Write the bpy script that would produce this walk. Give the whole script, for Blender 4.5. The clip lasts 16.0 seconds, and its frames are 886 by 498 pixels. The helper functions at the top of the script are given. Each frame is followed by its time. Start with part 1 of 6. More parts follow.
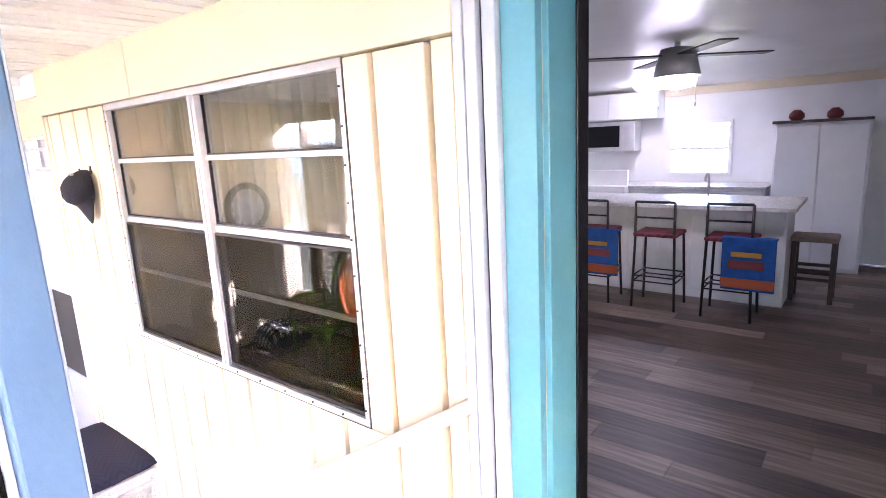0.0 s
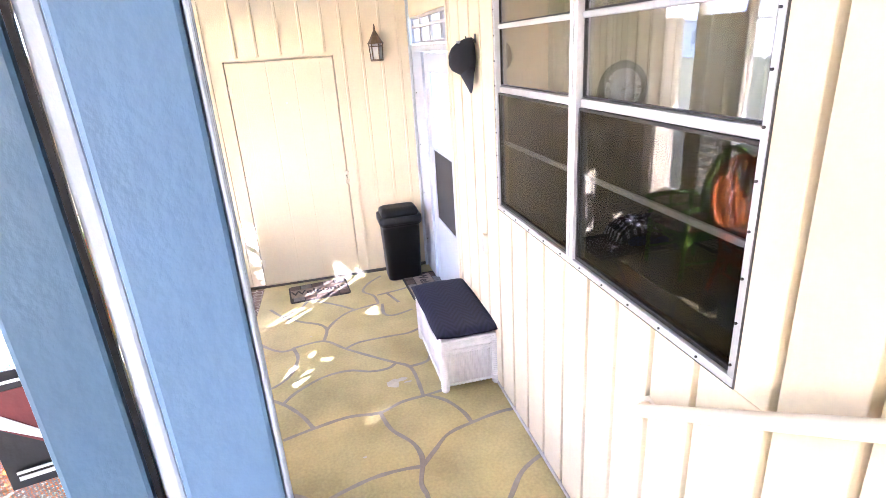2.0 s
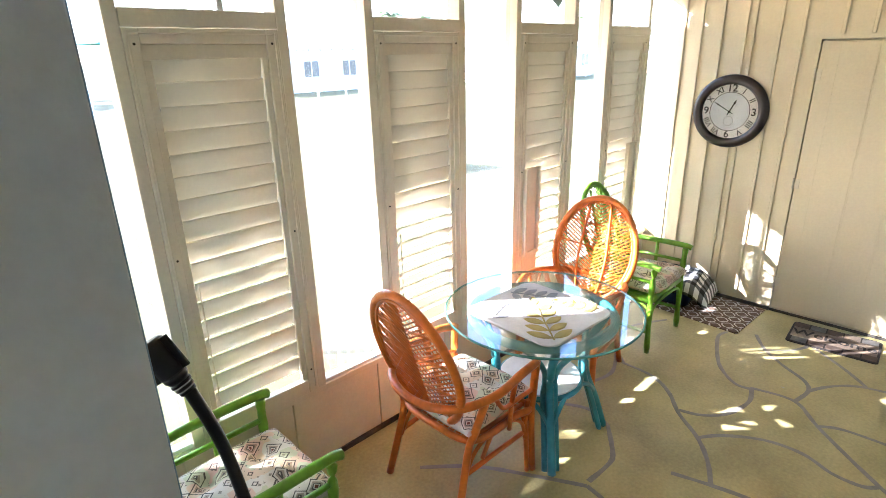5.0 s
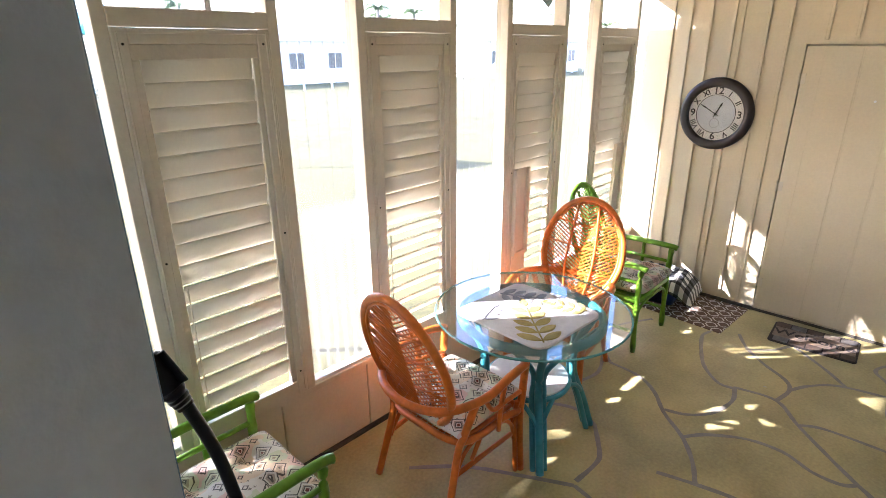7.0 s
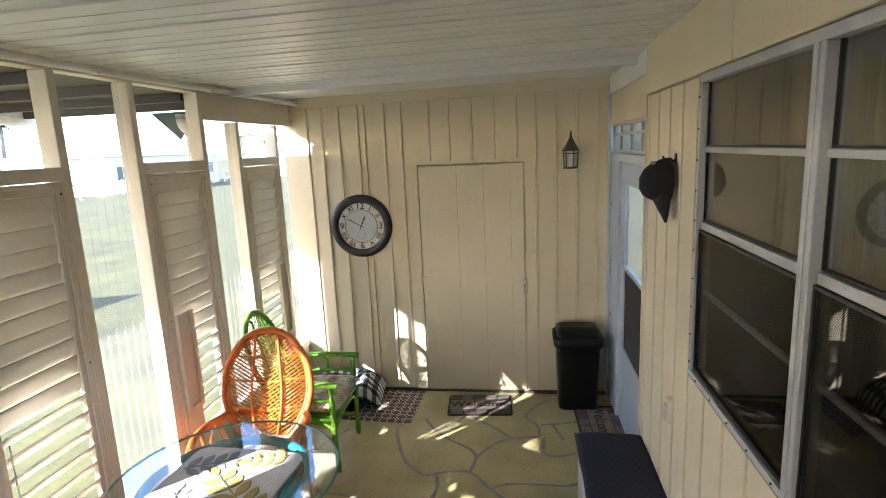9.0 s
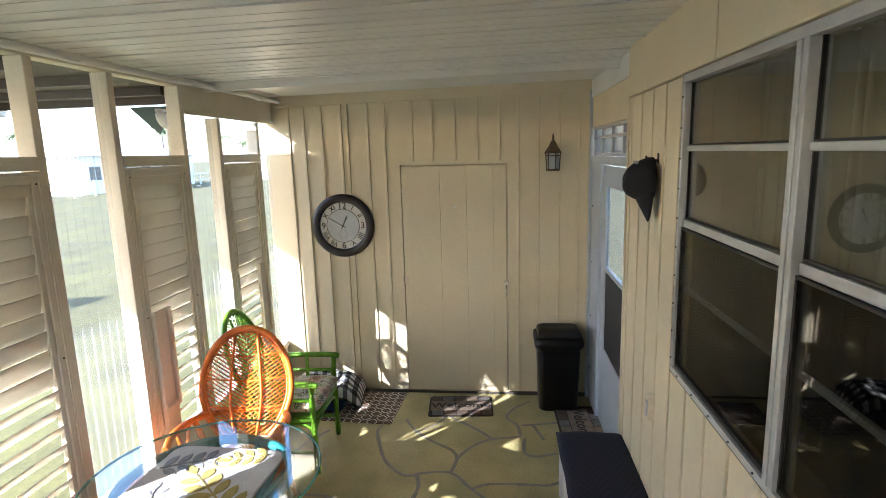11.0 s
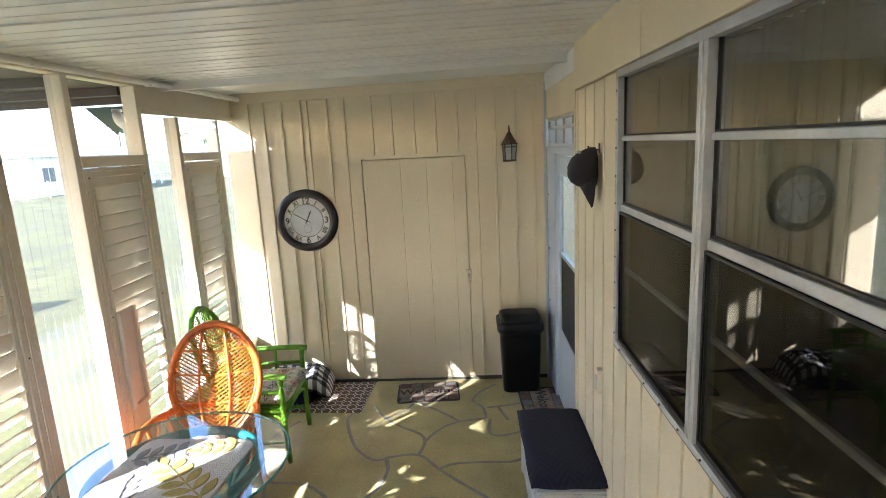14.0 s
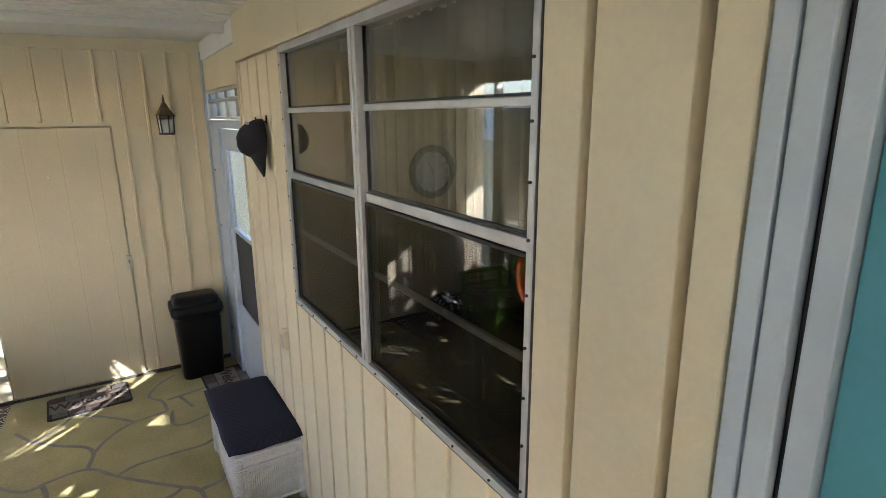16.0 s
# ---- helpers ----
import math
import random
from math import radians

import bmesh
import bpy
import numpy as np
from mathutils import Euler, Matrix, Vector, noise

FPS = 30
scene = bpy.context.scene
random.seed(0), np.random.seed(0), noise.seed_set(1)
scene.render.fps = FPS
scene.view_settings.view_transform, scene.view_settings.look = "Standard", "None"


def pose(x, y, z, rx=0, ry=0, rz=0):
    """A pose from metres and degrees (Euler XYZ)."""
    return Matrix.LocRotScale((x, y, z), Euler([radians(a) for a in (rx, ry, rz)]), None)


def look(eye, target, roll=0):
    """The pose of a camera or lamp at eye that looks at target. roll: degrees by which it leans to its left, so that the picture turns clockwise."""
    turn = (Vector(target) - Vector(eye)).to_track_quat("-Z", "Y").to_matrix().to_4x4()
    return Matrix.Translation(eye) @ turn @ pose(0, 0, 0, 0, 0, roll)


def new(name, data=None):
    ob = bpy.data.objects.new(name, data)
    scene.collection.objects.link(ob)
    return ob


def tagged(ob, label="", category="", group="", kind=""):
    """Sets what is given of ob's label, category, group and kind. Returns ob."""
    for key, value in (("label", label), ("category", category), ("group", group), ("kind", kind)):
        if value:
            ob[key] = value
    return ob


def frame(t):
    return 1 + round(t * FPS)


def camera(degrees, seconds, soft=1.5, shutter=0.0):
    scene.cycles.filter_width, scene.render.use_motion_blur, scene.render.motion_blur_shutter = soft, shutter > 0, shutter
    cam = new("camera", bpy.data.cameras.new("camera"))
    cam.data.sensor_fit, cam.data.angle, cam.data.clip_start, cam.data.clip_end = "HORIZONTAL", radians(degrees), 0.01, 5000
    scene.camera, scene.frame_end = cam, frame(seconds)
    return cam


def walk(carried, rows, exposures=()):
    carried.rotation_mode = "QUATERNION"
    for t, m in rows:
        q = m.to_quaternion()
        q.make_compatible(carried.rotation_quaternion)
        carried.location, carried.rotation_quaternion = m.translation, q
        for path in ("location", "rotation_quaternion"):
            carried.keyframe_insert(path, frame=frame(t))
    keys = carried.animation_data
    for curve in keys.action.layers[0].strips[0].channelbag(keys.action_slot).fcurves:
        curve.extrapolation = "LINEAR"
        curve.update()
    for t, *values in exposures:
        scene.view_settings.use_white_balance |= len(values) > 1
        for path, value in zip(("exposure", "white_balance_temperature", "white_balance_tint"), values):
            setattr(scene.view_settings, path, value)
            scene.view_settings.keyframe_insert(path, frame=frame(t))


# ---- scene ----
cam = camera(78.6, 16.0, soft=0.5)
PATH = [
    (0, (5.221, -1.184, 2.105), (3.995, 0.347, 1.713), -2.9),
    (0.5, (5.102, -1.180, 2.067), (3.568, 0.020, 1.611), -4.8),
    (1, (5.094, -1.129, 2.072), (3.275, -0.494, 1.534), -3.6),
    (1.5, (5.066, -1.069, 2.051), (3.175, -0.889, 1.424), -5.1),
    (2, (4.916, -0.984, 2.018), (3.089, -0.571, 1.316), -3.9),
    (2.5, (4.794, -0.879, 2.036), (2.950, -0.650, 1.298), -4.7),
    (3, (4.679, -0.761, 2.001), (2.880, -0.921, 1.141), -3.6),
    (3.5, (4.567, -0.713, 1.974), (2.811, -1.131, 1.111), -3.5),
    (4, (4.473, -0.631, 1.951), (2.836, -1.457, 1.152), -2.1),
    (4.5, (4.519, -0.587, 1.916), (3.121, -1.855, 1.252), -1.8),
    (4.7, (4.530, -0.600, 1.935), (3.232, -1.925, 1.275), -1.6),
    (6.8, (4.552, -0.652, 1.991), (3.224, -1.983, 1.309), -0.1),
    (7, (4.548, -0.643, 1.991), (3.201, -1.949, 1.299), -0.5),
    (7.5, (4.528, -0.646, 1.997), (3.050, -1.788, 1.282), 0.2),
    (8, (4.499, -0.670, 2.022), (2.750, -1.414, 1.400), -0.2),
    (8.5, (4.459, -0.662, 2.099), (2.567, -1.084, 1.606), -2.0),
    (9, (4.465, -0.723, 2.135), (2.521, -1.019, 1.768), -2.6),
    (11.5, (4.476, -0.753, 2.089), (2.516, -0.946, 1.745), -1.9),
    (12, (4.479, -0.730, 2.106), (2.512, -0.882, 1.780), -2.4),
    (12.5, (4.486, -0.718, 2.109), (2.516, -0.815, 1.773), -2.0),
    (13, (4.504, -0.723, 2.109), (2.536, -0.779, 1.759), -2.2),
    (13.5, (4.531, -0.704, 2.105), (2.566, -0.792, 1.741), -2.4),
    (14, (4.594, -0.680, 2.100), (2.633, -0.790, 1.719), -2.9),
    (14.5, (4.624, -0.697, 2.084), (2.667, -0.657, 1.676), -2.1),
    (15, (4.658, -0.767, 2.071), (2.744, -0.397, 1.625), -3.1),
    (15.5, (4.718, -0.790, 2.063), (2.884, -0.146, 1.591), -1.0),
    (16, (4.771, -0.757, 2.058), (3.113, 0.254, 1.580), -0.4),
]
EXPOSURES = [(0, 5.45, 5400, 42), (0.8, 5.35, 5500, 40), (1.5, 5.15, 5400, 40), (2.2, 5.1, 5220, 32), (3.0, 4.85, 5170, 22), (3.5, 4.6, 5220, 17), (4.0, 4.2, 5370, 15), (4.7, 3.95, 5520, 17), (6.8, 3.5, 5650, 24), (7.6, 3.3, 5650, 28), (8.5, 3.13, 5520, 20), (9.2, 2.93, 5520, 17), (12.5, 2.89, 5470, 16), (13.5, 3.03, 5420, 16), (14.0, 3.11, 5470, 16), (15, 3.18, 5420, 15), (16.0, 3.08, 5420, 18)]
walk(cam, [(t, look(eye, target, roll)) for t, eye, target, roll in PATH], EXPOSURES)

# ---- light ----
SUN_DIR = Vector((-0.747, 0.665, -0.43)).normalized()
world = bpy.data.worlds.new("sky")
scene.world = world
world.use_nodes = True
wn = world.node_tree
sky = wn.nodes.new("ShaderNodeTexSky")
sky.sky_type, sky.sun_disc = "NISHITA", False
sky.sun_elevation = math.asin(-SUN_DIR.z)
sky.sun_rotation = math.atan2(-SUN_DIR.x, -SUN_DIR.y)
wn.links.new(sky.outputs[0], wn.nodes["Background"].inputs[0])
wn.nodes["Background"].inputs[1].default_value = 0.15
sun = new("sun", bpy.data.lights.new("sun", "SUN"))
sun.data.energy, sun.data.angle, sun.data.color = 5.0, radians(0.6), (1.0, 0.95, 0.86)
sun.matrix_world = look((0, 0, 8), Vector((0, 0, 8)) + SUN_DIR)

# ---- materials ----
def material(name, color, rough=0.6, metal=0.0, vary=0.08, scale=6.0, grain=60.0, bump=0.1, bump_scale=80.0, spec=0.5):
    """A surface with broad blotches, fine grain and a light relief."""
    m = bpy.data.materials.new(name)
    m.use_nodes = True
    nt = m.node_tree
    b = nt.nodes["Principled BSDF"]
    b.inputs["Roughness"].default_value, b.inputs["Metallic"].default_value = rough, metal
    b.inputs["Specular IOR Level"].default_value = spec
    co = nt.nodes.new("ShaderNodeTexCoord")
    broad = nt.nodes.new("ShaderNodeTexNoise")
    broad.inputs["Scale"].default_value, broad.inputs["Detail"].default_value = scale, 6
    fine = nt.nodes.new("ShaderNodeTexNoise")
    fine.inputs["Scale"].default_value, fine.inputs["Detail"].default_value = grain, 3
    add = nt.nodes.new("ShaderNodeMath")
    add.operation = "MULTIPLY_ADD"
    add.inputs[1].default_value = 0.4
    ramp = nt.nodes.new("ShaderNodeValToRGB")
    lo, hi = [min(1, max(0, c * (1 - vary * 1.6))) for c in color], [min(1, c * (1 + vary)) for c in color]
    ramp.color_ramp.elements[0].position, ramp.color_ramp.elements[1].position = 0.45, 0.95
    ramp.color_ramp.elements[0].color, ramp.color_ramp.elements[1].color = (*lo, 1), (*hi, 1)
    for n in (broad, fine):
        nt.links.new(co.outputs["Object"], n.inputs["Vector"])
    nt.links.new(fine.outputs[0], add.inputs[0])
    nt.links.new(broad.outputs[0], add.inputs[2])
    nt.links.new(add.outputs[0], ramp.inputs[0])
    nt.links.new(ramp.outputs[0], b.inputs["Base Color"])
    if bump:
        rel = nt.nodes.new("ShaderNodeTexNoise")
        rel.inputs["Scale"].default_value, rel.inputs["Detail"].default_value = bump_scale, 4
        bn = nt.nodes.new("ShaderNodeBump")
        bn.inputs["Strength"].default_value, bn.inputs["Distance"].default_value = bump, 0.01
        nt.links.new(co.outputs["Object"], rel.inputs["Vector"])
        nt.links.new(rel.outputs[0], bn.inputs["Height"])
        nt.links.new(bn.outputs[0], b.inputs["Normal"])
    return m


def glass_material(name, tint=(1, 1, 1), rough=0.0, mix=0.1, gain=1.0):
    """A thin pane: clear, with a mirror gloss that grows at grazing angles."""
    m = bpy.data.materials.new(name)
    m.use_nodes = True
    nt = m.node_tree
    nt.nodes.clear()
    out = nt.nodes.new("ShaderNodeOutputMaterial")
    tr = nt.nodes.new("ShaderNodeBsdfTransparent")
    tr.inputs[0].default_value = (*tint, 1)
    gl = nt.nodes.new("ShaderNodeBsdfGlossy")
    gl.inputs["Roughness"].default_value = rough
    mx = nt.nodes.new("ShaderNodeMixShader")
    fr = nt.nodes.new("ShaderNodeLayerWeight")
    p = nt.nodes.new("ShaderNodeMath")
    p.operation = "POWER"
    p.inputs[1].default_value = 4.0
    q = nt.nodes.new("ShaderNodeMath")
    q.operation = "MULTIPLY_ADD"
    q.inputs[1].default_value, q.inputs[2].default_value = (1 - mix) * gain, mix
    nt.links.new(fr.outputs["Facing"], p.inputs[0])
    nt.links.new(p.outputs[0], q.inputs[0])
    nt.links.new(q.outputs[0], mx.inputs[0])
    nt.links.new(tr.outputs[0], mx.inputs[1])
    nt.links.new(gl.outputs[0], mx.inputs[2])
    nt.links.new(mx.outputs[0], out.inputs[0])
    return m


CREAM = material("cream_paint", (0.69, 0.595, 0.40), 0.5, vary=0.06, scale=1.5)
CREAM_TRIM = material("cream_trim", (0.68, 0.60, 0.45), 0.5, vary=0.06, scale=3)
OFFWHITE = material("off_white_paint", (0.74, 0.67, 0.535), 0.45, vary=0.07, scale=3)
CEIL = material("ceiling_white", (0.76, 0.75, 0.71), 0.35, vary=0.05, scale=2)
POSTGREY = material("post_grey_blue", (0.50, 0.55, 0.62), 0.35, vary=0.08, scale=4)
ALU = material("aluminium", (0.50, 0.50, 0.49), 0.4, 0.35, vary=0.1, scale=8)
WHITE = material("white_paint", (0.78, 0.78, 0.76), 0.45, vary=0.04, scale=4)
PALEBLUE = material("pale_blue_paint", (0.13, 0.225, 0.36), 0.4, vary=0.06, scale=3)
TEALPAINT = material("teal_paint", (0.10, 0.30, 0.345), 0.4, vary=0.06, scale=3)
BLACK = material("black_plastic", (0.004, 0.004, 0.0045), 0.34, vary=0.2, spec=0.3)
FLOORPAINT = material("floor_paint", (0.485, 0.415, 0.185), 0.42, vary=0.24, scale=2.2, bump=0.15, bump_scale=25)
GREYPAINT = material("grey_line_paint", (0.29, 0.265, 0.225), 0.6, vary=0.15, scale=8)
GLASS = glass_material("window_glass", (0.90, 0.90, 0.87), 0.0, 0.09)
ORANGE = material("orange_rattan", (0.68, 0.17, 0.016), 0.35, vary=0.15, scale=20)
GREEN = material("green_rattan", (0.16, 0.36, 0.02), 0.35, vary=0.15, scale=20)
TURQ = material("turquoise_rattan", (0.05, 0.29, 0.335), 0.35, vary=0.12, scale=20)
WICKER = material("white_wicker", (0.72, 0.70, 0.65), 0.6, vary=0.08, scale=10)
LAWN = material("lawn", (0.092, 0.085, 0.022), 0.9, vary=0.35, scale=1.2, grain=30)
SCREENED = material("dark_screen", (0.03, 0.03, 0.028), 0.8)
CLEARGLASS = glass_material("clear_glass", (0.98, 0.98, 0.98), 0.0, 0.02)
# the screen's dimming is put into this pane's darker tint and weaker gloss
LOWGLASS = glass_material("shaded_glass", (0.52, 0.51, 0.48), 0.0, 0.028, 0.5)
TGLASS = glass_material("table_glass", (0.90, 0.96, 0.955), 0.0, 0.09)

def vinyl(name, color, share):
    """Thin moulded plastic that glows where the sun strikes its far side."""
    m = material(name, color, 0.4, vary=0.05, scale=3)
    nt = m.node_tree
    out = [n for n in nt.nodes if n.type == "OUTPUT_MATERIAL"][0]
    body = out.inputs[0].links[0].from_socket
    tl = nt.nodes.new("ShaderNodeBsdfTranslucent")
    tl.inputs[0].default_value = (color[0] * 1.1, color[1] * 1.1, color[2] * 1.12, 1)
    mx = nt.nodes.new("ShaderNodeMixShader")
    mx.inputs[0].default_value = share
    nt.links.new(body, mx.inputs[1])
    nt.links.new(tl.outputs[0], mx.inputs[2])
    nt.links.new(mx.outputs[0], out.inputs[0])
    return m


SLATVINYL = vinyl("slat_vinyl", (0.74, 0.69, 0.57), 0.24)


def patterned(name, build, rough=0.8):
    """A material whose colour is wired by build(nt, coordinates) -> socket."""
    m = bpy.data.materials.new(name)
    m.use_nodes = True
    nt = m.node_tree
    b = nt.nodes["Principled BSDF"]
    b.inputs["Roughness"].default_value = rough
    co = nt.nodes.new("ShaderNodeTexCoord")
    nt.links.new(build(nt, co.outputs["Object"]), b.inputs["Base Color"])
    rel = nt.nodes.new("ShaderNodeTexNoise")
    rel.inputs["Scale"].default_value = 180
    bn = nt.nodes.new("ShaderNodeBump")
    bn.inputs["Strength"].default_value, bn.inputs["Distance"].default_value = 0.35, 0.004
    nt.links.new(co.outputs["Object"], rel.inputs["Vector"])
    nt.links.new(rel.outputs[0], bn.inputs["Height"])
    nt.links.new(bn.outputs[0], b.inputs["Normal"])
    return m


def ramp_node(nt, source, stops, constant=True):
    r = nt.nodes.new("ShaderNodeValToRGB")
    r.color_ramp.interpolation = "CONSTANT" if constant else "LINEAR"
    while len(r.color_ramp.elements) < len(stops):
        r.color_ramp.elements.new(0.5)
    for e, (p, c) in zip(r.color_ramp.elements, stops):
        e.position, e.color = p, (*c, 1)
    nt.links.new(source, r.inputs[0])
    return r.outputs[0]


def mix_color(nt, fac, a, b, mode="MIX"):
    n = nt.nodes.new("ShaderNodeMix")
    n.data_type, n.blend_type = "RGBA", mode
    for i, v in ((0, fac), (6, a), (7, b)):
        if isinstance(v, (int, float)):
            n.inputs[i].default_value = v
        elif isinstance(v, tuple):
            n.inputs[i].default_value = (*v, 1)
        else:
            nt.links.new(v, n.inputs[i])
    return n.outputs[2]


def math_node(nt, op, a, b=None):
    n = nt.nodes.new("ShaderNodeMath")
    n.operation = op
    for i, v in ((0, a), (1, b)):
        if isinstance(v, (int, float)):
            n.inputs[i].default_value = v
        elif v is not None:
            nt.links.new(v, n.inputs[i])
    return n.outputs[0]


def floral(nt, co):
    """Dark outlined star medallions of several sizes, with sprigs between, on off-white cotton."""
    cloth, ink = (0.70, 0.66, 0.58), (0.10, 0.09, 0.085)
    big = nt.nodes.new("ShaderNodeTexVoronoi")
    big.distance = "MINKOWSKI"
    big.inputs["Exponent"].default_value = 0.95
    big.inputs["Scale"].default_value = 14.0
    big.inputs["Randomness"].default_value = 0.42
    nt.links.new(co, big.inputs["Vector"])
    near = math_node(nt, "MULTIPLY", big.outputs["Distance"], 0.62)
    petals = ramp_node(nt, near, [(0, (0.16, 0.06, 0.05)), (0.10, cloth), (0.15, ink), (0.21, (0.40, 0.34, 0.28)), (0.29, cloth), (0.38, ink), (0.44, cloth)])
    tone = ramp_node(nt, math_node(nt, "FRACT", math_node(nt, "MULTIPLY", big.outputs["Color"], 3.7)), [(0, (1, 1, 1)), (0.35, (1.0, 0.80, 0.60)), (0.6, (0.80, 0.90, 0.66)), (0.8, (1.0, 0.70, 0.62))])
    body = mix_color(nt, 0.8, petals, tone, "MULTIPLY")
    small = nt.nodes.new("ShaderNodeTexVoronoi")
    small.distance = "MINKOWSKI"
    small.inputs["Exponent"].default_value = 0.6
    small.inputs["Scale"].default_value = 38
    small.inputs["Randomness"].default_value = 0.7
    nt.links.new(co, small.inputs["Vector"])
    sprig = math_node(nt, "MULTIPLY", math_node(nt, "LESS_THAN", small.outputs["Distance"], 0.55), math_node(nt, "GREATER_THAN", near, 0.46))
    return mix_color(nt, math_node(nt, "MULTIPLY", sprig, 0.8), body, (0.17, 0.15, 0.12))


def plaid(nt, co):
    s = nt.nodes.new("ShaderNodeSeparateXYZ")
    nt.links.new(co, s.inputs[0])
    a = math_node(nt, "GREATER_THAN", math_node(nt, "FRACT", math_node(nt, "MULTIPLY", s.outputs[0], 14)), 0.5)
    b = math_node(nt, "GREATER_THAN", math_node(nt, "FRACT", math_node(nt, "MULTIPLY", s.outputs[1], 14)), 0.5)
    f = math_node(nt, "MULTIPLY", math_node(nt, "ADD", a, b), 0.5)
    return ramp_node(nt, f, [(0, (0.015, 0.015, 0.016)), (0.3, (0.13, 0.13, 0.13)), (0.8, (0.75, 0.74, 0.72))])


def trellis(nt, co):
    s = nt.nodes.new("ShaderNodeSeparateXYZ")
    nt.links.new(co, s.inputs[0])
    u = math_node(nt, "MULTIPLY", s.outputs[0], 48)
    w = math_node(nt, "MULTIPLY", s.outputs[1], 48)
    a = math_node(nt, "MULTIPLY", math_node(nt, "COSINE", u), math_node(nt, "COSINE", w))
    b = math_node(nt, "MULTIPLY", math_node(nt, "COSINE", math_node(nt, "MULTIPLY", u, 2.0)), math_node(nt, "COSINE", math_node(nt, "MULTIPLY", w, 2.0)))
    f = math_node(nt, "ABSOLUTE", math_node(nt, "ADD", a, math_node(nt, "MULTIPLY", b, 0.45)))
    return ramp_node(nt, f, [(0, (0.66, 0.62, 0.56)), (0.24, (0.13, 0.085, 0.06))])


def chevron(nt, co):
    s = nt.nodes.new("ShaderNodeSeparateXYZ")
    nt.links.new(co, s.inputs[0])
    zig = math_node(nt, "ABSOLUTE", math_node(nt, "SUBTRACT", math_node(nt, "FRACT", math_node(nt, "MULTIPLY", s.outputs[1], 7.5)), 0.5))
    f = math_node(nt, "FRACT", math_node(nt, "ADD", math_node(nt, "MULTIPLY", s.outputs[0], 20), math_node(nt, "MULTIPLY", zig, 4.0)))
    return ramp_node(nt, f, [(0, (0.007, 0.007, 0.018)), (0.5, (0.016, 0.016, 0.036)), (1.0, (0.007, 0.007, 0.018))], False)


def plank_color(nt, co):
    info = nt.nodes.new("ShaderNodeObjectInfo")
    mp = nt.nodes.new("ShaderNodeMapping")
    mp.inputs["Scale"].default_value = (1.2, 18, 1)
    nt.links.new(co, mp.inputs["Vector"])
    n = nt.nodes.new("ShaderNodeTexNoise")
    n.inputs["Scale"].default_value, n.inputs["Detail"].default_value = 2.5, 8
    nt.links.new(mp.outputs[0], n.inputs["Vector"])
    f = math_node(nt, "ADD", math_node(nt, "MULTIPLY", n.outputs[0], 0.6), math_node(nt, "MULTIPLY", info.outputs["Random"], 0.4))
    return ramp_node(nt, f, [(0.25, (0.045, 0.032, 0.024)), (0.5, (0.125, 0.088, 0.062)), (0.75, (0.30, 0.235, 0.18))], False)


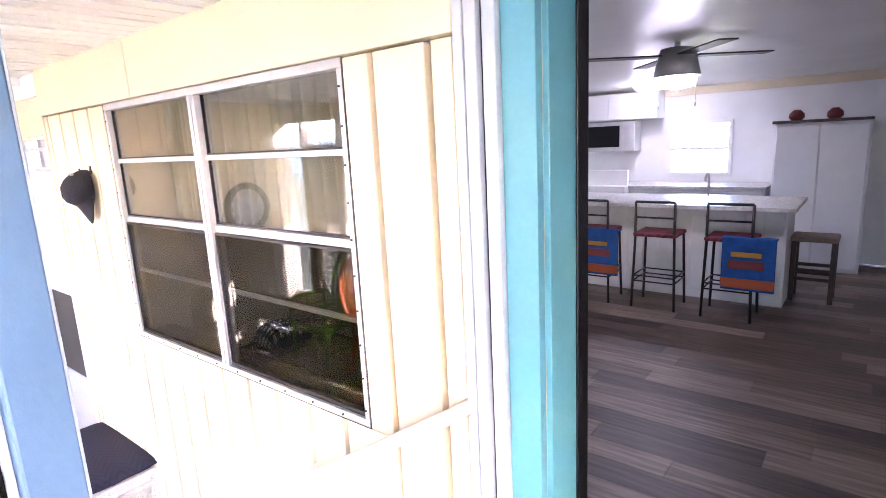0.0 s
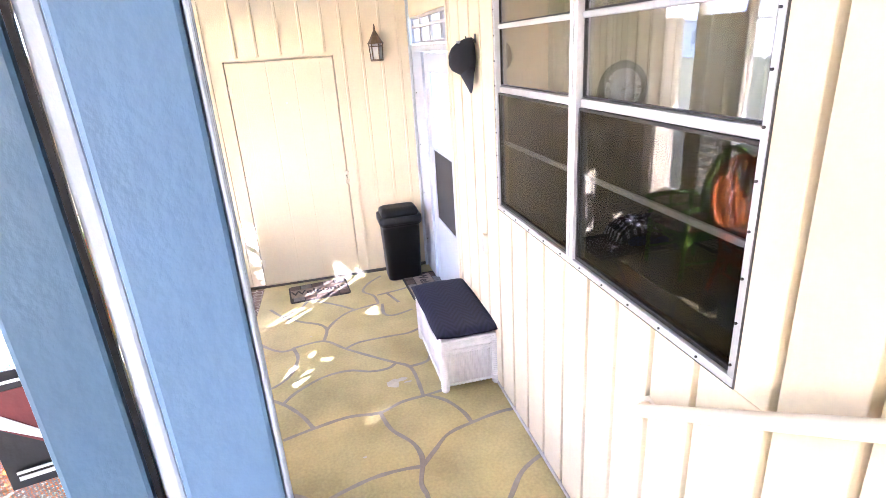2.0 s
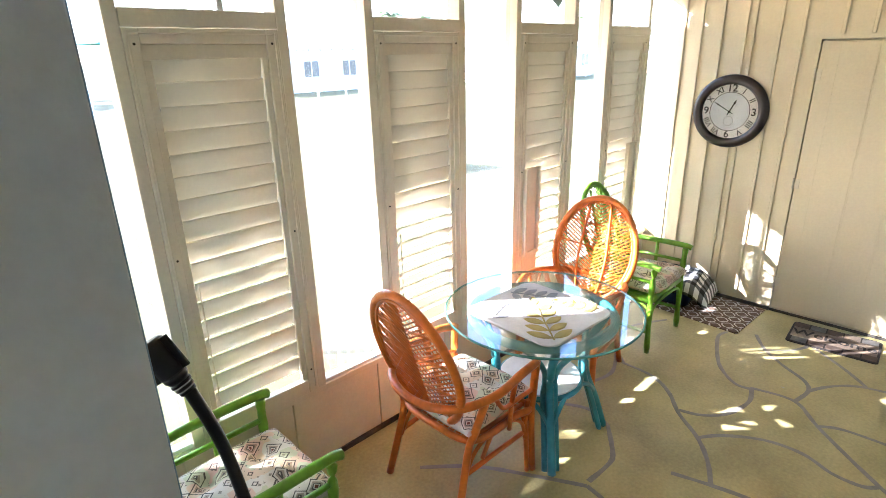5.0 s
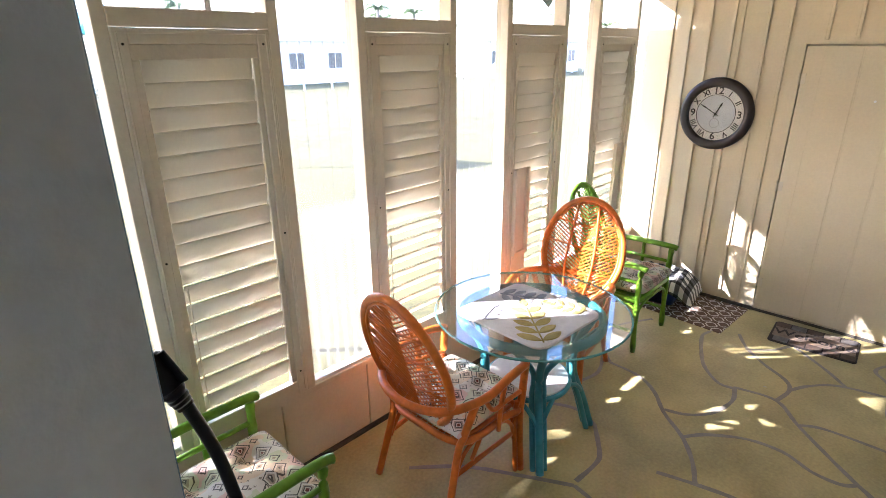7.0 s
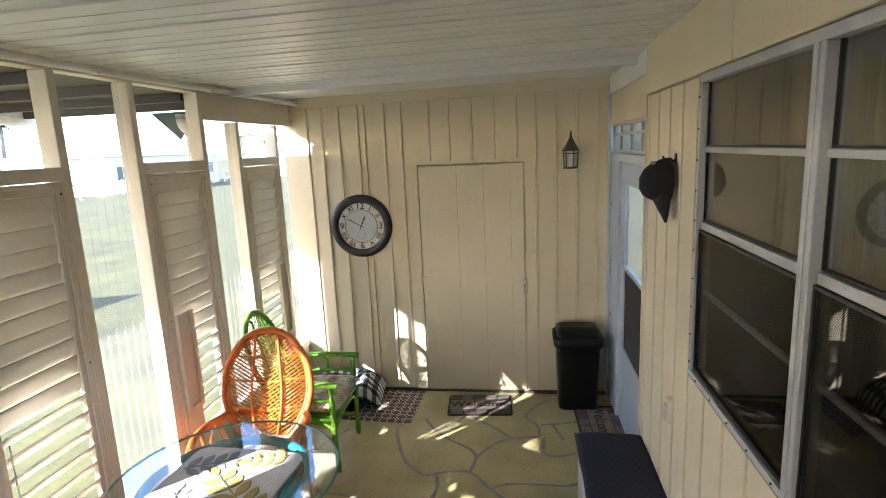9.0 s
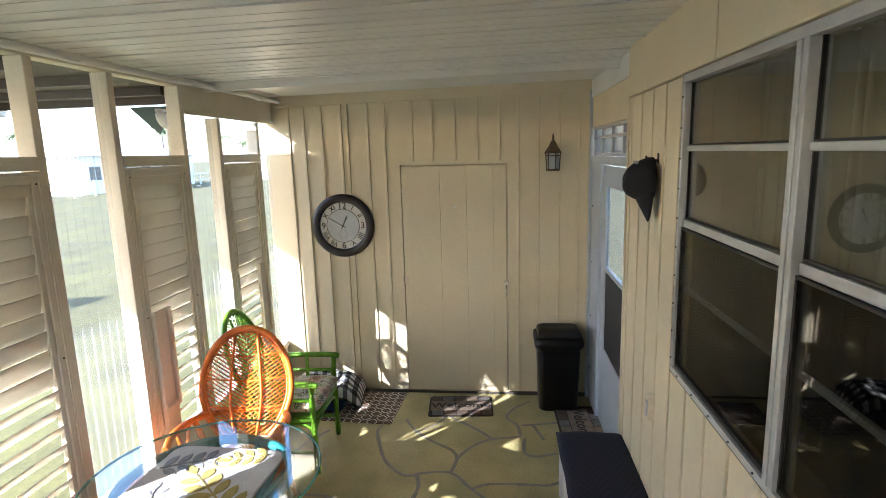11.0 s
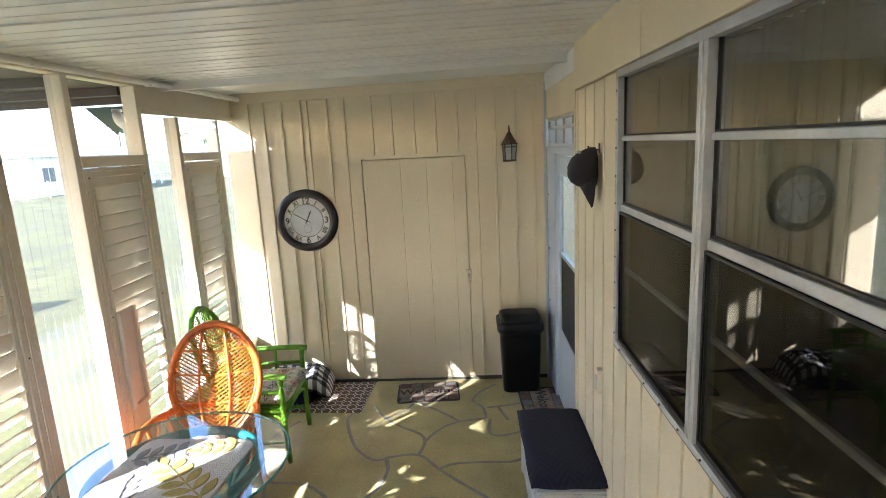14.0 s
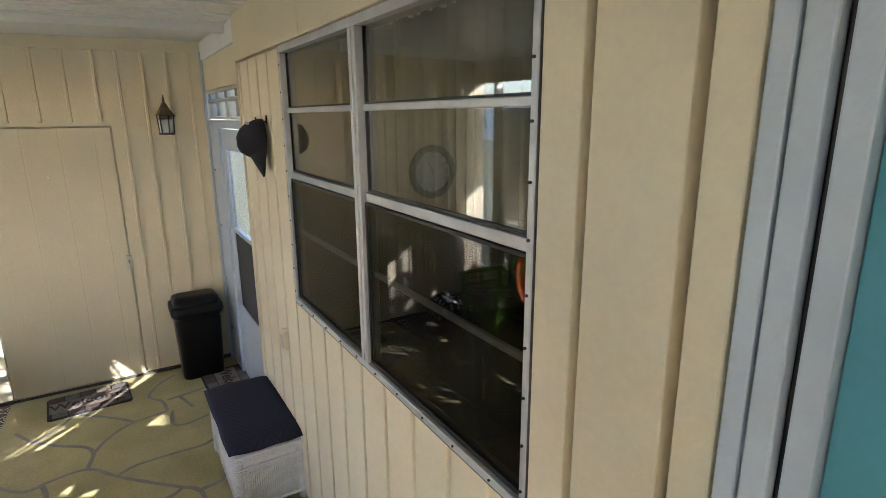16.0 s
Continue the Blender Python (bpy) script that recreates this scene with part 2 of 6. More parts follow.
def see_through(name, color, open_share, rough=0.6, glow=0.0, fine=0.0, ribs=0.0):
    """A sheet that lets part of the light straight through: fly screen, clear ribbed plastic."""
    m = bpy.data.materials.new(name)
    m.use_nodes = True
    nt = m.node_tree
    nt.nodes.clear()
    out = nt.nodes.new("ShaderNodeOutputMaterial")
    tr = nt.nodes.new("ShaderNodeBsdfTransparent")
    df = nt.nodes.new("ShaderNodeBsdfDiffuse")
    df.inputs[0].default_value = (*color, 1)
    body = df.outputs[0]
    if glow:
        tl = nt.nodes.new("ShaderNodeBsdfTranslucent")
        tl.inputs[0].default_value = (*color, 1)
        mx0 = nt.nodes.new("ShaderNodeMixShader")
        mx0.inputs[0].default_value = glow
        nt.links.new(df.outputs[0], mx0.inputs[1])
        nt.links.new(tl.outputs[0], mx0.inputs[2])
        body = mx0.outputs[0]
    mx = nt.nodes.new("ShaderNodeMixShader")
    mx.inputs[0].default_value = open_share
    if fine:
        co = nt.nodes.new("ShaderNodeTexCoord")
        s = nt.nodes.new("ShaderNodeSeparateXYZ")
        nt.links.new(co.outputs["Object"], s.inputs[0])
        g = [math_node(nt, "LESS_THAN", math_node(nt, "FRACT", math_node(nt, "MULTIPLY", s.outputs[k], fine)), 0.18) for k in (1, 2)]
        nt.links.new(math_node(nt, "SUBTRACT", 1.0, math_node(nt, "MAXIMUM", g[0], g[1])), mx.inputs[0])
    if ribs:
        # crests of the ribs pass less light, painting in the streaks they scatter
        co = nt.nodes.new("ShaderNodeTexCoord")
        s = nt.nodes.new("ShaderNodeSeparateXYZ")
        nt.links.new(co.outputs["Object"], s.inputs[0])
        crest = math_node(nt, "LESS_THAN", math_node(nt, "FRACT", math_node(nt, "MULTIPLY", s.outputs[0], ribs)), 0.16)
        crest_noise = nt.nodes.new("ShaderNodeTexNoise")
        crest_noise.inputs["Scale"].default_value = 5.0
        worn = math_node(nt, "MULTIPLY", math_node(nt, "MULTIPLY", crest, crest_noise.outputs[0]), 0.45)
        nt.links.new(math_node(nt, "SUBTRACT", open_share, worn), mx.inputs[0])
    nt.links.new(body, mx.inputs[1])
    nt.links.new(tr.outputs[0], mx.inputs[2])
    if rough < 0.5:
        gl = nt.nodes.new("ShaderNodeBsdfGlossy")
        gl.inputs["Roughness"].default_value = rough
        lw = nt.nodes.new("ShaderNodeLayerWeight")
        fr = nt.nodes.new("ShaderNodeMath")
        fr.operation = "POWER"
        fr.inputs[1].default_value = 6.0
        nt.links.new(lw.outputs["Facing"], fr.inputs[0])
        m3 = nt.nodes.new("ShaderNodeMixShader")
        nt.links.new(fr.outputs[0], m3.inputs[0])
        nt.links.new(mx.outputs[0], m3.inputs[1])
        nt.links.new(gl.outputs[0], m3.inputs[2])
        nt.links.new(m3.outputs[0], out.inputs[0])
    else:
        nt.links.new(mx.outputs[0], out.inputs[0])
    return m


FLORAL = patterned("floral_cloth", floral, 0.9)
PLAID = patterned("checked_cloth", plaid, 0.95)
RUGPATTERN = patterned("trellis_pile", trellis, 0.95)
NAVY = patterned("navy_chevron_cloth", chevron, 0.95)
PLANK = patterned("grey_plank", plank_color, 0.4)
WOODFLOOR = material("floor_underlay", (0.08, 0.06, 0.05), 0.7)
CORRUGATED = see_through("clear_corrugated_plastic", (0.30, 0.305, 0.30), 0.81, 0.25, 0.6, ribs=17.86)
FLYSCREEN = see_through("fly_screen", (0.028, 0.026, 0.022), 0.5)
DOORMESH = see_through("door_mesh", (0.24, 0.245, 0.24), 0.7, 0.9, 0.3, 430.0)
FROSTED = see_through("frosted_pane", (0.40, 0.41, 0.40), 0.25, 0.3, 0.35)
MILKGLASS = see_through("lantern_glass", (0.7, 0.72, 0.72), 0.45, 0.15)
DARKBROWN = material("dark_brown", (0.085, 0.075, 0.06), 0.9, vary=0.3, scale=14)
WEATHERED = material("weathered_white", (0.52, 0.50, 0.45), 0.6, vary=0.2, scale=9)
# darker cream that paints the shade into the grooves between the house boards
CREAM_SHADOWLINE = material("cream_groove_shade", (0.46, 0.38, 0.26), 0.6, vary=0.08, scale=2)
DARKMETAL = material("dark_metal", (0.03, 0.028, 0.026), 0.4, 0.7)
BRONZE = material("bronze", (0.11, 0.075, 0.045), 0.45, 0.6, vary=0.25, scale=20)
BLUEWHITE = material("blue_white_metal", (0.45, 0.49, 0.53), 0.35, vary=0.05, scale=5)
DOORBLUE = material("door_blue_paint", (0.085, 0.155, 0.235), 0.35, vary=0.06, scale=3)
BROWN = material("brown_metal", (0.07, 0.052, 0.038), 0.6, vary=0.15)
DARKGREEN = material("dark_green_metal", (0.03, 0.06, 0.045), 0.5)
DRAPE = material("drape", (0.25, 0.245, 0.18), 0.9, vary=0.1, scale=3, bump=0.2, bump_scale=200)
CLOCKRIM = material("clock_rim", (0.022, 0.014, 0.012), 0.28, vary=0.3, scale=12)
DIALWHITE = material("dial_white", (0.80, 0.78, 0.72), 0.5, vary=0.06, scale=10)
DIALGREY = material("dial_grey", (0.68, 0.70, 0.70), 0.45, vary=0.06, scale=10)
DIALDARK = material("dial_dark", (0.30, 0.30, 0.29), 0.5)
CAPCLOTH = material("cap_cloth", (0.012, 0.012, 0.018), 0.85, vary=0.2, bump=0.3)
MATWHITE = material("mat_white", (0.68, 0.66, 0.63), 0.95, vary=0.08, scale=12, bump=0.8, bump_scale=140)
OLIVE = material("olive_tuft", (0.42, 0.34, 0.10), 0.95, vary=0.2, bump=0.8, bump_scale=140)
GREYLEAF = material("grey_tuft", (0.36, 0.37, 0.39), 0.95, vary=0.15, bump=0.8, bump_scale=140)
MATDARK = material("mat_dark", (0.035, 0.028, 0.024), 0.9)
MATBROWN = material("mat_brown", (0.11, 0.075, 0.055), 0.9, vary=0.2, scale=25)
MATGREY = material("mat_grey", (0.17, 0.155, 0.14), 0.9, vary=0.2, scale=25)
MATTAN = material("mat_tan", (0.24, 0.18, 0.13), 0.9, vary=0.2, scale=25)
BLUEPLASTIC = material("blue_plastic", (0.015, 0.05, 0.22), 0.4)
GLASSRIM = material("glass_rim", (0.10, 0.32, 0.28), 0.08, vary=0.05, bump=0)
S_TEAL, S_PURPLE, S_ORANGE = material("print_teal", (0.012, 0.09, 0.11), 0.5), material("print_purple", (0.03, 0.02, 0.09), 0.5), material("print_orange", (0.32, 0.06, 0.01), 0.5)
S_YELLOW, S_BLACK, S_RED, S_WHITE = material("print_yellow", (0.40, 0.20, 0.012), 0.5), material("print_black", (0.012, 0.012, 0.012), 0.4), material("print_red", (0.14, 0.02, 0.02), 0.5), material("print_white", (0.7, 0.7, 0.7), 0.5)
S_CRAB, S_CRABDARK = material("crab_red", (0.10, 0.022, 0.009), 0.5, vary=0.5, scale=60), material("crab_dark", (0.035, 0.018, 0.014), 0.5, vary=0.4, scale=60)
STONE = material("stone_top", (0.62, 0.60, 0.55), 0.25, vary=0.15, scale=30)
SEATRED = material("seat_red", (0.16, 0.025, 0.035), 0.8, vary=0.5, scale=25)
TOWELBLUE = material("towel_blue", (0.012, 0.07, 0.26), 0.95, vary=0.2, scale=12)
DARKWOOD = material("dark_wood", (0.055, 0.035, 0.022), 0.45, vary=0.25, scale=8)
ROOFBLUE = material("pale_blue_roof", (0.40, 0.47, 0.52), 0.6, vary=0.1)
DARKGLASS = material("far_glass", (0.08, 0.09, 0.10), 0.15)
PALMGREEN = material("palm_green", (0.06, 0.09, 0.025), 0.7, vary=0.3, scale=2)
LAMPGLOW = bpy.data.materials.new("lit_lamp_glass")
LAMPGLOW.use_nodes = True
LAMPGLOW.node_tree.nodes["Principled BSDF"].inputs["Emission Color"].default_value = (1, 0.95, 0.86, 1)
LAMPGLOW.node_tree.nodes["Principled BSDF"].inputs["Emission Strength"].default_value = 1.25

# ---- building blocks ----
def box(bm, x0, y0, z0, x1, y1, z1, bevel=0.0, m=None):
    """Adds a box between two corners to bm, with rounded edges."""
    geo = bmesh.ops.create_cube(bm, size=1.0)
    mat = Matrix.LocRotScale(((x0 + x1) / 2, (y0 + y1) / 2, (z0 + z1) / 2), None, (abs(x1 - x0), abs(y1 - y0), abs(z1 - z0)))
    bmesh.ops.transform(bm, matrix=(m @ mat) if m else mat, verts=geo["verts"])
    if bevel:
        edges = {e for v in geo["verts"] for e in v.link_edges}
        bmesh.ops.bevel(bm, geom=list(edges), offset=bevel, segments=2, affect="EDGES", profile=0.5)


def tube(bm, pts, r, sides=10, closed=False, flat=1.0):
    """Adds a round cane through pts (Vectors), of radius r (a number or one per point)."""
    pts = [Vector(p) for p in pts]
    n = len(pts)
    rings = []
    up = Vector((0.0123, 0.0301, 1)).normalized()
    for i, p in enumerate(pts):
        a, b = (pts[i - 1], pts[(i + 1) % n]) if closed else (pts[max(i - 1, 0)], pts[min(i + 1, n - 1)])
        d = (b - a).normalized()
        side = d.cross(up)
        if side.length < 0.05:
            side = d.cross(Vector((1, 0, 0)))
        side.normalize()
        other = side.cross(d).normalized()
        rr = r[i] if isinstance(r, (list, tuple)) else r
        rings.append([bm.verts.new(p + side * math.cos(k * math.tau / sides) * rr + other * math.sin(k * math.tau / sides) * rr * flat) for k in range(sides)])
    for i in range(n if closed else n - 1):
        a, b = rings[i], rings[(i + 1) % n]
        for k in range(sides):
            f = bm.faces.new((a[k], a[(k + 1) % sides], b[(k + 1) % sides], b[k]))
            f.smooth = True
    if not closed:
        bm.faces.new(rings[0][::-1])
        bm.faces.new(rings[-1])


def smooth(pts, steps=6, closed=False):
    """A smooth line through a few points."""
    pts = [Vector(p) for p in pts]
    n = len(pts)
    out = []
    for i in range(n if closed else n - 1):
        p0 = pts[(i - 1) % n] if closed or i > 0 else pts[0]
        p1, p2 = pts[i], pts[(i + 1) % n]
        p3 = pts[(i + 2) % n] if closed or i + 2 < n else pts[-1]
        for k in range(steps):
            t = k / steps
            out.append(0.5 * (2 * p1 + (p2 - p0) * t + (2 * p0 - 5 * p1 + 4 * p2 - p3) * t * t + (3 * p1 - 3 * p2 + p3 - p0) * t ** 3))
    if not closed:
        out.append(pts[-1])
    return out


def mesh_object(name, bm, mat):
    bmesh.ops.recalc_face_normals(bm, faces=bm.faces)
    me = bpy.data.meshes.new(name)
    bm.to_mesh(me)
    bm.free()
    for mm in (mat if isinstance(mat, (list, tuple)) else [mat]):
        me.materials.append(mm)
    return new(name, me)


def part(name, bm, mat, parent, label=""):
    ob = mesh_object(name, bm, mat)
    ob.parent = parent
    return tagged(ob, label)


def thing(name, label, category, m=None, group="", kind=""):
    ob = new(name)
    ob.empty_display_size = 0.1
    if m:
        ob.matrix_world = m
    return tagged(ob, label, category, group, kind)


def solid(name, boxes, mat, label="", category="", kind="structure", bevel=0.0):
    """One mesh out of boxes (x0, y0, z0, x1, y1, z1)."""
    bm = bmesh.new()
    for b in boxes:
        box(bm, *b, bevel=bevel)
    return tagged(mesh_object(name, bm, mat), label, category, "", kind)


# ---- setting ----
YW = -2.66          # inner plane of the shutter wall
LAND = 0.50         # landing by the house door
GROUND = -0.25


def ceil_z(y):
    return 2.615 + 0.014 * y


def slab(bm, pts, z0, z1):
    """A flat sheet with corners pts (x, y) between two heights given by functions of y."""
    lo = [bm.verts.new((x, y, z0(y))) for x, y in pts]
    hi = [bm.verts.new((x, y, z1(y))) for x, y in pts]
    n = len(pts)
    bm.faces.new(lo[::-1])
    bm.faces.new(hi)
    for i in range(n):
        bm.faces.new((lo[i], lo[(i + 1) % n], hi[(i + 1) % n], hi[i]))


floor = solid("floor", [(-0.1, -2.9, -0.4, 7.1, 1.3, 0.0)], FLOORPAINT, "yellow-green painted concrete porch floor with grey stone lines", "floor")
solid("ground", [(-600, -600, -1.0, 600, 600, GROUND)], LAWN, "sunlit lawn round the porch", "ground")

# ceiling: ribbed metal pans, running across the porch
bm = bmesh.new()
slab(bm, [(1.0, -2.75), (7.1, -2.75), (7.1, 0.0), (1.0, 0.0)], lambda y: ceil_z(y), lambda y: ceil_z(y) + 0.06)
slab(bm, [(-0.1, -2.75), (1.0, -2.75), (1.0, 0.06), (-0.1, 0.06)], lambda y: ceil_z(y) + 0.012, lambda y: ceil_z(y) + 0.06)
x = 1.06
k = 0
while x < 7.0:
    w = 0.012 if k % 3 else 0.03
    slab(bm, [(x, -2.70), (x + w, -2.70), (x + w, -0.003), (x, -0.003)], lambda y: ceil_z(y) - (0.0025 if k % 3 else 0.007), lambda y: ceil_z(y) + 0.001)
    x += 0.105
    k += 1
slab(bm, [(0.985, -2.70), (1.045, -2.70), (1.045, -0.003), (0.985, -0.003)], lambda y: ceil_z(y) - 0.05, lambda y: ceil_z(y) + 0.002)
slab(bm, [(0.0, -0.05), (1.36, -0.05), (1.36, -0.004), (0.0, -0.004)], lambda y: ceil_z(y) - 0.13, lambda y: ceil_z(y) + 0.002)
ceiling = tagged(mesh_object("ceiling", bm, CEIL), "white ribbed aluminium porch ceiling sloping to the windows", "ceiling", "", "structure")
solid("roof", [(-0.3, -2.76, 2.70, 7.3, 0.12, 3.05), (1.36, 0.12, 2.70, 7.3, 8.0, 3.05)], CEIL, "flat porch and house roof", "roof")

# far wall with raised battens
far = solid("wall_far", [(-0.1, YW - 0.08, 0, 0, -1.592, 2.66), (-0.1, -0.708, 0, 0, -0.02, 2.66), (-0.1, -1.592, 2.003, 0, -0.708, 2.66), (-0.1, -1.592, 0, 0, -0.708, 0.025)], CREAM, "cream panelled end wall with raised vertical battens", "wall")


def batten(parent, y, z0, z1, w=0.022):
    bm = bmesh.new()
    box(bm, -0.002, y - w / 2, z0, 0.014, y + w / 2, z1, bevel=0.004)
    part("batten", bm, CREAM, parent)


for y in (-2.52, -2.39, -2.24, -2.075, -2.02, -1.85, -1.71, -0.62, -0.46, -0.295, -0.14):
    batten(far, y, 0.05, 2.53 if y < -1 else 2.55)
for y in (-1.48, -1.315, -1.13, -0.95, -0.77):
    batten(far, y, 2.03, 2.54)
bm = bmesh.new()
slab(bm, [(-0.002, -2.65), (0.014, -2.65), (0.014, -0.03), (-0.002, -0.03)], lambda y: ceil_z(y) - 0.075, lambda y: ceil_z(y) + 0.02)
part("top_board", bm, CREAM, far)
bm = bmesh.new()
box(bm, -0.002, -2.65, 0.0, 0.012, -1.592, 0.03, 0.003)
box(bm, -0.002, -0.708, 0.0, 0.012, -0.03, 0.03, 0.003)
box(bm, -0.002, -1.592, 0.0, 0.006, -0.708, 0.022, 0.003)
part("base_strip", bm, DARKBROWN, far, "dark strip where the wall meets the floor")

# unseen backing, added to block daylight in the gaps round the utility door
solid("wall_light_stop", [(-0.20, YW - 0.1, -0.3, -0.102, 0.0, 2.66)], CREAM, "unseen backing wall added to stop light leaking round the utility door", "wall")

# utility door in the far wall
door = thing("door_1", "closed cream flush utility door with hinges and a latch", "door", kind="structure")
bm = bmesh.new()
box(bm, -0.045, -1.584, 0.03, 0.000, -0.716, 1.994, 0.004)
part("leaf", bm, CREAM, door)
for y in (-1.37, -1.15, -0.93):
    bm = bmesh.new()
    box(bm, -0.002, y - 0.105, 0.04, 0.0022, y + 0.105, 1.985, 0.0015)
    part("panel", bm, CREAM, door)
for z in (0.25, 1.02, 1.78):
    bm = bmesh.new()
    tube(bm, [(0.012, -1.592, z - 0.04), (0.012, -1.592, z + 0.04)], 0.007)
    box(bm, 0.004, -1.585, z - 0.035, 0.007, -1.555, z + 0.035)
    part("hinge", bm, CREAM_TRIM, door)
bm = bmesh.new()
box(bm, 0.004, -0.745, 0.90, 0.018, -0.70, 1.02, 0.004)
tube(bm, [(0.018, -0.722, 0.98), (0.045, -0.722, 0.965), (0.045, -0.722, 0.925), (0.018, -0.722, 0.91)], 0.006)
part("latch", bm, CREAM_TRIM, door, "painted pull latch")
bm = bmesh.new()
tube(bm, [(0.004, -1.14, 1.65), (0.012, -1.14, 1.65)], 0.008, 12)
part("peephole", bm, WHITE, door)

# house wall, clad with vertical boards
house = solid("wall_house", [(1.38, 0.012, 0, 2.30, 0.12, 2.7), (2.30, 0.012, 0, 3.97, 0.12, 1.21), (2.30, 0.012, 2.355, 3.97, 0.12, 2.7), (3.97, 0.012, 0, 4.61, 0.12, 2.7), (5.42, 0.012, 0, 7.1, 0.12, 2.7), (4.61, 0.012, 2.575, 5.42, 0.12, 2.7), (4.61, 0.012, 0, 5.42, 0.12, LAND - 0.03), (1.38, 0.12, 0, 1.50, 1.3, 2.7)], CREAM_SHADOWLINE, "cream house wall clad with vertical boards", "wall")
WX0, WX1, WZ0, WZ1 = 2.265, 3.98, 1.182, 2.358
edges = [1.385] + [1.45 + 0.2 * i for i in range(13)] + [4.098, 4.305, 4.395]
for a, b in zip(edges, edges[1:]):
    spans = [(0.03, 2.355)]
    lo, hi = max(a, WX0), min(b, WX1)
    if hi - lo > 0.16:
        spans = [(0.03, WZ0 - 0.004)]
    elif hi > lo and a < WX0:
        spans = [(0.03, WZ0 - 0.004)]
        bm = bmesh.new()
        box(bm, a + 0.010, -0.026, WZ0 - 0.003, WX0 - 0.003, 0.016, 2.355, 0.004)
        part("board", bm, CREAM, house)
    elif hi > lo:
        spans = [(0.03, WZ0 - 0.004)]
        bm = bmesh.new()
        box(bm, WX1 + 0.003, -0.026, WZ0 - 0.003, b - 0.012, 0.016, 2.355, 0.004)
        part("board", bm, CREAM, house)
    for z0, z1 in spans:
        bm = bmesh.new()
        box(bm, a + 0.010, -0.026, z0, b - 0.012, 0.016, z1, 0.004)
        part("board", bm, CREAM, house)
for x0, x1 in ((1.385, 2.588), (2.592, 4.394), (5.51, 7.0)):
    bm = bmesh.new()
    box(bm, x0, -0.036, 2.362, x1, 0.014, 2.62, 0.005)
    part("frieze_board", bm, CREAM, house)
bm = bmesh.new()
box(bm, 1.40, -0.030, 0.0, 4.38, 0.014, 0.028, 0.006)
part("base_strip", bm, WEATHERED, house, "chipped pale strip along the floor")
bm = bmesh.new()
box(bm, 1.352, -0.030, 0.0, 1.383, 0.2, 2.6, 0.004)
part("corner_trim", bm, CREAM, house)

# ---- house window ----
window = thing("window_1", "aluminium house window with six panes and dark insect screens below", "window", kind="structure")
bm = bmesh.new()
box(bm, WX0, -0.030, WZ0, WX1, 0.02, WZ0 + 0.026, 0.003)
box(bm, WX0, -0.030, WZ1 - 0.03, WX1, 0.02, WZ1, 0.003)
box(bm, WX0, -0.030, WZ0 + 0.026, WX0 + 0.021, 0.02, WZ1 - 0.03, 0.003)
box(bm, WX1 - 0.021, -0.030, WZ0 + 0.026, WX1, 0.02, WZ1 - 0.03, 0.003)
box(bm, 3.074, -0.032, WZ0 + 0.026, 3.097, 0.02, WZ1 - 0.03, 0.003)
box(bm, 3.104, -0.032, WZ0 + 0.026, 3.128, 0.02, WZ1 - 0.03, 0.003)
bm2 = bmesh.new()
box(bm2, 3.097, -0.020, WZ0 + 0.026, 3.104, 0.02, WZ1 - 0.03)
part("mullion_groove", bm2, DARKMETAL, window)
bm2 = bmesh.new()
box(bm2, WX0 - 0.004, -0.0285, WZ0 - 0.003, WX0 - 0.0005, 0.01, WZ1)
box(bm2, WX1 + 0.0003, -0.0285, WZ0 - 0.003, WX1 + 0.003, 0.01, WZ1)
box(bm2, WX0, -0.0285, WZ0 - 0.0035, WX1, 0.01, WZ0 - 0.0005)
part("sealant", bm2, DARKBROWN, window, "dark sealant line round the frame")
window_frame = part("window_frame", bm, ALU, window, "weathered silver aluminium frame")
for i in range(40):
    side = i % 4
    j = i // 4
    p = [(WX0 + 0.012, WZ0 + 0.06 + j * 0.115), (WX1 - 0.012, WZ0 + 0.06 + j * 0.115), (3.100, WZ0 + 0.06 + j * 0.115), (WX0 + 0.1 + j * 0.165, WZ0 + 0.014)][side]
    bm = bmesh.new()
    y0 = -0.0305 if side != 2 else -0.0225
    tube(bm, [(p[0], y0 + 0.002, p[1]), (p[0], y0 - 0.004, p[1])], 0.0036, 6)
    part("screw", bm, DARKMETAL, window_frame)
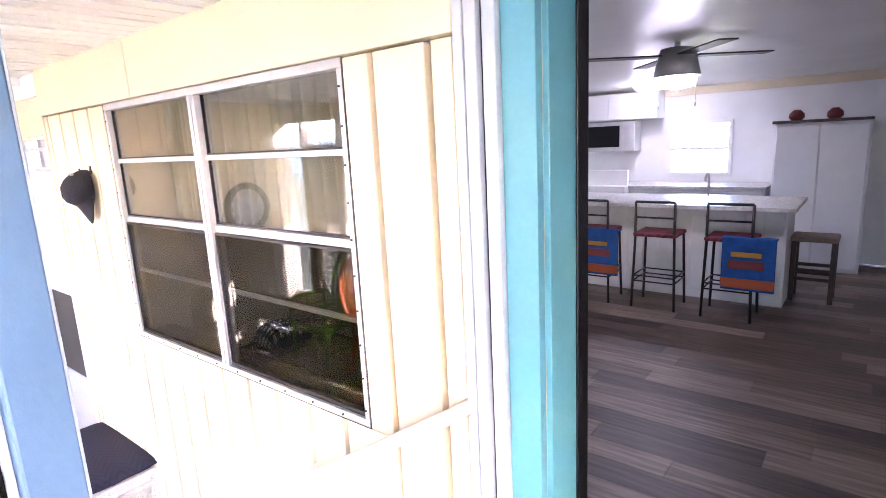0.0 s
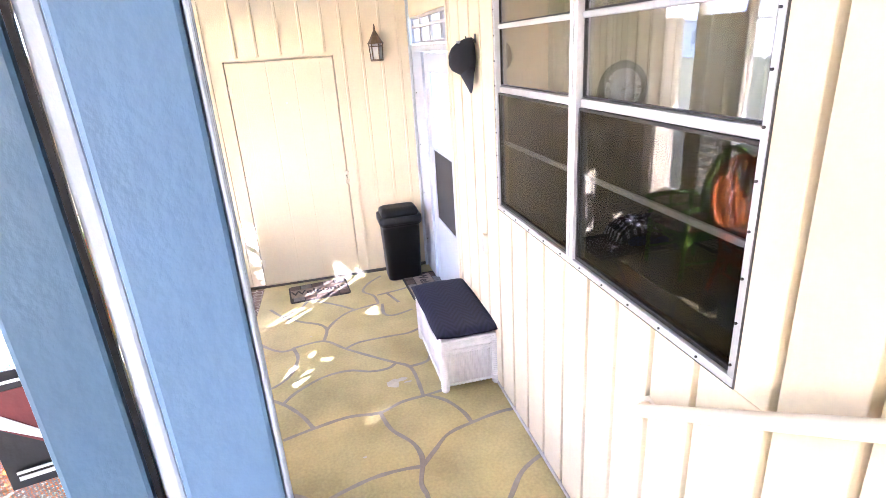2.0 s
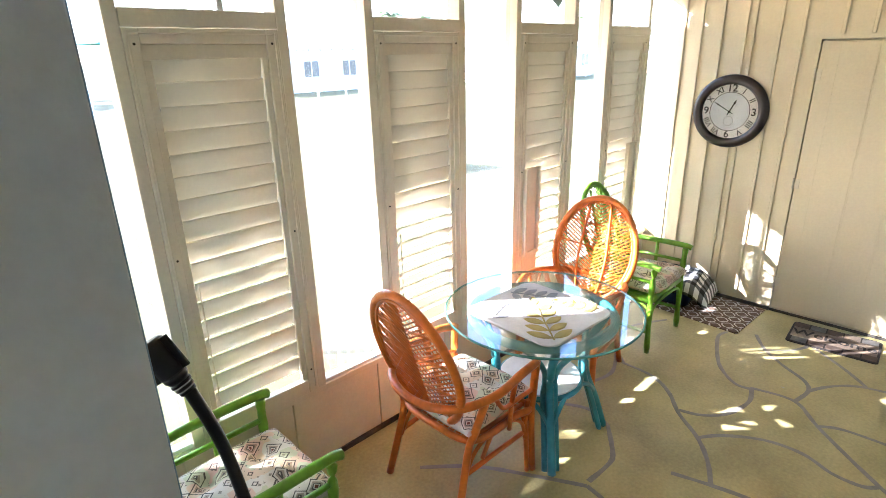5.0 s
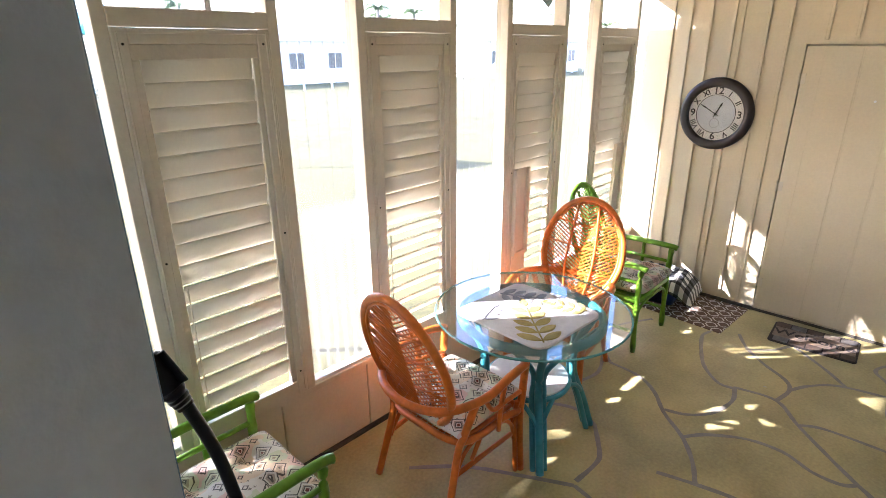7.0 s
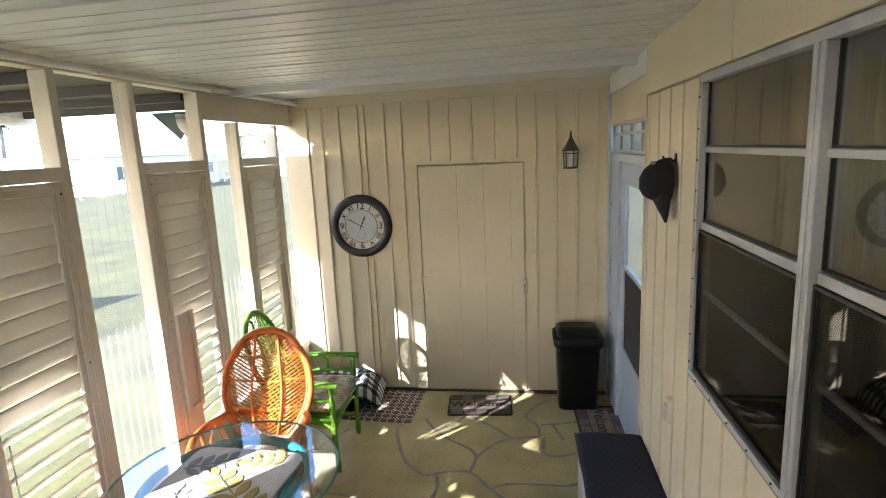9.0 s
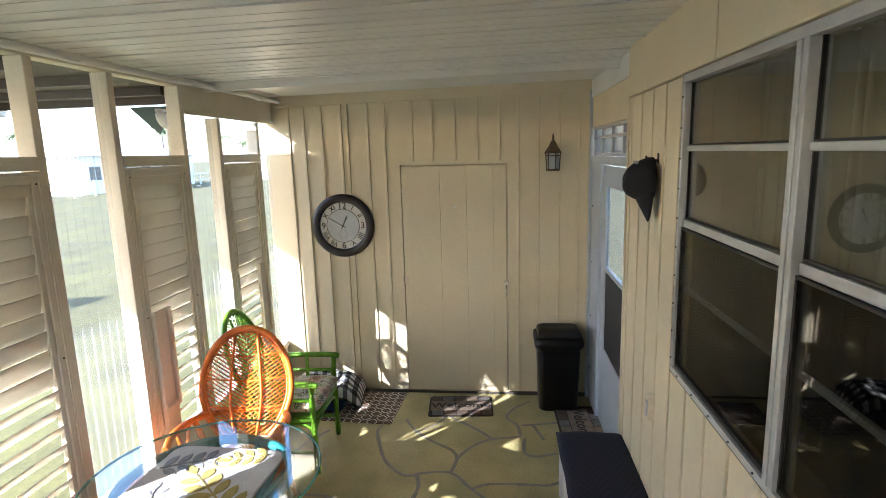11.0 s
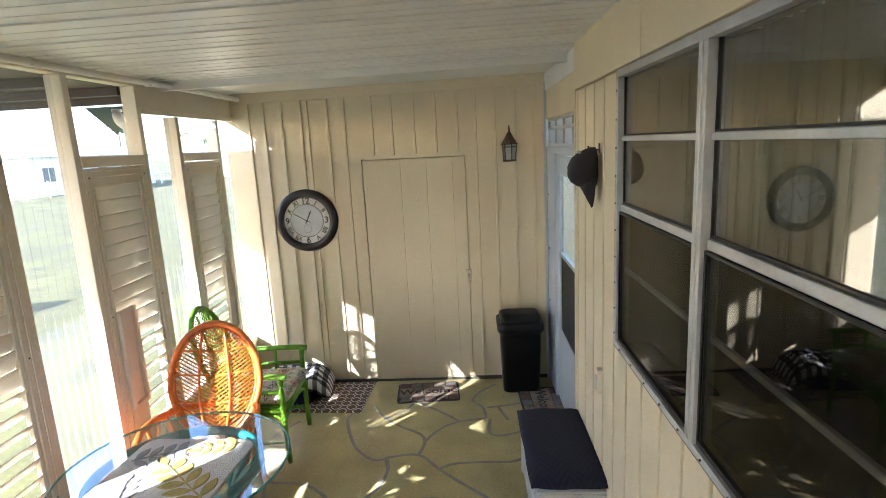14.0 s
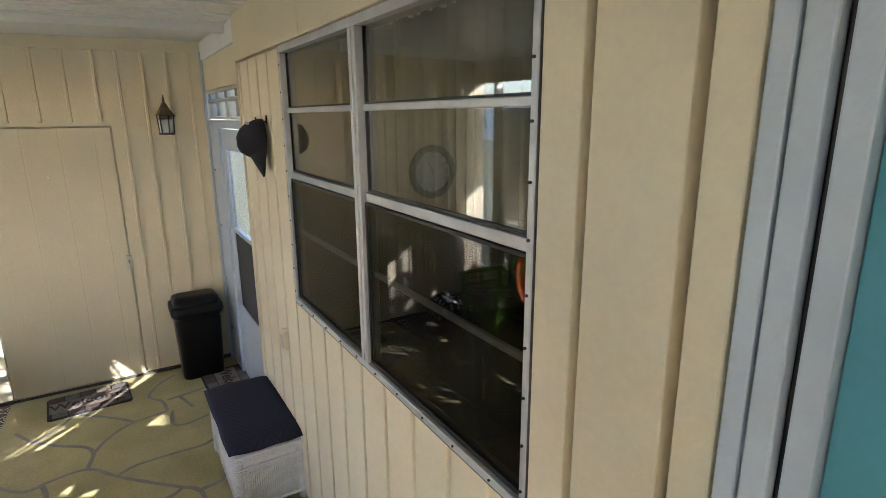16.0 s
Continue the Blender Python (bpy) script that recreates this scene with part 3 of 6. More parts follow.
for x0, x1 in ((WX0 + 0.021, 3.074), (3.128, WX1 - 0.021)):
    for z, h in ((2.085, 0.020), (1.799, 0.030)):
        bm = bmesh.new()
        box(bm, x0, -0.026 if h > 0.03 else -0.012, z - h / 2, x1, 0.012, z + h / 2, 0.003)
        part("sash_rail", bm, ALU, window)
    bm = bmesh.new()
    box(bm, x0 + 0.016, 0.000, 1.528, x1 - 0.016, 0.014, 1.546, 0.002)
    part("sash_rail", bm, WHITE, window)
    for z0, z1 in ((2.096, WZ1 - 0.03), (1.817, 2.074)):
        bm = bmesh.new()
        box(bm, x0, 0.000, z0, x1, 0.004, z1)
        part("pane", bm, GLASS, window)
        bm = bmesh.new()
        box(bm, x0, -0.004, z0, x1, 0.008, z0 + 0.006)
        box(bm, x0, -0.004, z0 + 0.006, x0 + 0.006, 0.008, z1)
        box(bm, x1 - 0.006, -0.004, z0 + 0.006, x1, 0.008, z1)
        part("gasket", bm, BLACK, window)
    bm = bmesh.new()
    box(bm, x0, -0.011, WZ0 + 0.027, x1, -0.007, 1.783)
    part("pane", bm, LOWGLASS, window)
    bm = bmesh.new()
    box(bm, x0, 0.024, WZ0 + 0.027, x1, 0.0255, 1.783)
    part("insect_screen", bm, FLYSCREEN, window, "dark insect screen")
    bm = bmesh.new()
    for a in ((x0, WZ0 + 0.027, x1, WZ0 + 0.042), (x0, 1.773, x1, 1.783), (x0, WZ0 + 0.042, x0 + 0.009, 1.773), (x1 - 0.009, WZ0 + 0.042, x1, 1.773)):
        box(bm, a[0], -0.019, a[1], a[2], -0.012, a[3], 0.002)
    part("screen_frame", bm, DARKMETAL, window)
# drapes behind the glass
bm = bmesh.new()
n = 170
prev = None
for i in range(n + 1):
    x = WX0 - 0.1 + (WX1 - WX0 + 0.2) * i / n
    y = 0.30 + 0.022 * math.sin(i * 0.9) + 0.01 * math.sin(i * 0.37 + 1)
    a, b = bm.verts.new((x, y, 0.9)), bm.verts.new((x, y, 2.42))
    if prev:
        bm.faces.new((prev[0], a, b, prev[1])).smooth = True
    prev = (a, b)
ob = tagged(mesh_object("curtain", bm, DRAPE), "drawn olive-grey pleated curtain behind the house window", "curtain", "", "thing")
ob.modifiers.new("thick", "SOLIDIFY").thickness = 0.004
bm = bmesh.new()
tube(bm, [(WX0 - 0.2, 0.30, 2.42), (WX1 + 0.2, 0.30, 2.42)], 0.012)
for x in (WX0 - 0.12, WX1 + 0.12):
    box(bm, x - 0.01, 0.11, 2.41, x + 0.01, 0.31, 2.43)
part("rod", bm, WHITE, ob)

# hand rail down the steps
rail = thing("handrail", "cream painted round handrail on wall brackets", "handrail")
a, b = Vector((3.668, -0.075, 0.902)), Vector((4.395, -0.075, 1.382))
bm = bmesh.new()
tube(bm, [a + Vector((0, 0.075, 0)), a + Vector((0, 0.03, 0)), a + Vector((0.008, 0.008, 0.003)), a + Vector((0.03, 0, 0.02)), b - Vector((0.03, 0, 0.02)), b - Vector((0.008, -0.008, 0.003)), b + Vector((0, 0.03, 0)), b + Vector((0, 0.075, 0))], 0.021, 14)
part("bar", bm, CREAM_TRIM, rail)
for p in (a, b):
    bm = bmesh.new()
    tube(bm, [p + Vector((0, 0.046, 0)), p + Vector((0, 0.060, 0))], 0.036, 18)
    part("rose", bm, CREAM_TRIM, rail)

# ---- shutter wall ----
SH = [(3.96, 3.413), (2.945, 2.399), (1.884, 1.337), (0.87, 0.325), (4.98, 4.435), (6.0, 5.455)]
low = solid("wall_low", [(0, YW - 0.075, -0.3, 7.1, YW - 0.03, 0.43)], OFFWHITE, "low off-white boarded wall under the windows", "wall")
for i in range(14):
    bm = bmesh.new()
    box(bm, i * 0.507 + 0.004, YW - 0.032, 0.035, i * 0.507 + 0.503, YW - 0.018, 0.425, 0.004)
    part("board", bm, OFFWHITE, low)
bm = bmesh.new()
box(bm, 0, YW - 0.09, 0.425, 7.1, YW - 0.004, 0.455, 0.005)
part("sill", bm, OFFWHITE, low)
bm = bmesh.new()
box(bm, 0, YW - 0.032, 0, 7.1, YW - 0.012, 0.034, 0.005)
part("base_strip", bm, DARKBROWN, low, "dark base strip")
header = solid("beam", [(0, YW - 0.085, 2.385, 1.292, YW - 0.005, 2.60), (1.292, YW - 0.085, 2.53, 7.1, YW - 0.005, 2.60)], OFFWHITE, "off-white header beam above the windows", "beam", bevel=0.004)
bm = bmesh.new()
box(bm, 0, YW - 0.01, 2.370, 1.30, YW + 0.012, 2.400, 0.003)
part("trim", bm, OFFWHITE, header)
for a, b in SH:
    for x in (a, b - 0.045):
        bm = bmesh.new()
        box(bm, x, YW - 0.085, 0.456, x + 0.045, YW + 0.002, 2.369 if x < 1.29 else 2.529, 0.004)
        tagged(mesh_object("post", bm, OFFWHITE), "off-white painted timber window post", "post", "window posts", "structure")
    bm = bmesh.new()
    box(bm, b, YW - 0.07, 2.068, a, YW + 0.006, 2.126, 0.004)
    tagged(mesh_object("transom_rail", bm, OFFWHITE), "off-white transom rail over a shutter", "rail", "transom rails", "structure")

slat_meshes = {}


def slat_mesh(width, depth):
    key = (round(width, 3), depth)
    if key not in slat_meshes:
        bm = bmesh.new()
        # lens-shaped section, as on moulded louvres
        ring = [(0.5 * depth * math.cos(k * math.tau / 12), 0.0052 * math.sin(k * math.tau / 12)) for k in range(12)]
        ends = [[bm.verts.new((x, y, z)) for y, z in ring] for x in (-width / 2, width / 2)]
        for k in range(12):
            bm.faces.new((ends[0][k], ends[0][(k + 1) % 12], ends[1][(k + 1) % 12], ends[1][k])).smooth = True
        bm.faces.new(ends[0][::-1])
        bm.faces.new(ends[1])
        bmesh.ops.recalc_face_normals(bm, faces=bm.faces)
        me = bpy.data.meshes.new("slat")
        bm.to_mesh(me)
        bm.free()
        me.materials.append(SLATVINYL)
        slat_meshes[key] = me
    return slat_meshes[key]


for n, (a, b) in enumerate(SH):
    sh = thing("shutter", "off-white louvred shutter, upper slats shut and sunlit lower slats ajar", "shutter", group="porch shutters")
    z0, z1 = 0.458, 2.065
    bm = bmesh.new()
    box(bm, b, YW - 0.03, z0, b + 0.05, YW + 0.006, z1, 0.004)
    box(bm, a - 0.05, YW - 0.03, z0, a, YW + 0.006, z1, 0.004)
    box(bm, b + 0.05, YW - 0.03, z1 - 0.05, a - 0.05, YW + 0.006, z1, 0.004)
    box(bm, b + 0.05, YW - 0.03, z0, a - 0.05, YW + 0.006, z0 + 0.07, 0.004)
    box(bm, b + 0.05, YW - 0.028, z1 - 0.10, a - 0.05, YW - 0.004, z1 - 0.05, 0.003)
    fr = part("frame", bm, OFFWHITE, sh)
    bm = bmesh.new()
    box(bm, b + 0.05, YW - 0.026, z0 + 0.07, b + 0.075, YW - 0.002, z1 - 0.1, 0.003)
    box(bm, a - 0.075, YW - 0.026, z0 + 0.07, a - 0.05, YW - 0.002, z1 - 0.1, 0.003)
    part("inner_frame", bm, OFFWHITE, sh)
    bm = bmesh.new()
    for x0, x1, zz0, zz1 in ((b + 0.012, b + 0.018, z0 + 0.02, z1 - 0.012), (a - 0.018, a - 0.012, z0 + 0.02, z1 - 0.012), (b + 0.018, a - 0.018, z1 - 0.018, z1 - 0.012)):
        box(bm, x0, YW + 0.004, zz0, x1, YW + 0.011, zz1, 0.002)
    part("bead", bm, OFFWHITE, sh)
    for zz in (z0 + 0.12, (z0 + z1) / 2, z1 - 0.05):
        for xx in (b + 0.03, a - 0.03):
            bm = bmesh.new()
            tube(bm, [(xx, YW + 0.005, zz), (xx, YW + 0.0085, zz)], 0.0045, 8)
            part("screw", bm, DARKMETAL, sh)
    pitch = 0.082
    z = z1 - 0.135
    mid = (1.20, 1.16, 1.10, 1.05, 1.2, 1.2)[n]
    me, me_low = slat_mesh(a - b - 0.156, 0.091), slat_mesh(a - b - 0.156, (0.091, 0.088, 0.088, 0.088, 0.088, 0.088)[n])
    r = random.Random(n)
    while z > z0 + 0.10:
        ob = new("slat", me if z > mid else me_low)
        ob.parent = sh
        tilt = 79 if z > mid else (74, 50, 50, 52, 66, 66)[n]
        ob.matrix_local = pose((a + b) / 2, YW - 0.016, z, tilt + r.uniform(-2.5, 2.5), r.uniform(-0.4, 0.4), 0)
        z -= pitch
    bm = bmesh.new()
    tube(bm, [(a - 0.085, YW + 0.012, z0 + 0.15), (a - 0.085, YW + 0.012, mid - 0.05)], 0.003, 6)
    part("tilt_rod", bm, OFFWHITE, sh)
    if n in (2, 3):
        # a shallow boxed recess covers one edge of these two shutters
        x = a - 0.05 if n == 2 else b + 0.20
        bm = bmesh.new()
        box(bm, x - 0.15, YW + 0.006, 0.50, x, YW + 0.014, 1.28, 0.003)
        box(bm, x - 0.025, YW + 0.014, 0.70, x, YW + 0.034, 1.28, 0.003)
        box(bm, x - 0.15, YW + 0.014, 0.70, x - 0.125, YW + 0.034, 1.28, 0.003)
        box(bm, x - 0.125, YW + 0.014, 0.70, x - 0.025, YW + 0.034, 0.725, 0.003)
        part("box_panel", bm, OFFWHITE, sh, "off-white boxed recess panel")
        bm = bmesh.new()
        box(bm, a - 0.045, YW + 0.006, 1.30, a - 0.03, YW + 0.016, 1.95, 0.003)
        part("stop_strip", bm, OFFWHITE, sh)

# clear corrugated panels in the bays between
bays = [(3.458 - 0.09, 2.99), (2.354, 1.929), (1.292, 0.915), (0.28, 0.0), (4.39, 4.005), (5.41, 5.025), (7.1, 6.045)]
for a, b in bays:
    bm = bmesh.new()
    n = max(8, int((a - b) / 0.01))
    prev = None
    for i in range(n + 1):
        x = b + (a - b) * i / n
        y = YW - 0.05 + 0.0045 * math.sin(x / 0.056 * math.tau)
        v = bm.verts.new((x, y, 0.456)), bm.verts.new((x, y, 2.371 if a < 1.3 else 2.529))
        if prev:
            bm.faces.new((prev[0], v[0], v[1], prev[1])).smooth = True
        prev = v
    ob = tagged(mesh_object("corrugated_panel", bm, CORRUGATED), "clear corrugated plastic window panel, sunlit from outside", "panel", "clear panels", "structure")
    bm = bmesh.new()
    box(bm, b, YW - 0.045, 0.456, a, YW - 0.012, 0.475, 0.003)
    part("bead", bm, WHITE, ob)

# conduit along the beam
pipe = thing("conduit", "white painted conduit clipped along the beam", "pipe")
bm = bmesh.new()
tube(bm, [(x, -2.585, 2.545 + 0.004 * math.sin(x * 2.1)) for x in [0.02 + 0.35 * i for i in range(20)]], 0.018, 10)
part("tube", bm, CEIL, pipe)
for x in (0.4, 1.3, 2.2, 3.1, 4.0):
    bm = bmesh.new()
    box(bm, x - 0.012, -2.605, 2.523, x + 0.012, -2.569, 2.563, 0.006)
    box(bm, x - 0.006, -2.66, 2.54, x + 0.006, -2.60, 2.552)
    part("clip", bm, CEIL, pipe)

# awning outside over the windows, with gutter and downpipe
awn = thing("awning", "brown metal awning roof outside the porch windows", "awning", kind="structure")
bm = bmesh.new()
box(bm, 0.80, -4.35, 2.53, 7.3, YW - 0.09, 2.59, 0.004)
part("roof_sheet", bm, BROWN, awn)
for i in range(13):
    bm = bmesh.new()
    box(bm, 0.82 + i * 0.5, -4.34, 2.48, 0.86 + i * 0.5, YW - 0.09, 2.528)
    part("rafter", bm, BROWN, awn)
bm = bmesh.new()
box(bm, 0.75, -4.46, 2.44, 7.3, -4.352, 2.57, 0.01)
part("gutter", bm, WEATHERED, awn)
bm = bmesh.new()
tube(bm, smooth([(0.92, -3.05, 2.44), (0.92, -3.05, 2.40), (0.90, -3.05, 2.36), (0.84, -3.05, 2.33), (0.82, -3.05, 2.28), (0.82, -3.05, 0.6), (0.82, -3.05, GROUND)], 4), 0.034, 12)
part("downpipe", bm, WEATHERED, awn)
bm = bmesh.new()
v = [bm.verts.new(p) for p in ((0.80, -3.0, 2.47), (0.80, -3.35, 2.47), (0.78, -3.16, 2.28))]
w = [bm.verts.new(Vector(p.co) + Vector((0.012, 0, 0))) for p in v]
bm.faces.new(v)
bm.faces.new(w[::-1])
for i in range(3):
    bm.faces.new((v[i], v[(i + 1) % 3], w[(i + 1) % 3], w[i]))
part("flashing", bm, DARKGREEN, awn, "dark bent metal flashing")
for x in (2.9, 5.9):
    bm = bmesh.new()
    tube(bm, [(x, -4.3, GROUND), (x, -4.3, 2.5)], 0.03)
    part("post", bm, WEATHERED, awn)

# ---- side door beside the far wall ----
side = thing("door_2", "white aluminium storm door with a glass pane over a dark screen", "door", kind="structure")
bm = bmesh.new()
box(bm, 0.0, 0.002, 0, 0.385, 0.06, 2.03, 0.004)
box(bm, 1.24, 0.004, 0, 1.352, 0.06, 2.03, 0.004)
box(bm, 0.0, 0.0, 1.985, 1.352, 0.06, 2.04, 0.004)
part("frame", bm, BLUEWHITE, side)
bm = bmesh.new()
box(bm, 0.40, 0.020, 0.02, 0.53, 0.05, 1.975, 0.004)
box(bm, 1.12, 0.020, 0.02, 1.225, 0.05, 1.975, 0.004)
box(bm, 0.53, 0.020, 0.02, 1.12, 0.05, 0.63, 0.004)
box(bm, 0.53, 0.020, 1.83, 1.12, 0.05, 1.975, 0.004)
box(bm, 0.53, 0.020, 1.22, 1.12, 0.05, 1.25, 0.004)
leaf = part("leaf", bm, BLUEWHITE, side)
bm = bmesh.new()
box(bm, 0.53, 0.032, 1.25, 1.12, 0.036, 1.83)
part("pane", bm, CORRUGATED, leaf)
bm = bmesh.new()
box(bm, 0.53, 0.030, 0.63, 1.12, 0.034, 1.22)
part("screen", bm, SCREENED, leaf)
for z in (0.3, 0.75, 1.2, 1.65):
    bm = bmesh.new()
    tube(bm, [(0.10, 0.004, z), (0.10, -0.004, z)], 0.006, 8)
    part("screw", bm, DARKMETAL, side)
bm = bmesh.new()
box(bm, -0.03, -0.022, 0.0, 0.03, 0.0, 2.55, 0.004)
part("edge_trim", bm, BLUEWHITE, side)
tr = thing("window_2", "slatted clear transom window over the side door", "window", kind="structure")
bm = bmesh.new()
for z in (2.043, 2.165, 2.235):
    box(bm, 0.03, 0.01, z, 1.352, 0.05, z + 0.022, 0.003)
for x in (0.03, 0.35, 0.70, 1.05, 1.33):
    box(bm, x, 0.012, 2.065, x + 0.02, 0.048, 2.235)
part("window_frame", bm, ALU, tr)
for z0, z1 in ((2.066, 2.164), (2.188, 2.234)):
    bm = bmesh.new()
    box(bm, 0.03, 0.028, z0, 1.352, 0.032, z1)
    part("pane", bm, FROSTED, tr)
solid("wall_over_door", [(0.0, 0.0, 2.258, 1.352, 0.06, 2.64)], CREAM, "cream board over the side door", "wall")

# ---- entry: landing, steps, screen door ----
solid("landing", [(4.39, -1.9, 0, 7.1, -0.012, LAND)], WEATHERED, "raised painted landing at the house door", "landing")
for i, x in enumerate((4.11, 3.83)):
    h = LAND * (2 - i) / 3
    solid("step", [(x, -1.0, 0, x + 0.278, -0.012, h)], WEATHERED, "painted step up to the landing", "step", bevel=0.006)
# unseen end wall; its opening is added to brighten the entry with sky light
solid("wall_entry", [(7.0, YW - 0.08, -0.3, 7.1, 0.0, 0.9), (7.0, YW - 0.08, 2.35, 7.1, 0.0, 2.66), (7.0, YW - 0.08, 0.9, 7.1, -2.5, 2.35), (7.0, -1.6, 0.9, 7.1, 0.0, 2.35)], CREAM, "plain cream end wall with an opening added to let in sky light", "wall")
jamb = thing("door_post", "pale blue door post of the screened entry", "post", kind="structure")
bm = bmesh.new()
box(bm, 4.300, -1.080, LAND, 4.50, -1.012, 2.56, 0.004)
part("post", bm, PALEBLUE, jamb)
bm = bmesh.new()
box(bm, 4.462, -1.0125, LAND, 4.477, -1.004, 2.56, 0.003)
part("ridge", bm, POSTGREY, jamb, "pale grey-blue ridge")
bm = bmesh.new()
box(bm, 4.304, -1.0115, LAND, 4.461, -1.007, 2.56, 0.002)
box(bm, 4.478, -1.0115, LAND, 4.497, -1.007, 2.56, 0.002)
part("lining", bm, POSTGREY, jamb)
bm = bmesh.new()
tube(bm, [(4.497, -1.070, 1.698), (4.510, -1.070, 1.698)], 0.0025, 8)
tube(bm, [(4.512, -1.070 + 0.009 * math.cos(t), 1.703 + 0.011 * math.sin(t)) for t in [i * math.tau / 14 for i in range(14)]], 0.0024, 8, True)
tube(bm, smooth([(4.515, -1.068, 1.693), (4.517, -1.071, 1.663), (4.517, -1.068, 1.623), (4.516, -1.063, 1.605), (4.514, -1.055, 1.603)], 5), 0.0026, 8)
part("hook", bm, BLACK, jamb, "black hook-and-eye latch")
bm = bmesh.new()
box(bm, 4.499, -1.074, 1.575, 4.505, -1.039, 1.605, 0.002)
part("strike_plate", bm, PALEBLUE, jamb)

sd = thing("screen_door", "pale blue screen door standing ajar beside its blue post", "door", kind="structure")
SX0, SX1, SY0, SY1 = 4.470, 4.496, -1.95, -1.099
bm = bmesh.new()
box(bm, SX0, SY1 - 0.050, LAND + 0.03, SX1, SY1, 2.50, 0.004)
box(bm, SX0, SY0, LAND + 0.03, SX1, SY0 + 0.062, 2.50, 0.004)
box(bm, SX0, SY0 + 0.062, 2.43, SX1, SY1 - 0.050, 2.50, 0.004)
box(bm, SX0, SY0 + 0.062, LAND + 0.03, SX1, SY1 - 0.050, LAND + 0.16, 0.004)
box(bm, SX0, SY0 + 0.062, 1.655, SX1, SY1 - 0.050, 1.686, 0.004)
part("frame", bm, DOORBLUE, sd)
bm = bmesh.new()
box(bm, SX1 - 0.007, SY1 + 0.001, LAND + 0.03, SX1 - 0.001, SY1 + 0.005, 2.5)
part("weather_strip", bm, BLACK, sd)
# pale cap over the blue edge: bounced light put into the colour
bm = bmesh.new()
box(bm, SX0 + 0.001, SY1 + 0.0055, LAND + 0.03, SX1 - 0.003, SY1 + 0.0185, 2.5, 0.003)
part("lit_edge", bm, POSTGREY, sd, "door edge with bounced light put in as pale grey-blue")
for z0, z1 in ((LAND + 0.16, 1.655), (1.686, 2.43)):
    bm = bmesh.new()
    box(bm, SX0 + 0.014, SY0 + 0.062, z0, SX0 + 0.0155, SY1 - 0.050, z1)
    part("mesh", bm, DOORMESH, sd, "fine insect mesh")
solid("partition", [(4.45, -2.06, LAND, 4.51, -1.99, 2.55), (4.44, -2.655, 0, 4.53, -2.06, 1.0)], PALEBLUE, "pale blue partition frame beside the screen door", "partition")


def sticker(name, label, pieces):
    """Flat pieces on the door's mesh: (material, list of (y, z))."""
    st = None
    for i, (mat, pts) in enumerate(pieces):
        bm = bmesh.new()
        pts = [(y - 0.140, z + 0.086) for y, z in pts]
        x0 = SX0 + 0.0165 + i * 0.0006
        lo = [bm.verts.new((x0, y, z)) for y, z in pts]
        hi = [bm.verts.new((x0 + 0.0005, y, z)) for y, z in pts]
        bm.faces.new(lo)
        bm.faces.new(hi[::-1])
        for k in range(len(pts)):
            bm.faces.new((lo[k], lo[(k + 1) % len(pts)], hi[(k + 1) % len(pts)], hi[k]))
        if st is None:
            st = tagged(mesh_object(name, bm, mat), label, "sticker", "", "thing")
        else:
            part("print", bm, mat, st)
    return st


def rect(y0, z0, y1, z1):
    return [(y0, z0), (y1, z0), (y1, z1), (y0, z1)]


st = sticker("sticker", "small teal and purple souvenir sticker on the screen door", [
    (S_TEAL, rect(-1.058, 1.907, -0.965, 1.957)), (S_PURPLE, rect(-1.057, 1.908, -0.966, 1.930)),
    (S_ORANGE, rect(-1.050, 1.926, -0.970, 1.931))])
for text, y, z, size, mat in (("GULF", -1.192, 2.010, 0.023, S_YELLOW), ("visitgulfport", -1.196, 1.996, 0.009, S_YELLOW)):
    cu = bpy.data.curves.new("lettering", "FONT")
    cu.body, cu.size, cu.extrude = text, size, 0.0003
    cu.materials.append(mat)
    ob = new("lettering", cu)
    ob.parent = st
    ob.matrix_local = Matrix.Translation((SX0 + 0.0195, y, z)) @ Matrix(((0, 0, 1, 0), (1, 0, 0, 0), (0, 1, 0, 0), (0, 0, 0, 1)))
sticker("sticker", "small black notice sticker on the screen door", [
    (S_BLACK, rect(-1.036, 1.665, -0.968, 1.751)), (S_RED, [(-1.030, 1.712), (-1.005, 1.690), (-0.985, 1.688), (-0.985, 1.738), (-1.026, 1.738)]),
    (S_WHITE, [(-1.031, 1.714), (-1.006, 1.695), (-0.985, 1.692), (-0.985, 1.698), (-1.006, 1.701), (-1.029, 1.724)]),
    (S_WHITE, rect(-1.030, 1.672, -0.997, 1.675)), (S_WHITE, rect(-1.030, 1.6775, -1.002, 1.6795)), (S_WHITE, rect(-1.032, 1.744, -1.007, 1.746))])


def on_mesh(u, v):
    """Sticker plan (hundredths across, hundredths down) to the door's plane."""
    return -1.150 + 0.00038 * u, 1.838 - 0.00046 * v + 0.00004 * u


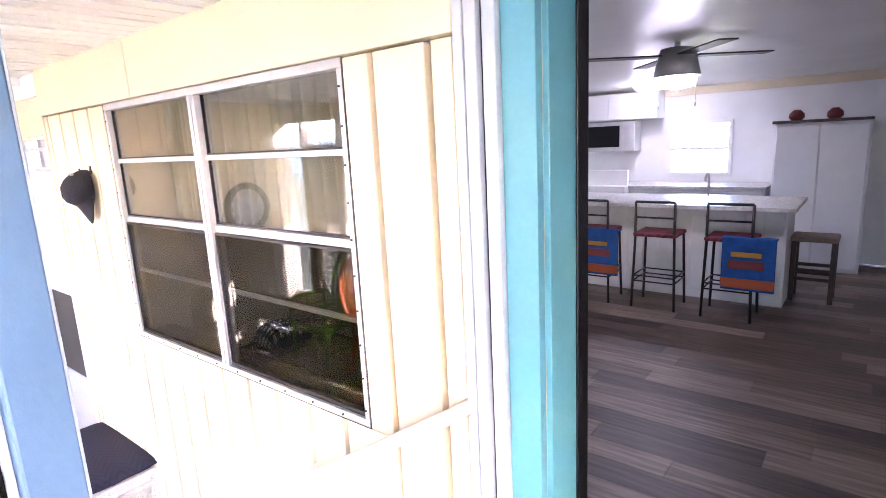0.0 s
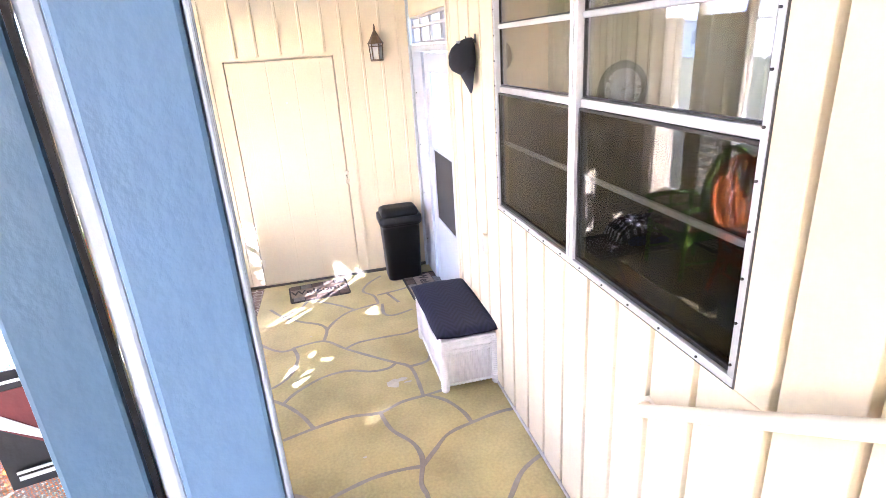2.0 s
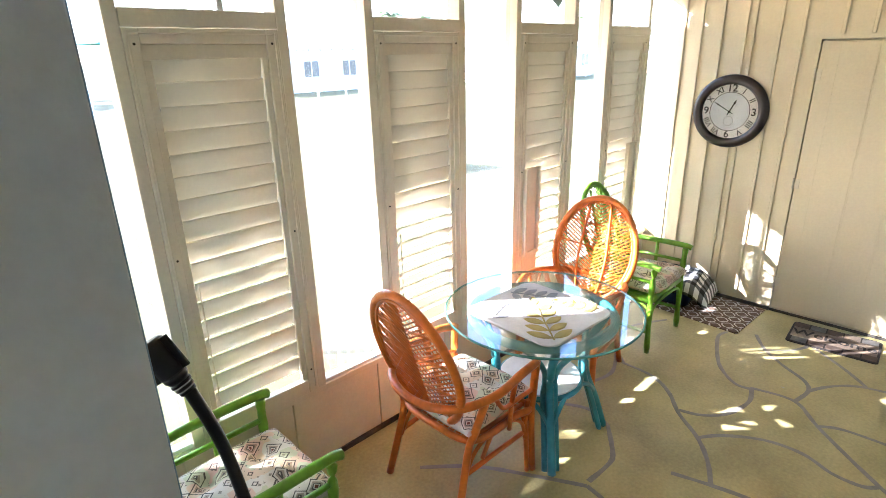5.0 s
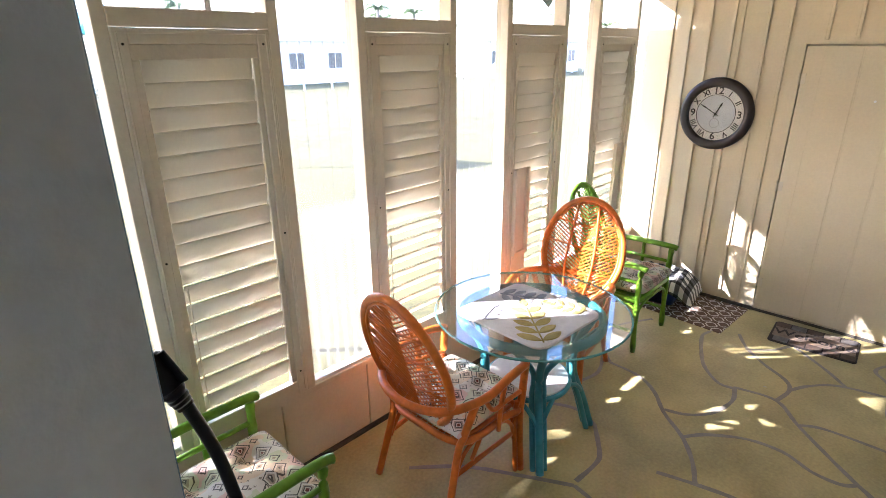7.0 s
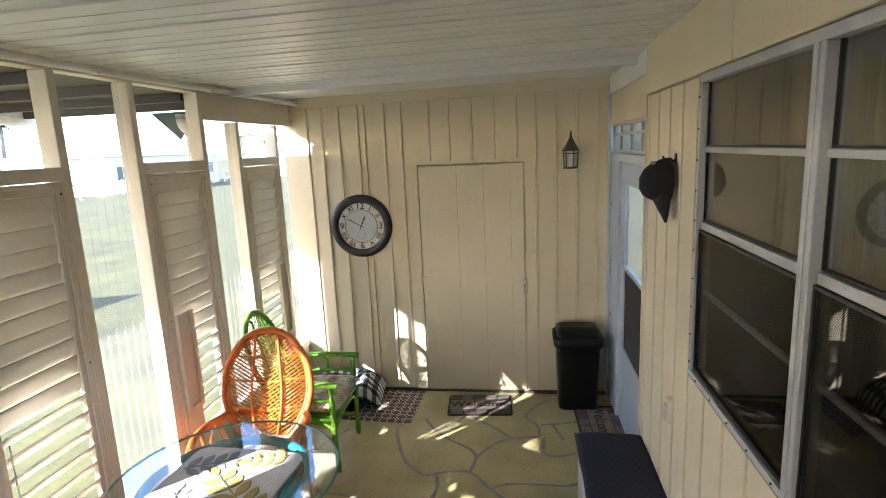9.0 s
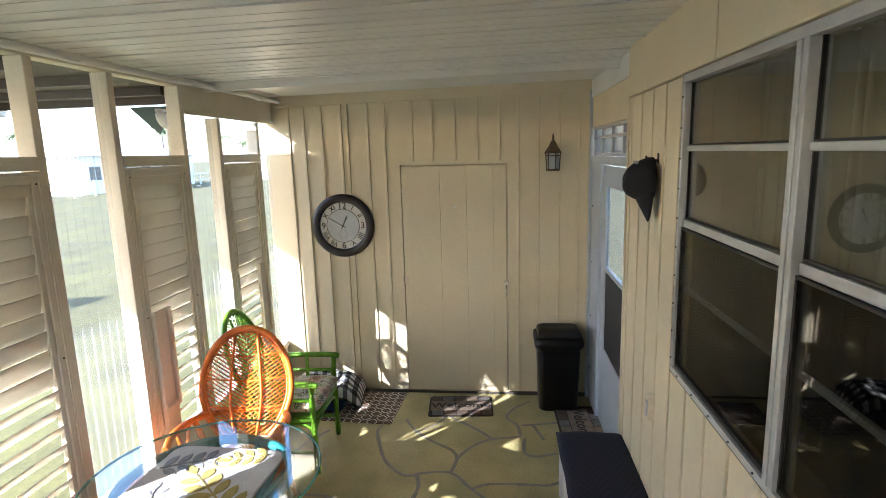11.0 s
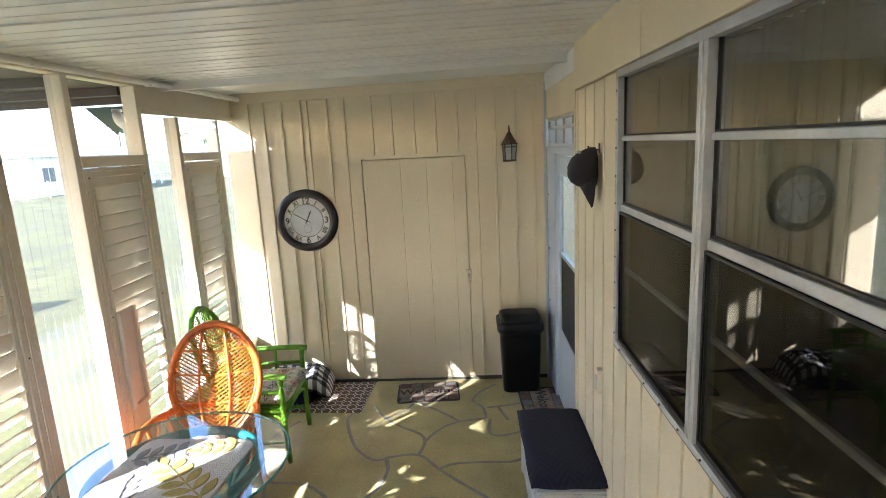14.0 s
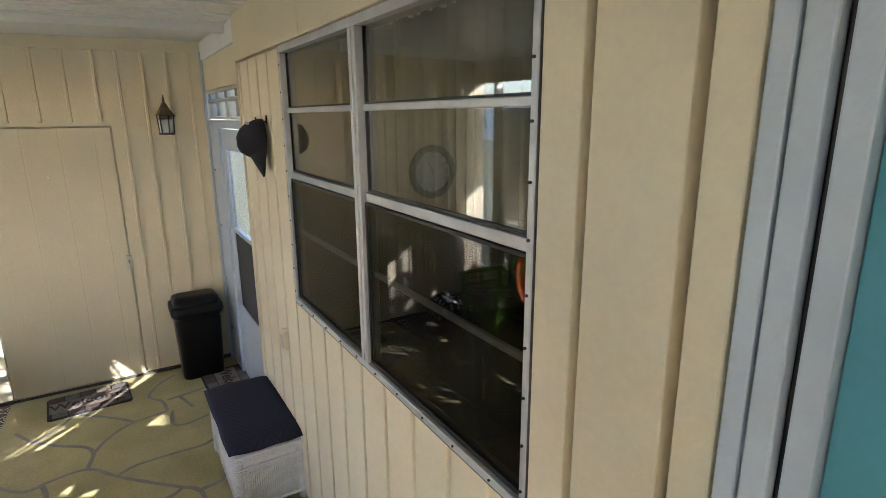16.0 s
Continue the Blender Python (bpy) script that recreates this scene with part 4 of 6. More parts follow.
crab = []
body_pts = [on_mesh(0 + 62 * math.cos(a) * (1 + 0.10 * math.sin(5 * a)) + 8 * math.sin(a), 37 + 28 * math.sin(a) + 12 * math.cos(a)) for a in [k * math.tau / 22 for k in range(22)]]
crab.append((S_CRABDARK, body_pts))
crab.append((S_CRAB, [on_mesh(u, v) for u, v in ((10, 10), (50, 20), (82, 44), (96, 62), (70, 74), (36, 66), (8, 52))]))
limbs = [
    (S_CRAB, ((38, 22), (66, -20), (46, -62), (30, -74), (28, -66), (42, -34), (20, 14))),
    (S_CRABDARK, ((30, -78), (-14, -78), (-42, -60), (-40, -54), (-12, -58), (24, -66))),
    (S_CRAB, ((84, 46), (104, 44), (112, 52), (138, 56), (132, 70), (126, 84), (104, 80), (84, 66))),
    (S_CRABDARK, ((50, 66), (76, 68), (74, 112), (54, 110), (46, 96))),
    (S_CRABDARK, ((44, 70), (36, 104), (-6, 106), (-8, 96), (18, 84), (24, 70))),
    (S_CRABDARK, ((-50, 26), (-106, -6), (-112, 0), (-108, 18), (-84, 40), (-44, 44))),
    (S_CRABDARK, ((-40, 38), (-62, 58), (-64, 72), (-20, 60))),
]
for mat, pts in limbs:
    crab.append((mat, [on_mesh(u, v) for u, v in pts]))
sticker("sticker", "red-brown crab shaped sticker on the screen door mesh", crab)

# the door and its post stand ajar, turned about the post's inner corner
def ajar(up):
    """Turns the entry door about the post's inner corner and sets its width; up scales heights about eye level."""
    return Matrix.Translation((4.63, -1.027, 2.05)) @ Matrix.Rotation(radians(12.9), 4, "Z") @ Matrix.Diagonal((1, 0.78, up, 1)) @ Matrix.Translation((-4.50, 1.006, -2.05))


for ob in [o for o in bpy.data.objects if o.parent is None and o.name.split(".")[0] in ("door_post", "screen_door", "sticker")]:
    ob.matrix_world = ajar(0.78 if ob.name.startswith("sticker") else 1.0) @ ob.matrix_world

# jamb on the house side of the entry
hj = thing("door_jamb", "ridged pale aluminium jamb beside the house door", "door jamb", kind="structure")
for x0, x1, d, mat in ((4.396, 4.428, 0.030, BLUEWHITE), (4.428, 4.434, 0.022, BLUEWHITE), (4.434, 4.470, 0.036, BLUEWHITE), (4.470, 4.480, 0.018, BLACK), (4.480, 4.517, 0.028, BLUEWHITE)):
    bm = bmesh.new()
    box(bm, x0, -d - 0.012, LAND - 0.02, x1 - 0.001, 0.012, 2.58, 0.004)
    part("channel" if mat is not BLACK else "weather_strip", bm, mat, hj)
hd = thing("door_frame", "teal painted frame of the open house doorway", "door frame", kind="structure")
bm = bmesh.new()
box(bm, 4.518, -0.020, LAND, 4.61, 0.012, 2.60, 0.003)
box(bm, 5.42, -0.020, LAND, 5.50, 0.012, 2.60, 0.003)
box(bm, 4.61, -0.020, 2.575, 5.42, 0.012, 2.60, 0.003)
part("casing", bm, TEALPAINT, hd)
bm = bmesh.new()
box(bm, 4.588, 0.0125, LAND, 4.626, 0.21, 2.58, 0.003)
box(bm, 5.40, 0.0125, LAND, 5.44, 0.21, 2.58, 0.003)
box(bm, 4.626, 0.0125, 2.55, 5.40, 0.21, 2.58, 0.003)
part("lining", bm, TEALPAINT, hd)
bm = bmesh.new()
box(bm, 4.626, 0.15, LAND + 0.02, 4.634, 0.215, 2.5, 0.003)
part("weather_strip", bm, BLACK, hd)
bm = bmesh.new()
box(bm, 4.627, -0.05, LAND - 0.028, 5.42, 0.2, LAND + 0.012, 0.006)
part("threshold", bm, ALU, hd)

# ---- porch things ----
def strap(bm, p, q, w=0.004, sides=4):
    tube(bm, [p, q], w, sides)


def cushion(name, label, w, d, h, mat, m, tuft=True, group=""):
    """A padded cushion with rounded sides, tufted on top."""
    bm = bmesh.new()
    n = 22
    grid = {}
    for side in (0, 1):
        for i in range(n + 1):
            for j in range(n + 1):
                u, v = i / n * 2 - 1, j / n * 2 - 1
                e = (max(0.0, 1 - abs(u) ** 5) * max(0.0, 1 - abs(v) ** 5)) ** 0.45
                z = h * (0.5 + 0.5 * e) if side == 0 else h * (0.5 - 0.5 * e)
                if tuft and side == 0:
                    for a in (-0.42, 0.42):
                        for b in (-0.42, 0.42):
                            z -= 0.38 * h * math.exp(-((u - a) ** 2 + (v - b) ** 2) / 0.03)
                    z += 0.05 * h * noise.noise((u * 3, v * 3, 4.2))
                shrink = 1 - 0.03 * noise.noise((u * 2, v * 2, 1.7))
                if (i in (0, n) or j in (0, n)) and side == 1:
                    grid[(1, i, j)] = grid[(0, i, j)]
                    continue
                grid[(side, i, j)] = bm.verts.new((u * w / 2 * shrink, v * d / 2 * shrink, z))
        for i in range(n):
            for j in range(n):
                q = [grid[(side, i, j)], grid[(side, i + 1, j)], grid[(side, i + 1, j + 1)], grid[(side, i, j + 1)]]
                f = bm.faces.new(q if side == 0 else q[::-1])
                f.smooth = True
    ob = mesh_object(name, bm, mat)
    ob.matrix_world = m
    return tagged(ob, label, "cushion", group, "thing")


def back_hoop(w, z0, z1, lean, xb):
    """Points of the balloon-shaped back, leaning away."""
    pts = []
    for i in range(29):
        a = math.radians(-62 + 304 * i / 28)
        y, z = math.cos(a) * w, math.sin(a)
        z = z0 + (z + 0.883) / 1.883 * (z1 - z0)
        squeeze = 1.0 if math.sin(a) > -0.2 else 1.0 - 0.12 * (-0.2 - math.sin(a))
        pts.append(Vector((xb - lean * (z - z0), y * squeeze, z)))
    return pts


def weave_back(chair, mat, w, z0, z1, lean, xb):
    hoop = back_hoop(w, z0, z1, lean, xb)
    bm = bmesh.new()
    tube(bm, smooth(hoop, 2), 0.019, 10)
    part("back_hoop", bm, mat, chair)
    bm = bmesh.new()
    tube(bm, smooth([p * 1.0 + (Vector((xb - lean * (p.z - z0), 0, (z0 + z1) / 2)) - p) * 0.085 for p in hoop], 2), 0.008, 8)
    part("inner_hoop", bm, mat, chair)
    zc = z0 + 0.883 / 1.883 * (z1 - z0)
    rz = (z1 - z0) / 1.883

    def inside(y, z):
        return (y / w) ** 2 + ((z - zc) / rz) ** 2 < 0.93 and z > z0 + 0.01

    bm = bmesh.new()

    def run_along(y0, zs, slope, thick):
        run = []
        for i in range(101):
            t = i / 100 * w
            y, z = y0 * t, zs + t * slope
            if inside(y, z):
                run.append(Vector((xb - lean * (z - z0) + (0.003 if len(run) % 2 else -0.001), y, z)))
            elif run:
                break
        if len(run) > 2:
            strap(bm, run[0], run[-1], thick, 5)

    # canes rising to both sides of the middle, bound by steep crossing ones
    for k in range(-40, 60):
        for side in (-1, 1):
            run_along(side, z0 + k * 0.0225, 0.62, 0.0042)
            run_along(side, z0 + k * 0.046, -1.3, 0.0026)
    for z in (z0 + 0.17, z0 + 0.33, z0 + 0.47):
        for side in (-1, 1):
            run_along(side, z, 0.10, 0.0062)
    tagged(part("woven_cane", bm, mat, chair), kind="stuff")
    for y in (-0.085, 0.085):
        bm = bmesh.new()
        tube(bm, smooth([(xb + 0.012, y * 0.7, z0), (xb + 0.016 - lean * 0.25, y * 1.1, z0 + 0.25), (xb + 0.012 - lean * (z1 - z0 - 0.05), y * 0.8, z1 - 0.035)], 6), 0.0085, 8)
        part("back_rib", bm, mat, chair)


def orange_chair(m, label, w=0.245):
    c = thing("rattan_chair", label, "chair", m, "rattan chairs")
    weave_back(c, ORANGE, w, 0.43, 1.07, 0.30, -0.18)
    # arm hoop round the back
    bm = bmesh.new()
    tube(bm, smooth([(0.235, 0.262, 0.61), (0.10, 0.285, 0.625), (-0.10, 0.285, 0.60), (-0.26, 0.19, 0.575), (-0.315, 0.0, 0.565), (-0.26, -0.19, 0.575), (-0.10, -0.285, 0.60), (0.10, -0.285, 0.625), (0.235, -0.262, 0.61)], 7), 0.020, 10)
    part("arm_hoop", bm, ORANGE, c)
    for s in (-1, 1):
        bm = bmesh.new()
        tube(bm, smooth([(0.235, s * 0.262, 0.62), (0.222, s * 0.258, 0.45), (0.222, s * 0.250, 0.30), (0.235, s * 0.258, 0.0)], 5), 0.019, 10)
        tube(bm, smooth([(0.195, s * 0.250, 0.42), (0.190, s * 0.245, 0.30), (0.205, s * 0.250, 0.004)], 5), 0.013, 8)
        part("leg", bm, ORANGE, c)
        bm = bmesh.new()
        tube(bm, smooth([(-0.13, s * 0.275, 0.60), (-0.165, s * 0.235, 0.42), (-0.185, s * 0.215, 0.32), (-0.275, s * 0.235, 0.0)], 5), 0.018, 10)
        part("leg", bm, ORANGE, c)
        bm = bmesh.new()
        tube(bm, smooth([(0.225, s * 0.255, 0.47), (0.08, s * 0.27, 0.49), (-0.02, s * 0.275, 0.50), (-0.09, s * 0.283, 0.60)], 6), 0.011, 8)
        tube(bm, smooth([(0.06, s * 0.282, 0.62), (0.045, s * 0.272, 0.50), (0.05, s * 0.255, 0.34)], 5), 0.012, 8)
        part("arm_brace", bm, ORANGE, c)
        bm = bmesh.new()
        tube(bm, smooth([(0.19, s * 0.243, 0.20), (0.165, s * 0.24, 0.30), (0.09, s * 0.235, 0.352), (-0.05, s * 0.225, 0.352), (-0.14, s * 0.215, 0.30), (-0.205, s * 0.215, 0.20)], 6), 0.010, 8)
        part("arch_brace", bm, ORANGE, c)
        bm = bmesh.new()
        tube(bm, [(-0.05, s * 0.235, 0.36), (-0.10, s * 0.225, 0.25)], 0.011, 8)
        tube(bm, [(0.17, s * 0.24, 0.24), (-0.215, s * 0.218, 0.22)], 0.012, 8)
        part("stretcher", bm, ORANGE, c)
    bm = bmesh.new()
    tube(bm, smooth([(0.215, 0.22, 0.375), (0.215, -0.22, 0.375), (0.10, -0.24, 0.37), (-0.15, -0.215, 0.37), (-0.19, 0.0, 0.37), (-0.15, 0.215, 0.37), (0.10, 0.24, 0.37)], 6, True), 0.017, 10, True)
    part("seat_rail", bm, ORANGE, c)
    bm = bmesh.new()
    for i in range(12):
        y = -0.21 + i * 0.038
        tube(bm, [(0.21, y, 0.372), (-0.175, y * 0.95, 0.366)], 0.012, 6)
    part("seat", bm, ORANGE, c)
    bm = bmesh.new()
    tube(bm, smooth([(0.205, 0.245, 0.20), (0.205, 0.21, 0.31), (0.205, 0.12, 0.352), (0.205, -0.12, 0.352), (0.205, -0.21, 0.31), (0.205, -0.245, 0.20)], 6), 0.010, 8)
    part("arch_brace", bm, ORANGE, c)
    cushion("seat_cushion", "white floral tufted seat cushion on an orange rattan chair", 0.46, 0.47, 0.10, FLORAL, m @ pose(0.03, 0, 0.385, 0, -1.5, 0), group="floral seat cushions")
    return c


def green_chair(m, label):
    c = thing("rattan_chair", label, "chair", m, "rattan chairs")
    weave_back(c, GREEN, 0.235, 0.44, 1.05, 0.30, -0.21)
    for s in (-1, 1):
        bm = bmesh.new()
        tube(bm, smooth([(0.235, s * 0.265, 0.62), (0.23, s * 0.262, 0.40), (0.24, s * 0.258, 0.0)], 6), [0.019 + 0.0025 * math.sin(i * 1.9) for i in range(13)], 10)
        part("leg", bm, GREEN, c)
        bm = bmesh.new()
        tube(bm, smooth([(-0.17, s * 0.262, 0.63), (-0.19, s * 0.255, 0.40), (-0.25, s * 0.25, 0.0)], 6), [0.018 + 0.0025 * math.sin(i * 2.3) for i in range(13)], 10)
        part("leg", bm, GREEN, c)
        bm = bmesh.new()
        tube(bm, smooth([(0.275, s * 0.272, 0.625), (0.22, s * 0.27, 0.635), (0.0, s * 0.272, 0.635), (-0.18, s * 0.262, 0.628), (-0.23, s * 0.245, 0.60)], 6), 0.020, 10)
        part("arm", bm, GREEN, c)
        bm = bmesh.new()
        tube(bm, [(0.232, s * 0.263, 0.52), (-0.18, s * 0.258, 0.52)], 0.012, 8)
        tube(bm, [(0.03, s * 0.268, 0.63), (0.03, s * 0.262, 0.40)], 0.013, 8)
        part("arm_brace", bm, GREEN, c)
        bm = bmesh.new()
        tube(bm, smooth([(0.232, s * 0.26, 0.28), (0.18, s * 0.258, 0.345), (0.0, s * 0.256, 0.36), (-0.14, s * 0.254, 0.345), (-0.20, s * 0.253, 0.28)], 5), 0.010, 8)
        part("arch_brace", bm, GREEN, c)
        bm = bmesh.new()
        tube(bm, [(0.235, s * 0.258, 0.15), (-0.225, s * 0.252, 0.15)], 0.012, 8)
        part("stretcher", bm, GREEN, c)
    bm = bmesh.new()
    for p, q in (((0.23, 0.26, 0.38), (0.23, -0.26, 0.38)), ((-0.20, 0.255, 0.38), (-0.20, -0.255, 0.38)), ((0.23, 0.26, 0.38), (-0.20, 0.255, 0.38)), ((0.23, -0.26, 0.38), (-0.20, -0.255, 0.38))):
        tube(bm, [p, q], 0.016, 8)
    part("seat_rail", bm, GREEN, c)
    bm = bmesh.new()
    for i in range(12):
        y = -0.22 + i * 0.04
        tube(bm, [(0.22, y, 0.385), (-0.195, y, 0.382)], 0.012, 6)
    part("seat", bm, GREEN, c)
    bm = bmesh.new()
    tube(bm, smooth([(0.235, 0.258, 0.24), (0.235, 0.20, 0.325), (0.235, 0.0, 0.345), (0.235, -0.20, 0.325), (0.235, -0.258, 0.24)], 6), 0.010, 8)
    part("arch_brace", bm, GREEN, c)
    cushion("seat_cushion", "white floral tufted seat cushion on a green rattan chair", 0.48, 0.49, 0.11, FLORAL, m @ pose(0.035, 0, 0.398, 0, -1.5, 0), group="floral seat cushions")
    return c


orange_chair(pose(2.95, -2.15, 0, 0, 0, 180), "orange painted rattan armchair with a balloon back by the glass table")
orange_chair(pose(1.80, -2.27, 0, 0, 0, 7), "orange painted rattan armchair facing the glass table in sunlight", 0.27)
green_chair(pose(1.02, -2.24, 0, 0, 0, 92), "lime green rattan armchair in the corner by the shutters")
green_chair(pose(3.985, -2.285, 0, 0, 0, 180), "lime green rattan armchair with its back to the entry")

# glass table
TX, TY = 2.435, -2.06
table = thing("dining_table", "round glass-topped table on a turquoise rattan base", "table", pose(TX, TY, 0, 0, 0, 0))
bm = bmesh.new()
bmesh.ops.create_cone(bm, cap_ends=True, segments=96, radius1=0.495, radius2=0.495, depth=0.012)
bmesh.ops.bevel(bm, geom=[e for e in bm.edges if e.calc_face_angle(0) > 1], offset=0.004, segments=2, affect="EDGES")
bmesh.ops.translate(bm, vec=(0, 0, 0.731), verts=bm.verts)
ob = part("tabletop", bm, TGLASS, table, "clear round glass top")
ob.visible_shadow = False
bm = bmesh.new()
tube(bm, [(0.4949 * math.cos(a), 0.4949 * math.sin(a), 0.731) for a in [i * math.tau / 96 for i in range(96)]], 0.0058, 6, True)
part("glass_rim", bm, GLASSRIM, table, "greenish polished glass edge")
bm = bmesh.new()
tube(bm, [(0.36 * math.cos(a), 0.36 * math.sin(a), 0.700) for a in [i * math.tau / 60 for i in range(60)]], 0.024, 10, True)
part("top_ring", bm, TURQ, table)
bm = bmesh.new()
tube(bm, [(0.215 * math.cos(a), 0.215 * math.sin(a), 0.33) for a in [i * math.tau / 48 for i in range(48)]], 0.015, 8, True)
part("lower_ring", bm, TURQ, table)
bm = bmesh.new()
bmesh.ops.create_cone(bm, cap_ends=True, segments=48, radius1=0.21, radius2=0.21, depth=0.012)
bmesh.ops.translate(bm, vec=(0, 0, 0.345), verts=bm.verts)
part("shelf", bm, WICKER, table, "pale woven lower shelf")
for k in range(4):
    a = math.radians(47 + 90 * k)
    d, s = Vector((math.cos(a), math.sin(a), 0)), Vector((-math.sin(a), math.cos(a), 0))
    bm = bmesh.new()
    tube(bm, smooth([d * 0.365 + Vector((0, 0, 0)), d * 0.31 + Vector((0, 0, 0.18)), d * 0.245 + Vector((0, 0, 0.36)), d * 0.25 + Vector((0, 0, 0.52)), d * 0.345 + Vector((0, 0, 0.69))], 6), 0.021, 10)
    tube(bm, smooth([d * 0.335 + s * 0.03, d * 0.285 + s * 0.03 + Vector((0, 0, 0.18)), d * 0.23 + s * 0.03 + Vector((0, 0, 0.36)), d * 0.24 + s * 0.035 + Vector((0, 0, 0.52)), d * 0.30 + s * 0.16 + Vector((0, 0, 0.69))], 6), 0.015, 8)
    tube(bm, smooth([d * 0.335 - s * 0.03, d * 0.285 - s * 0.03 + Vector((0, 0, 0.18)), d * 0.23 - s * 0.03 + Vector((0, 0, 0.36)), d * 0.24 - s * 0.035 + Vector((0, 0, 0.52)), d * 0.30 - s * 0.16 + Vector((0, 0, 0.69))], 6), 0.015, 8)
    part("leg", bm, TURQ, table)
    a2 = a + math.radians(90)
    d2 = Vector((math.cos(a2), math.sin(a2), 0))
    bm = bmesh.new()
    tube(bm, smooth([d * 0.30 + Vector((0, 0, 0.22)), d * 0.24 + d2 * 0.06 + Vector((0, 0, 0.31)), (d + d2) * 0.135 + Vector((0, 0, 0.335)), d2 * 0.24 + d * 0.06 + Vector((0, 0, 0.31)), d2 * 0.30 + Vector((0, 0, 0.22))], 6), 0.012, 8)
    part("arch_brace", bm, TURQ, table)

# mat on the table, with tufted leaves
mat_m = pose(2.494, -2.04, 0.7375, 0, 0, -3)
mat = thing("table_mat", "white tufted table mat with olive and grey leaves", "mat", mat_m)


def rounded_sheet(bm, w, d, h, r, z0=0.0, wob=0.0):
    pts = []
    for cx, cy, a0 in ((w / 2 - r, d / 2 - r, 0), (-w / 2 + r, d / 2 - r, 90), (-w / 2 + r, -d / 2 + r, 180), (w / 2 - r, -d / 2 + r, 270)):
        for i in range(7):
            a = math.radians(a0 + 15 * i)
            pts.append((cx + r * math.cos(a), cy + r * math.sin(a)))
    pts = [(x * (1 + wob * noise.noise((x * 9, y * 9, 0))), y * (1 + wob * noise.noise((x * 9, y * 9, 3)))) for x, y in pts]
    lo = [bm.verts.new((x, y, z0)) for x, y in pts]
    mid = [bm.verts.new((x, y, z0 + h * 0.6)) for x, y in pts]
    hi = [bm.verts.new((x * 0.985, y * 0.985, z0 + h)) for x, y in pts]
    n = len(pts)
    bm.faces.new(lo[::-1])
    bm.faces.new(hi)
    for a, b in ((lo, mid), (mid, hi)):
        for i in range(n):
            bm.faces.new((a[i], a[(i + 1) % n], b[(i + 1) % n], b[i]))


bm = bmesh.new()
rounded_sheet(bm, 0.52, 0.55, 0.010, 0.07, 0.0, 0.02)
part("woven_base", bm, MATWHITE, mat)


def leaf_shape(bm, x, y, ang, ln, wd, z=0.0095, h=0.004):
    pts = []
    for i in range(8):
        t = i / 8
        pts.append((t * ln, wd * math.sin(math.pi * t) ** 0.8))
    for i in range(8):
        t = 1 - i / 8
        pts.append((t * ln, -wd * math.sin(math.pi * t) ** 0.8))
    ca, sa = math.cos(ang), math.sin(ang)
    pts = [(x + ca * a - sa * b, y + sa * a + ca * b) for a, b in pts]
    lo = [bm.verts.new((a, b, z)) for a, b in pts]
    cx, cy = sum(p[0] for p in pts) / 16, sum(p[1] for p in pts) / 16
    hi = [bm.verts.new((cx + (a - cx) * 0.85, cy + (b - cy) * 0.85, z + h)) for a, b in pts]
    bm.faces.new(hi)
    for i in range(16):
        bm.faces.new((lo[i], lo[(i + 1) % 16], hi[(i + 1) % 16], hi[i]))


for (x0, y0, ang0, tone, gap, size, count) in ((0.19, 0.24, 232, OLIVE, 0.072, 0.135, 5), (-0.06, -0.24, 118, GREYLEAF, 0.060, 0.105, 4), (-0.22, 0.20, 290, OLIVE, 0.055, 0.09, 3), (0.23, -0.10, 200, GREYLEAF, 0.05, 0.08, 3)):
    a0 = math.radians(ang0)
    for i in range(count):
        px, py = x0 + math.cos(a0) * gap * (i + 0.2), y0 + math.sin(a0) * gap * (i + 0.2)
        for s in (-1, 1):
            bm = bmesh.new()
            leaf_shape(bm, px, py, a0 + s * 0.95, size * (1 - 0.07 * i), size * 0.2)
            part("leaf", bm, tone, mat)
    bm = bmesh.new()
    leaf_shape(bm, x0 + math.cos(a0) * gap * count, y0 + math.sin(a0) * gap * count, a0, size * 0.8, size * 0.2)
    part("leaf", bm, tone, mat)
    bm = bmesh.new()
    tube(bm, [(x0 + math.cos(a0) * gap * count * t / 5, y0 + math.sin(a0) * gap * count * t / 5, 0.0115) for t in range(6)], 0.004, 6)
    part("stem", bm, tone, mat)
bm = bmesh.new()
tube(bm, [(-0.15 + (0.012 + 0.0035 * i) * math.cos(i * 0.55), 0.02 + (0.012 + 0.0035 * i) * math.sin(i * 0.55), 0.0115) for i in range(18)], 0.004, 6)
part("scroll", bm, OLIVE, mat)

# wicker storage bench with its cushion
bench = thing("storage_bench", "white wicker storage chest against the house wall", "bench", pose(1.785, -0.195, 0))
BX, BY, BH = 0.35, 0.165, 0.352
for sx in (-1, 1):
    for sy in (-1, 1):
        bm = bmesh.new()
        tube(bm, [(sx * BX, sy * BY, 0.012), (sx * BX, sy * BY, BH)], 0.020, 10)
        for i in range(22):
            z = 0.03 + i * 0.0148
            tube(bm, [(sx * BX + 0.0215 * math.cos(t), sy * BY + 0.0215 * math.sin(t), z) for t in [q * math.tau / 10 for q in range(10)]], 0.0065, 5, True)
        part("corner_post", bm, WICKER, bench)
        bm = bmesh.new()
        bmesh.ops.create_uvsphere(bm, u_segments=12, v_segments=8, radius=0.027, matrix=Matrix.Translation((sx * BX, sy * BY, 0.0255)))
        part("foot", bm, WICKER, bench)
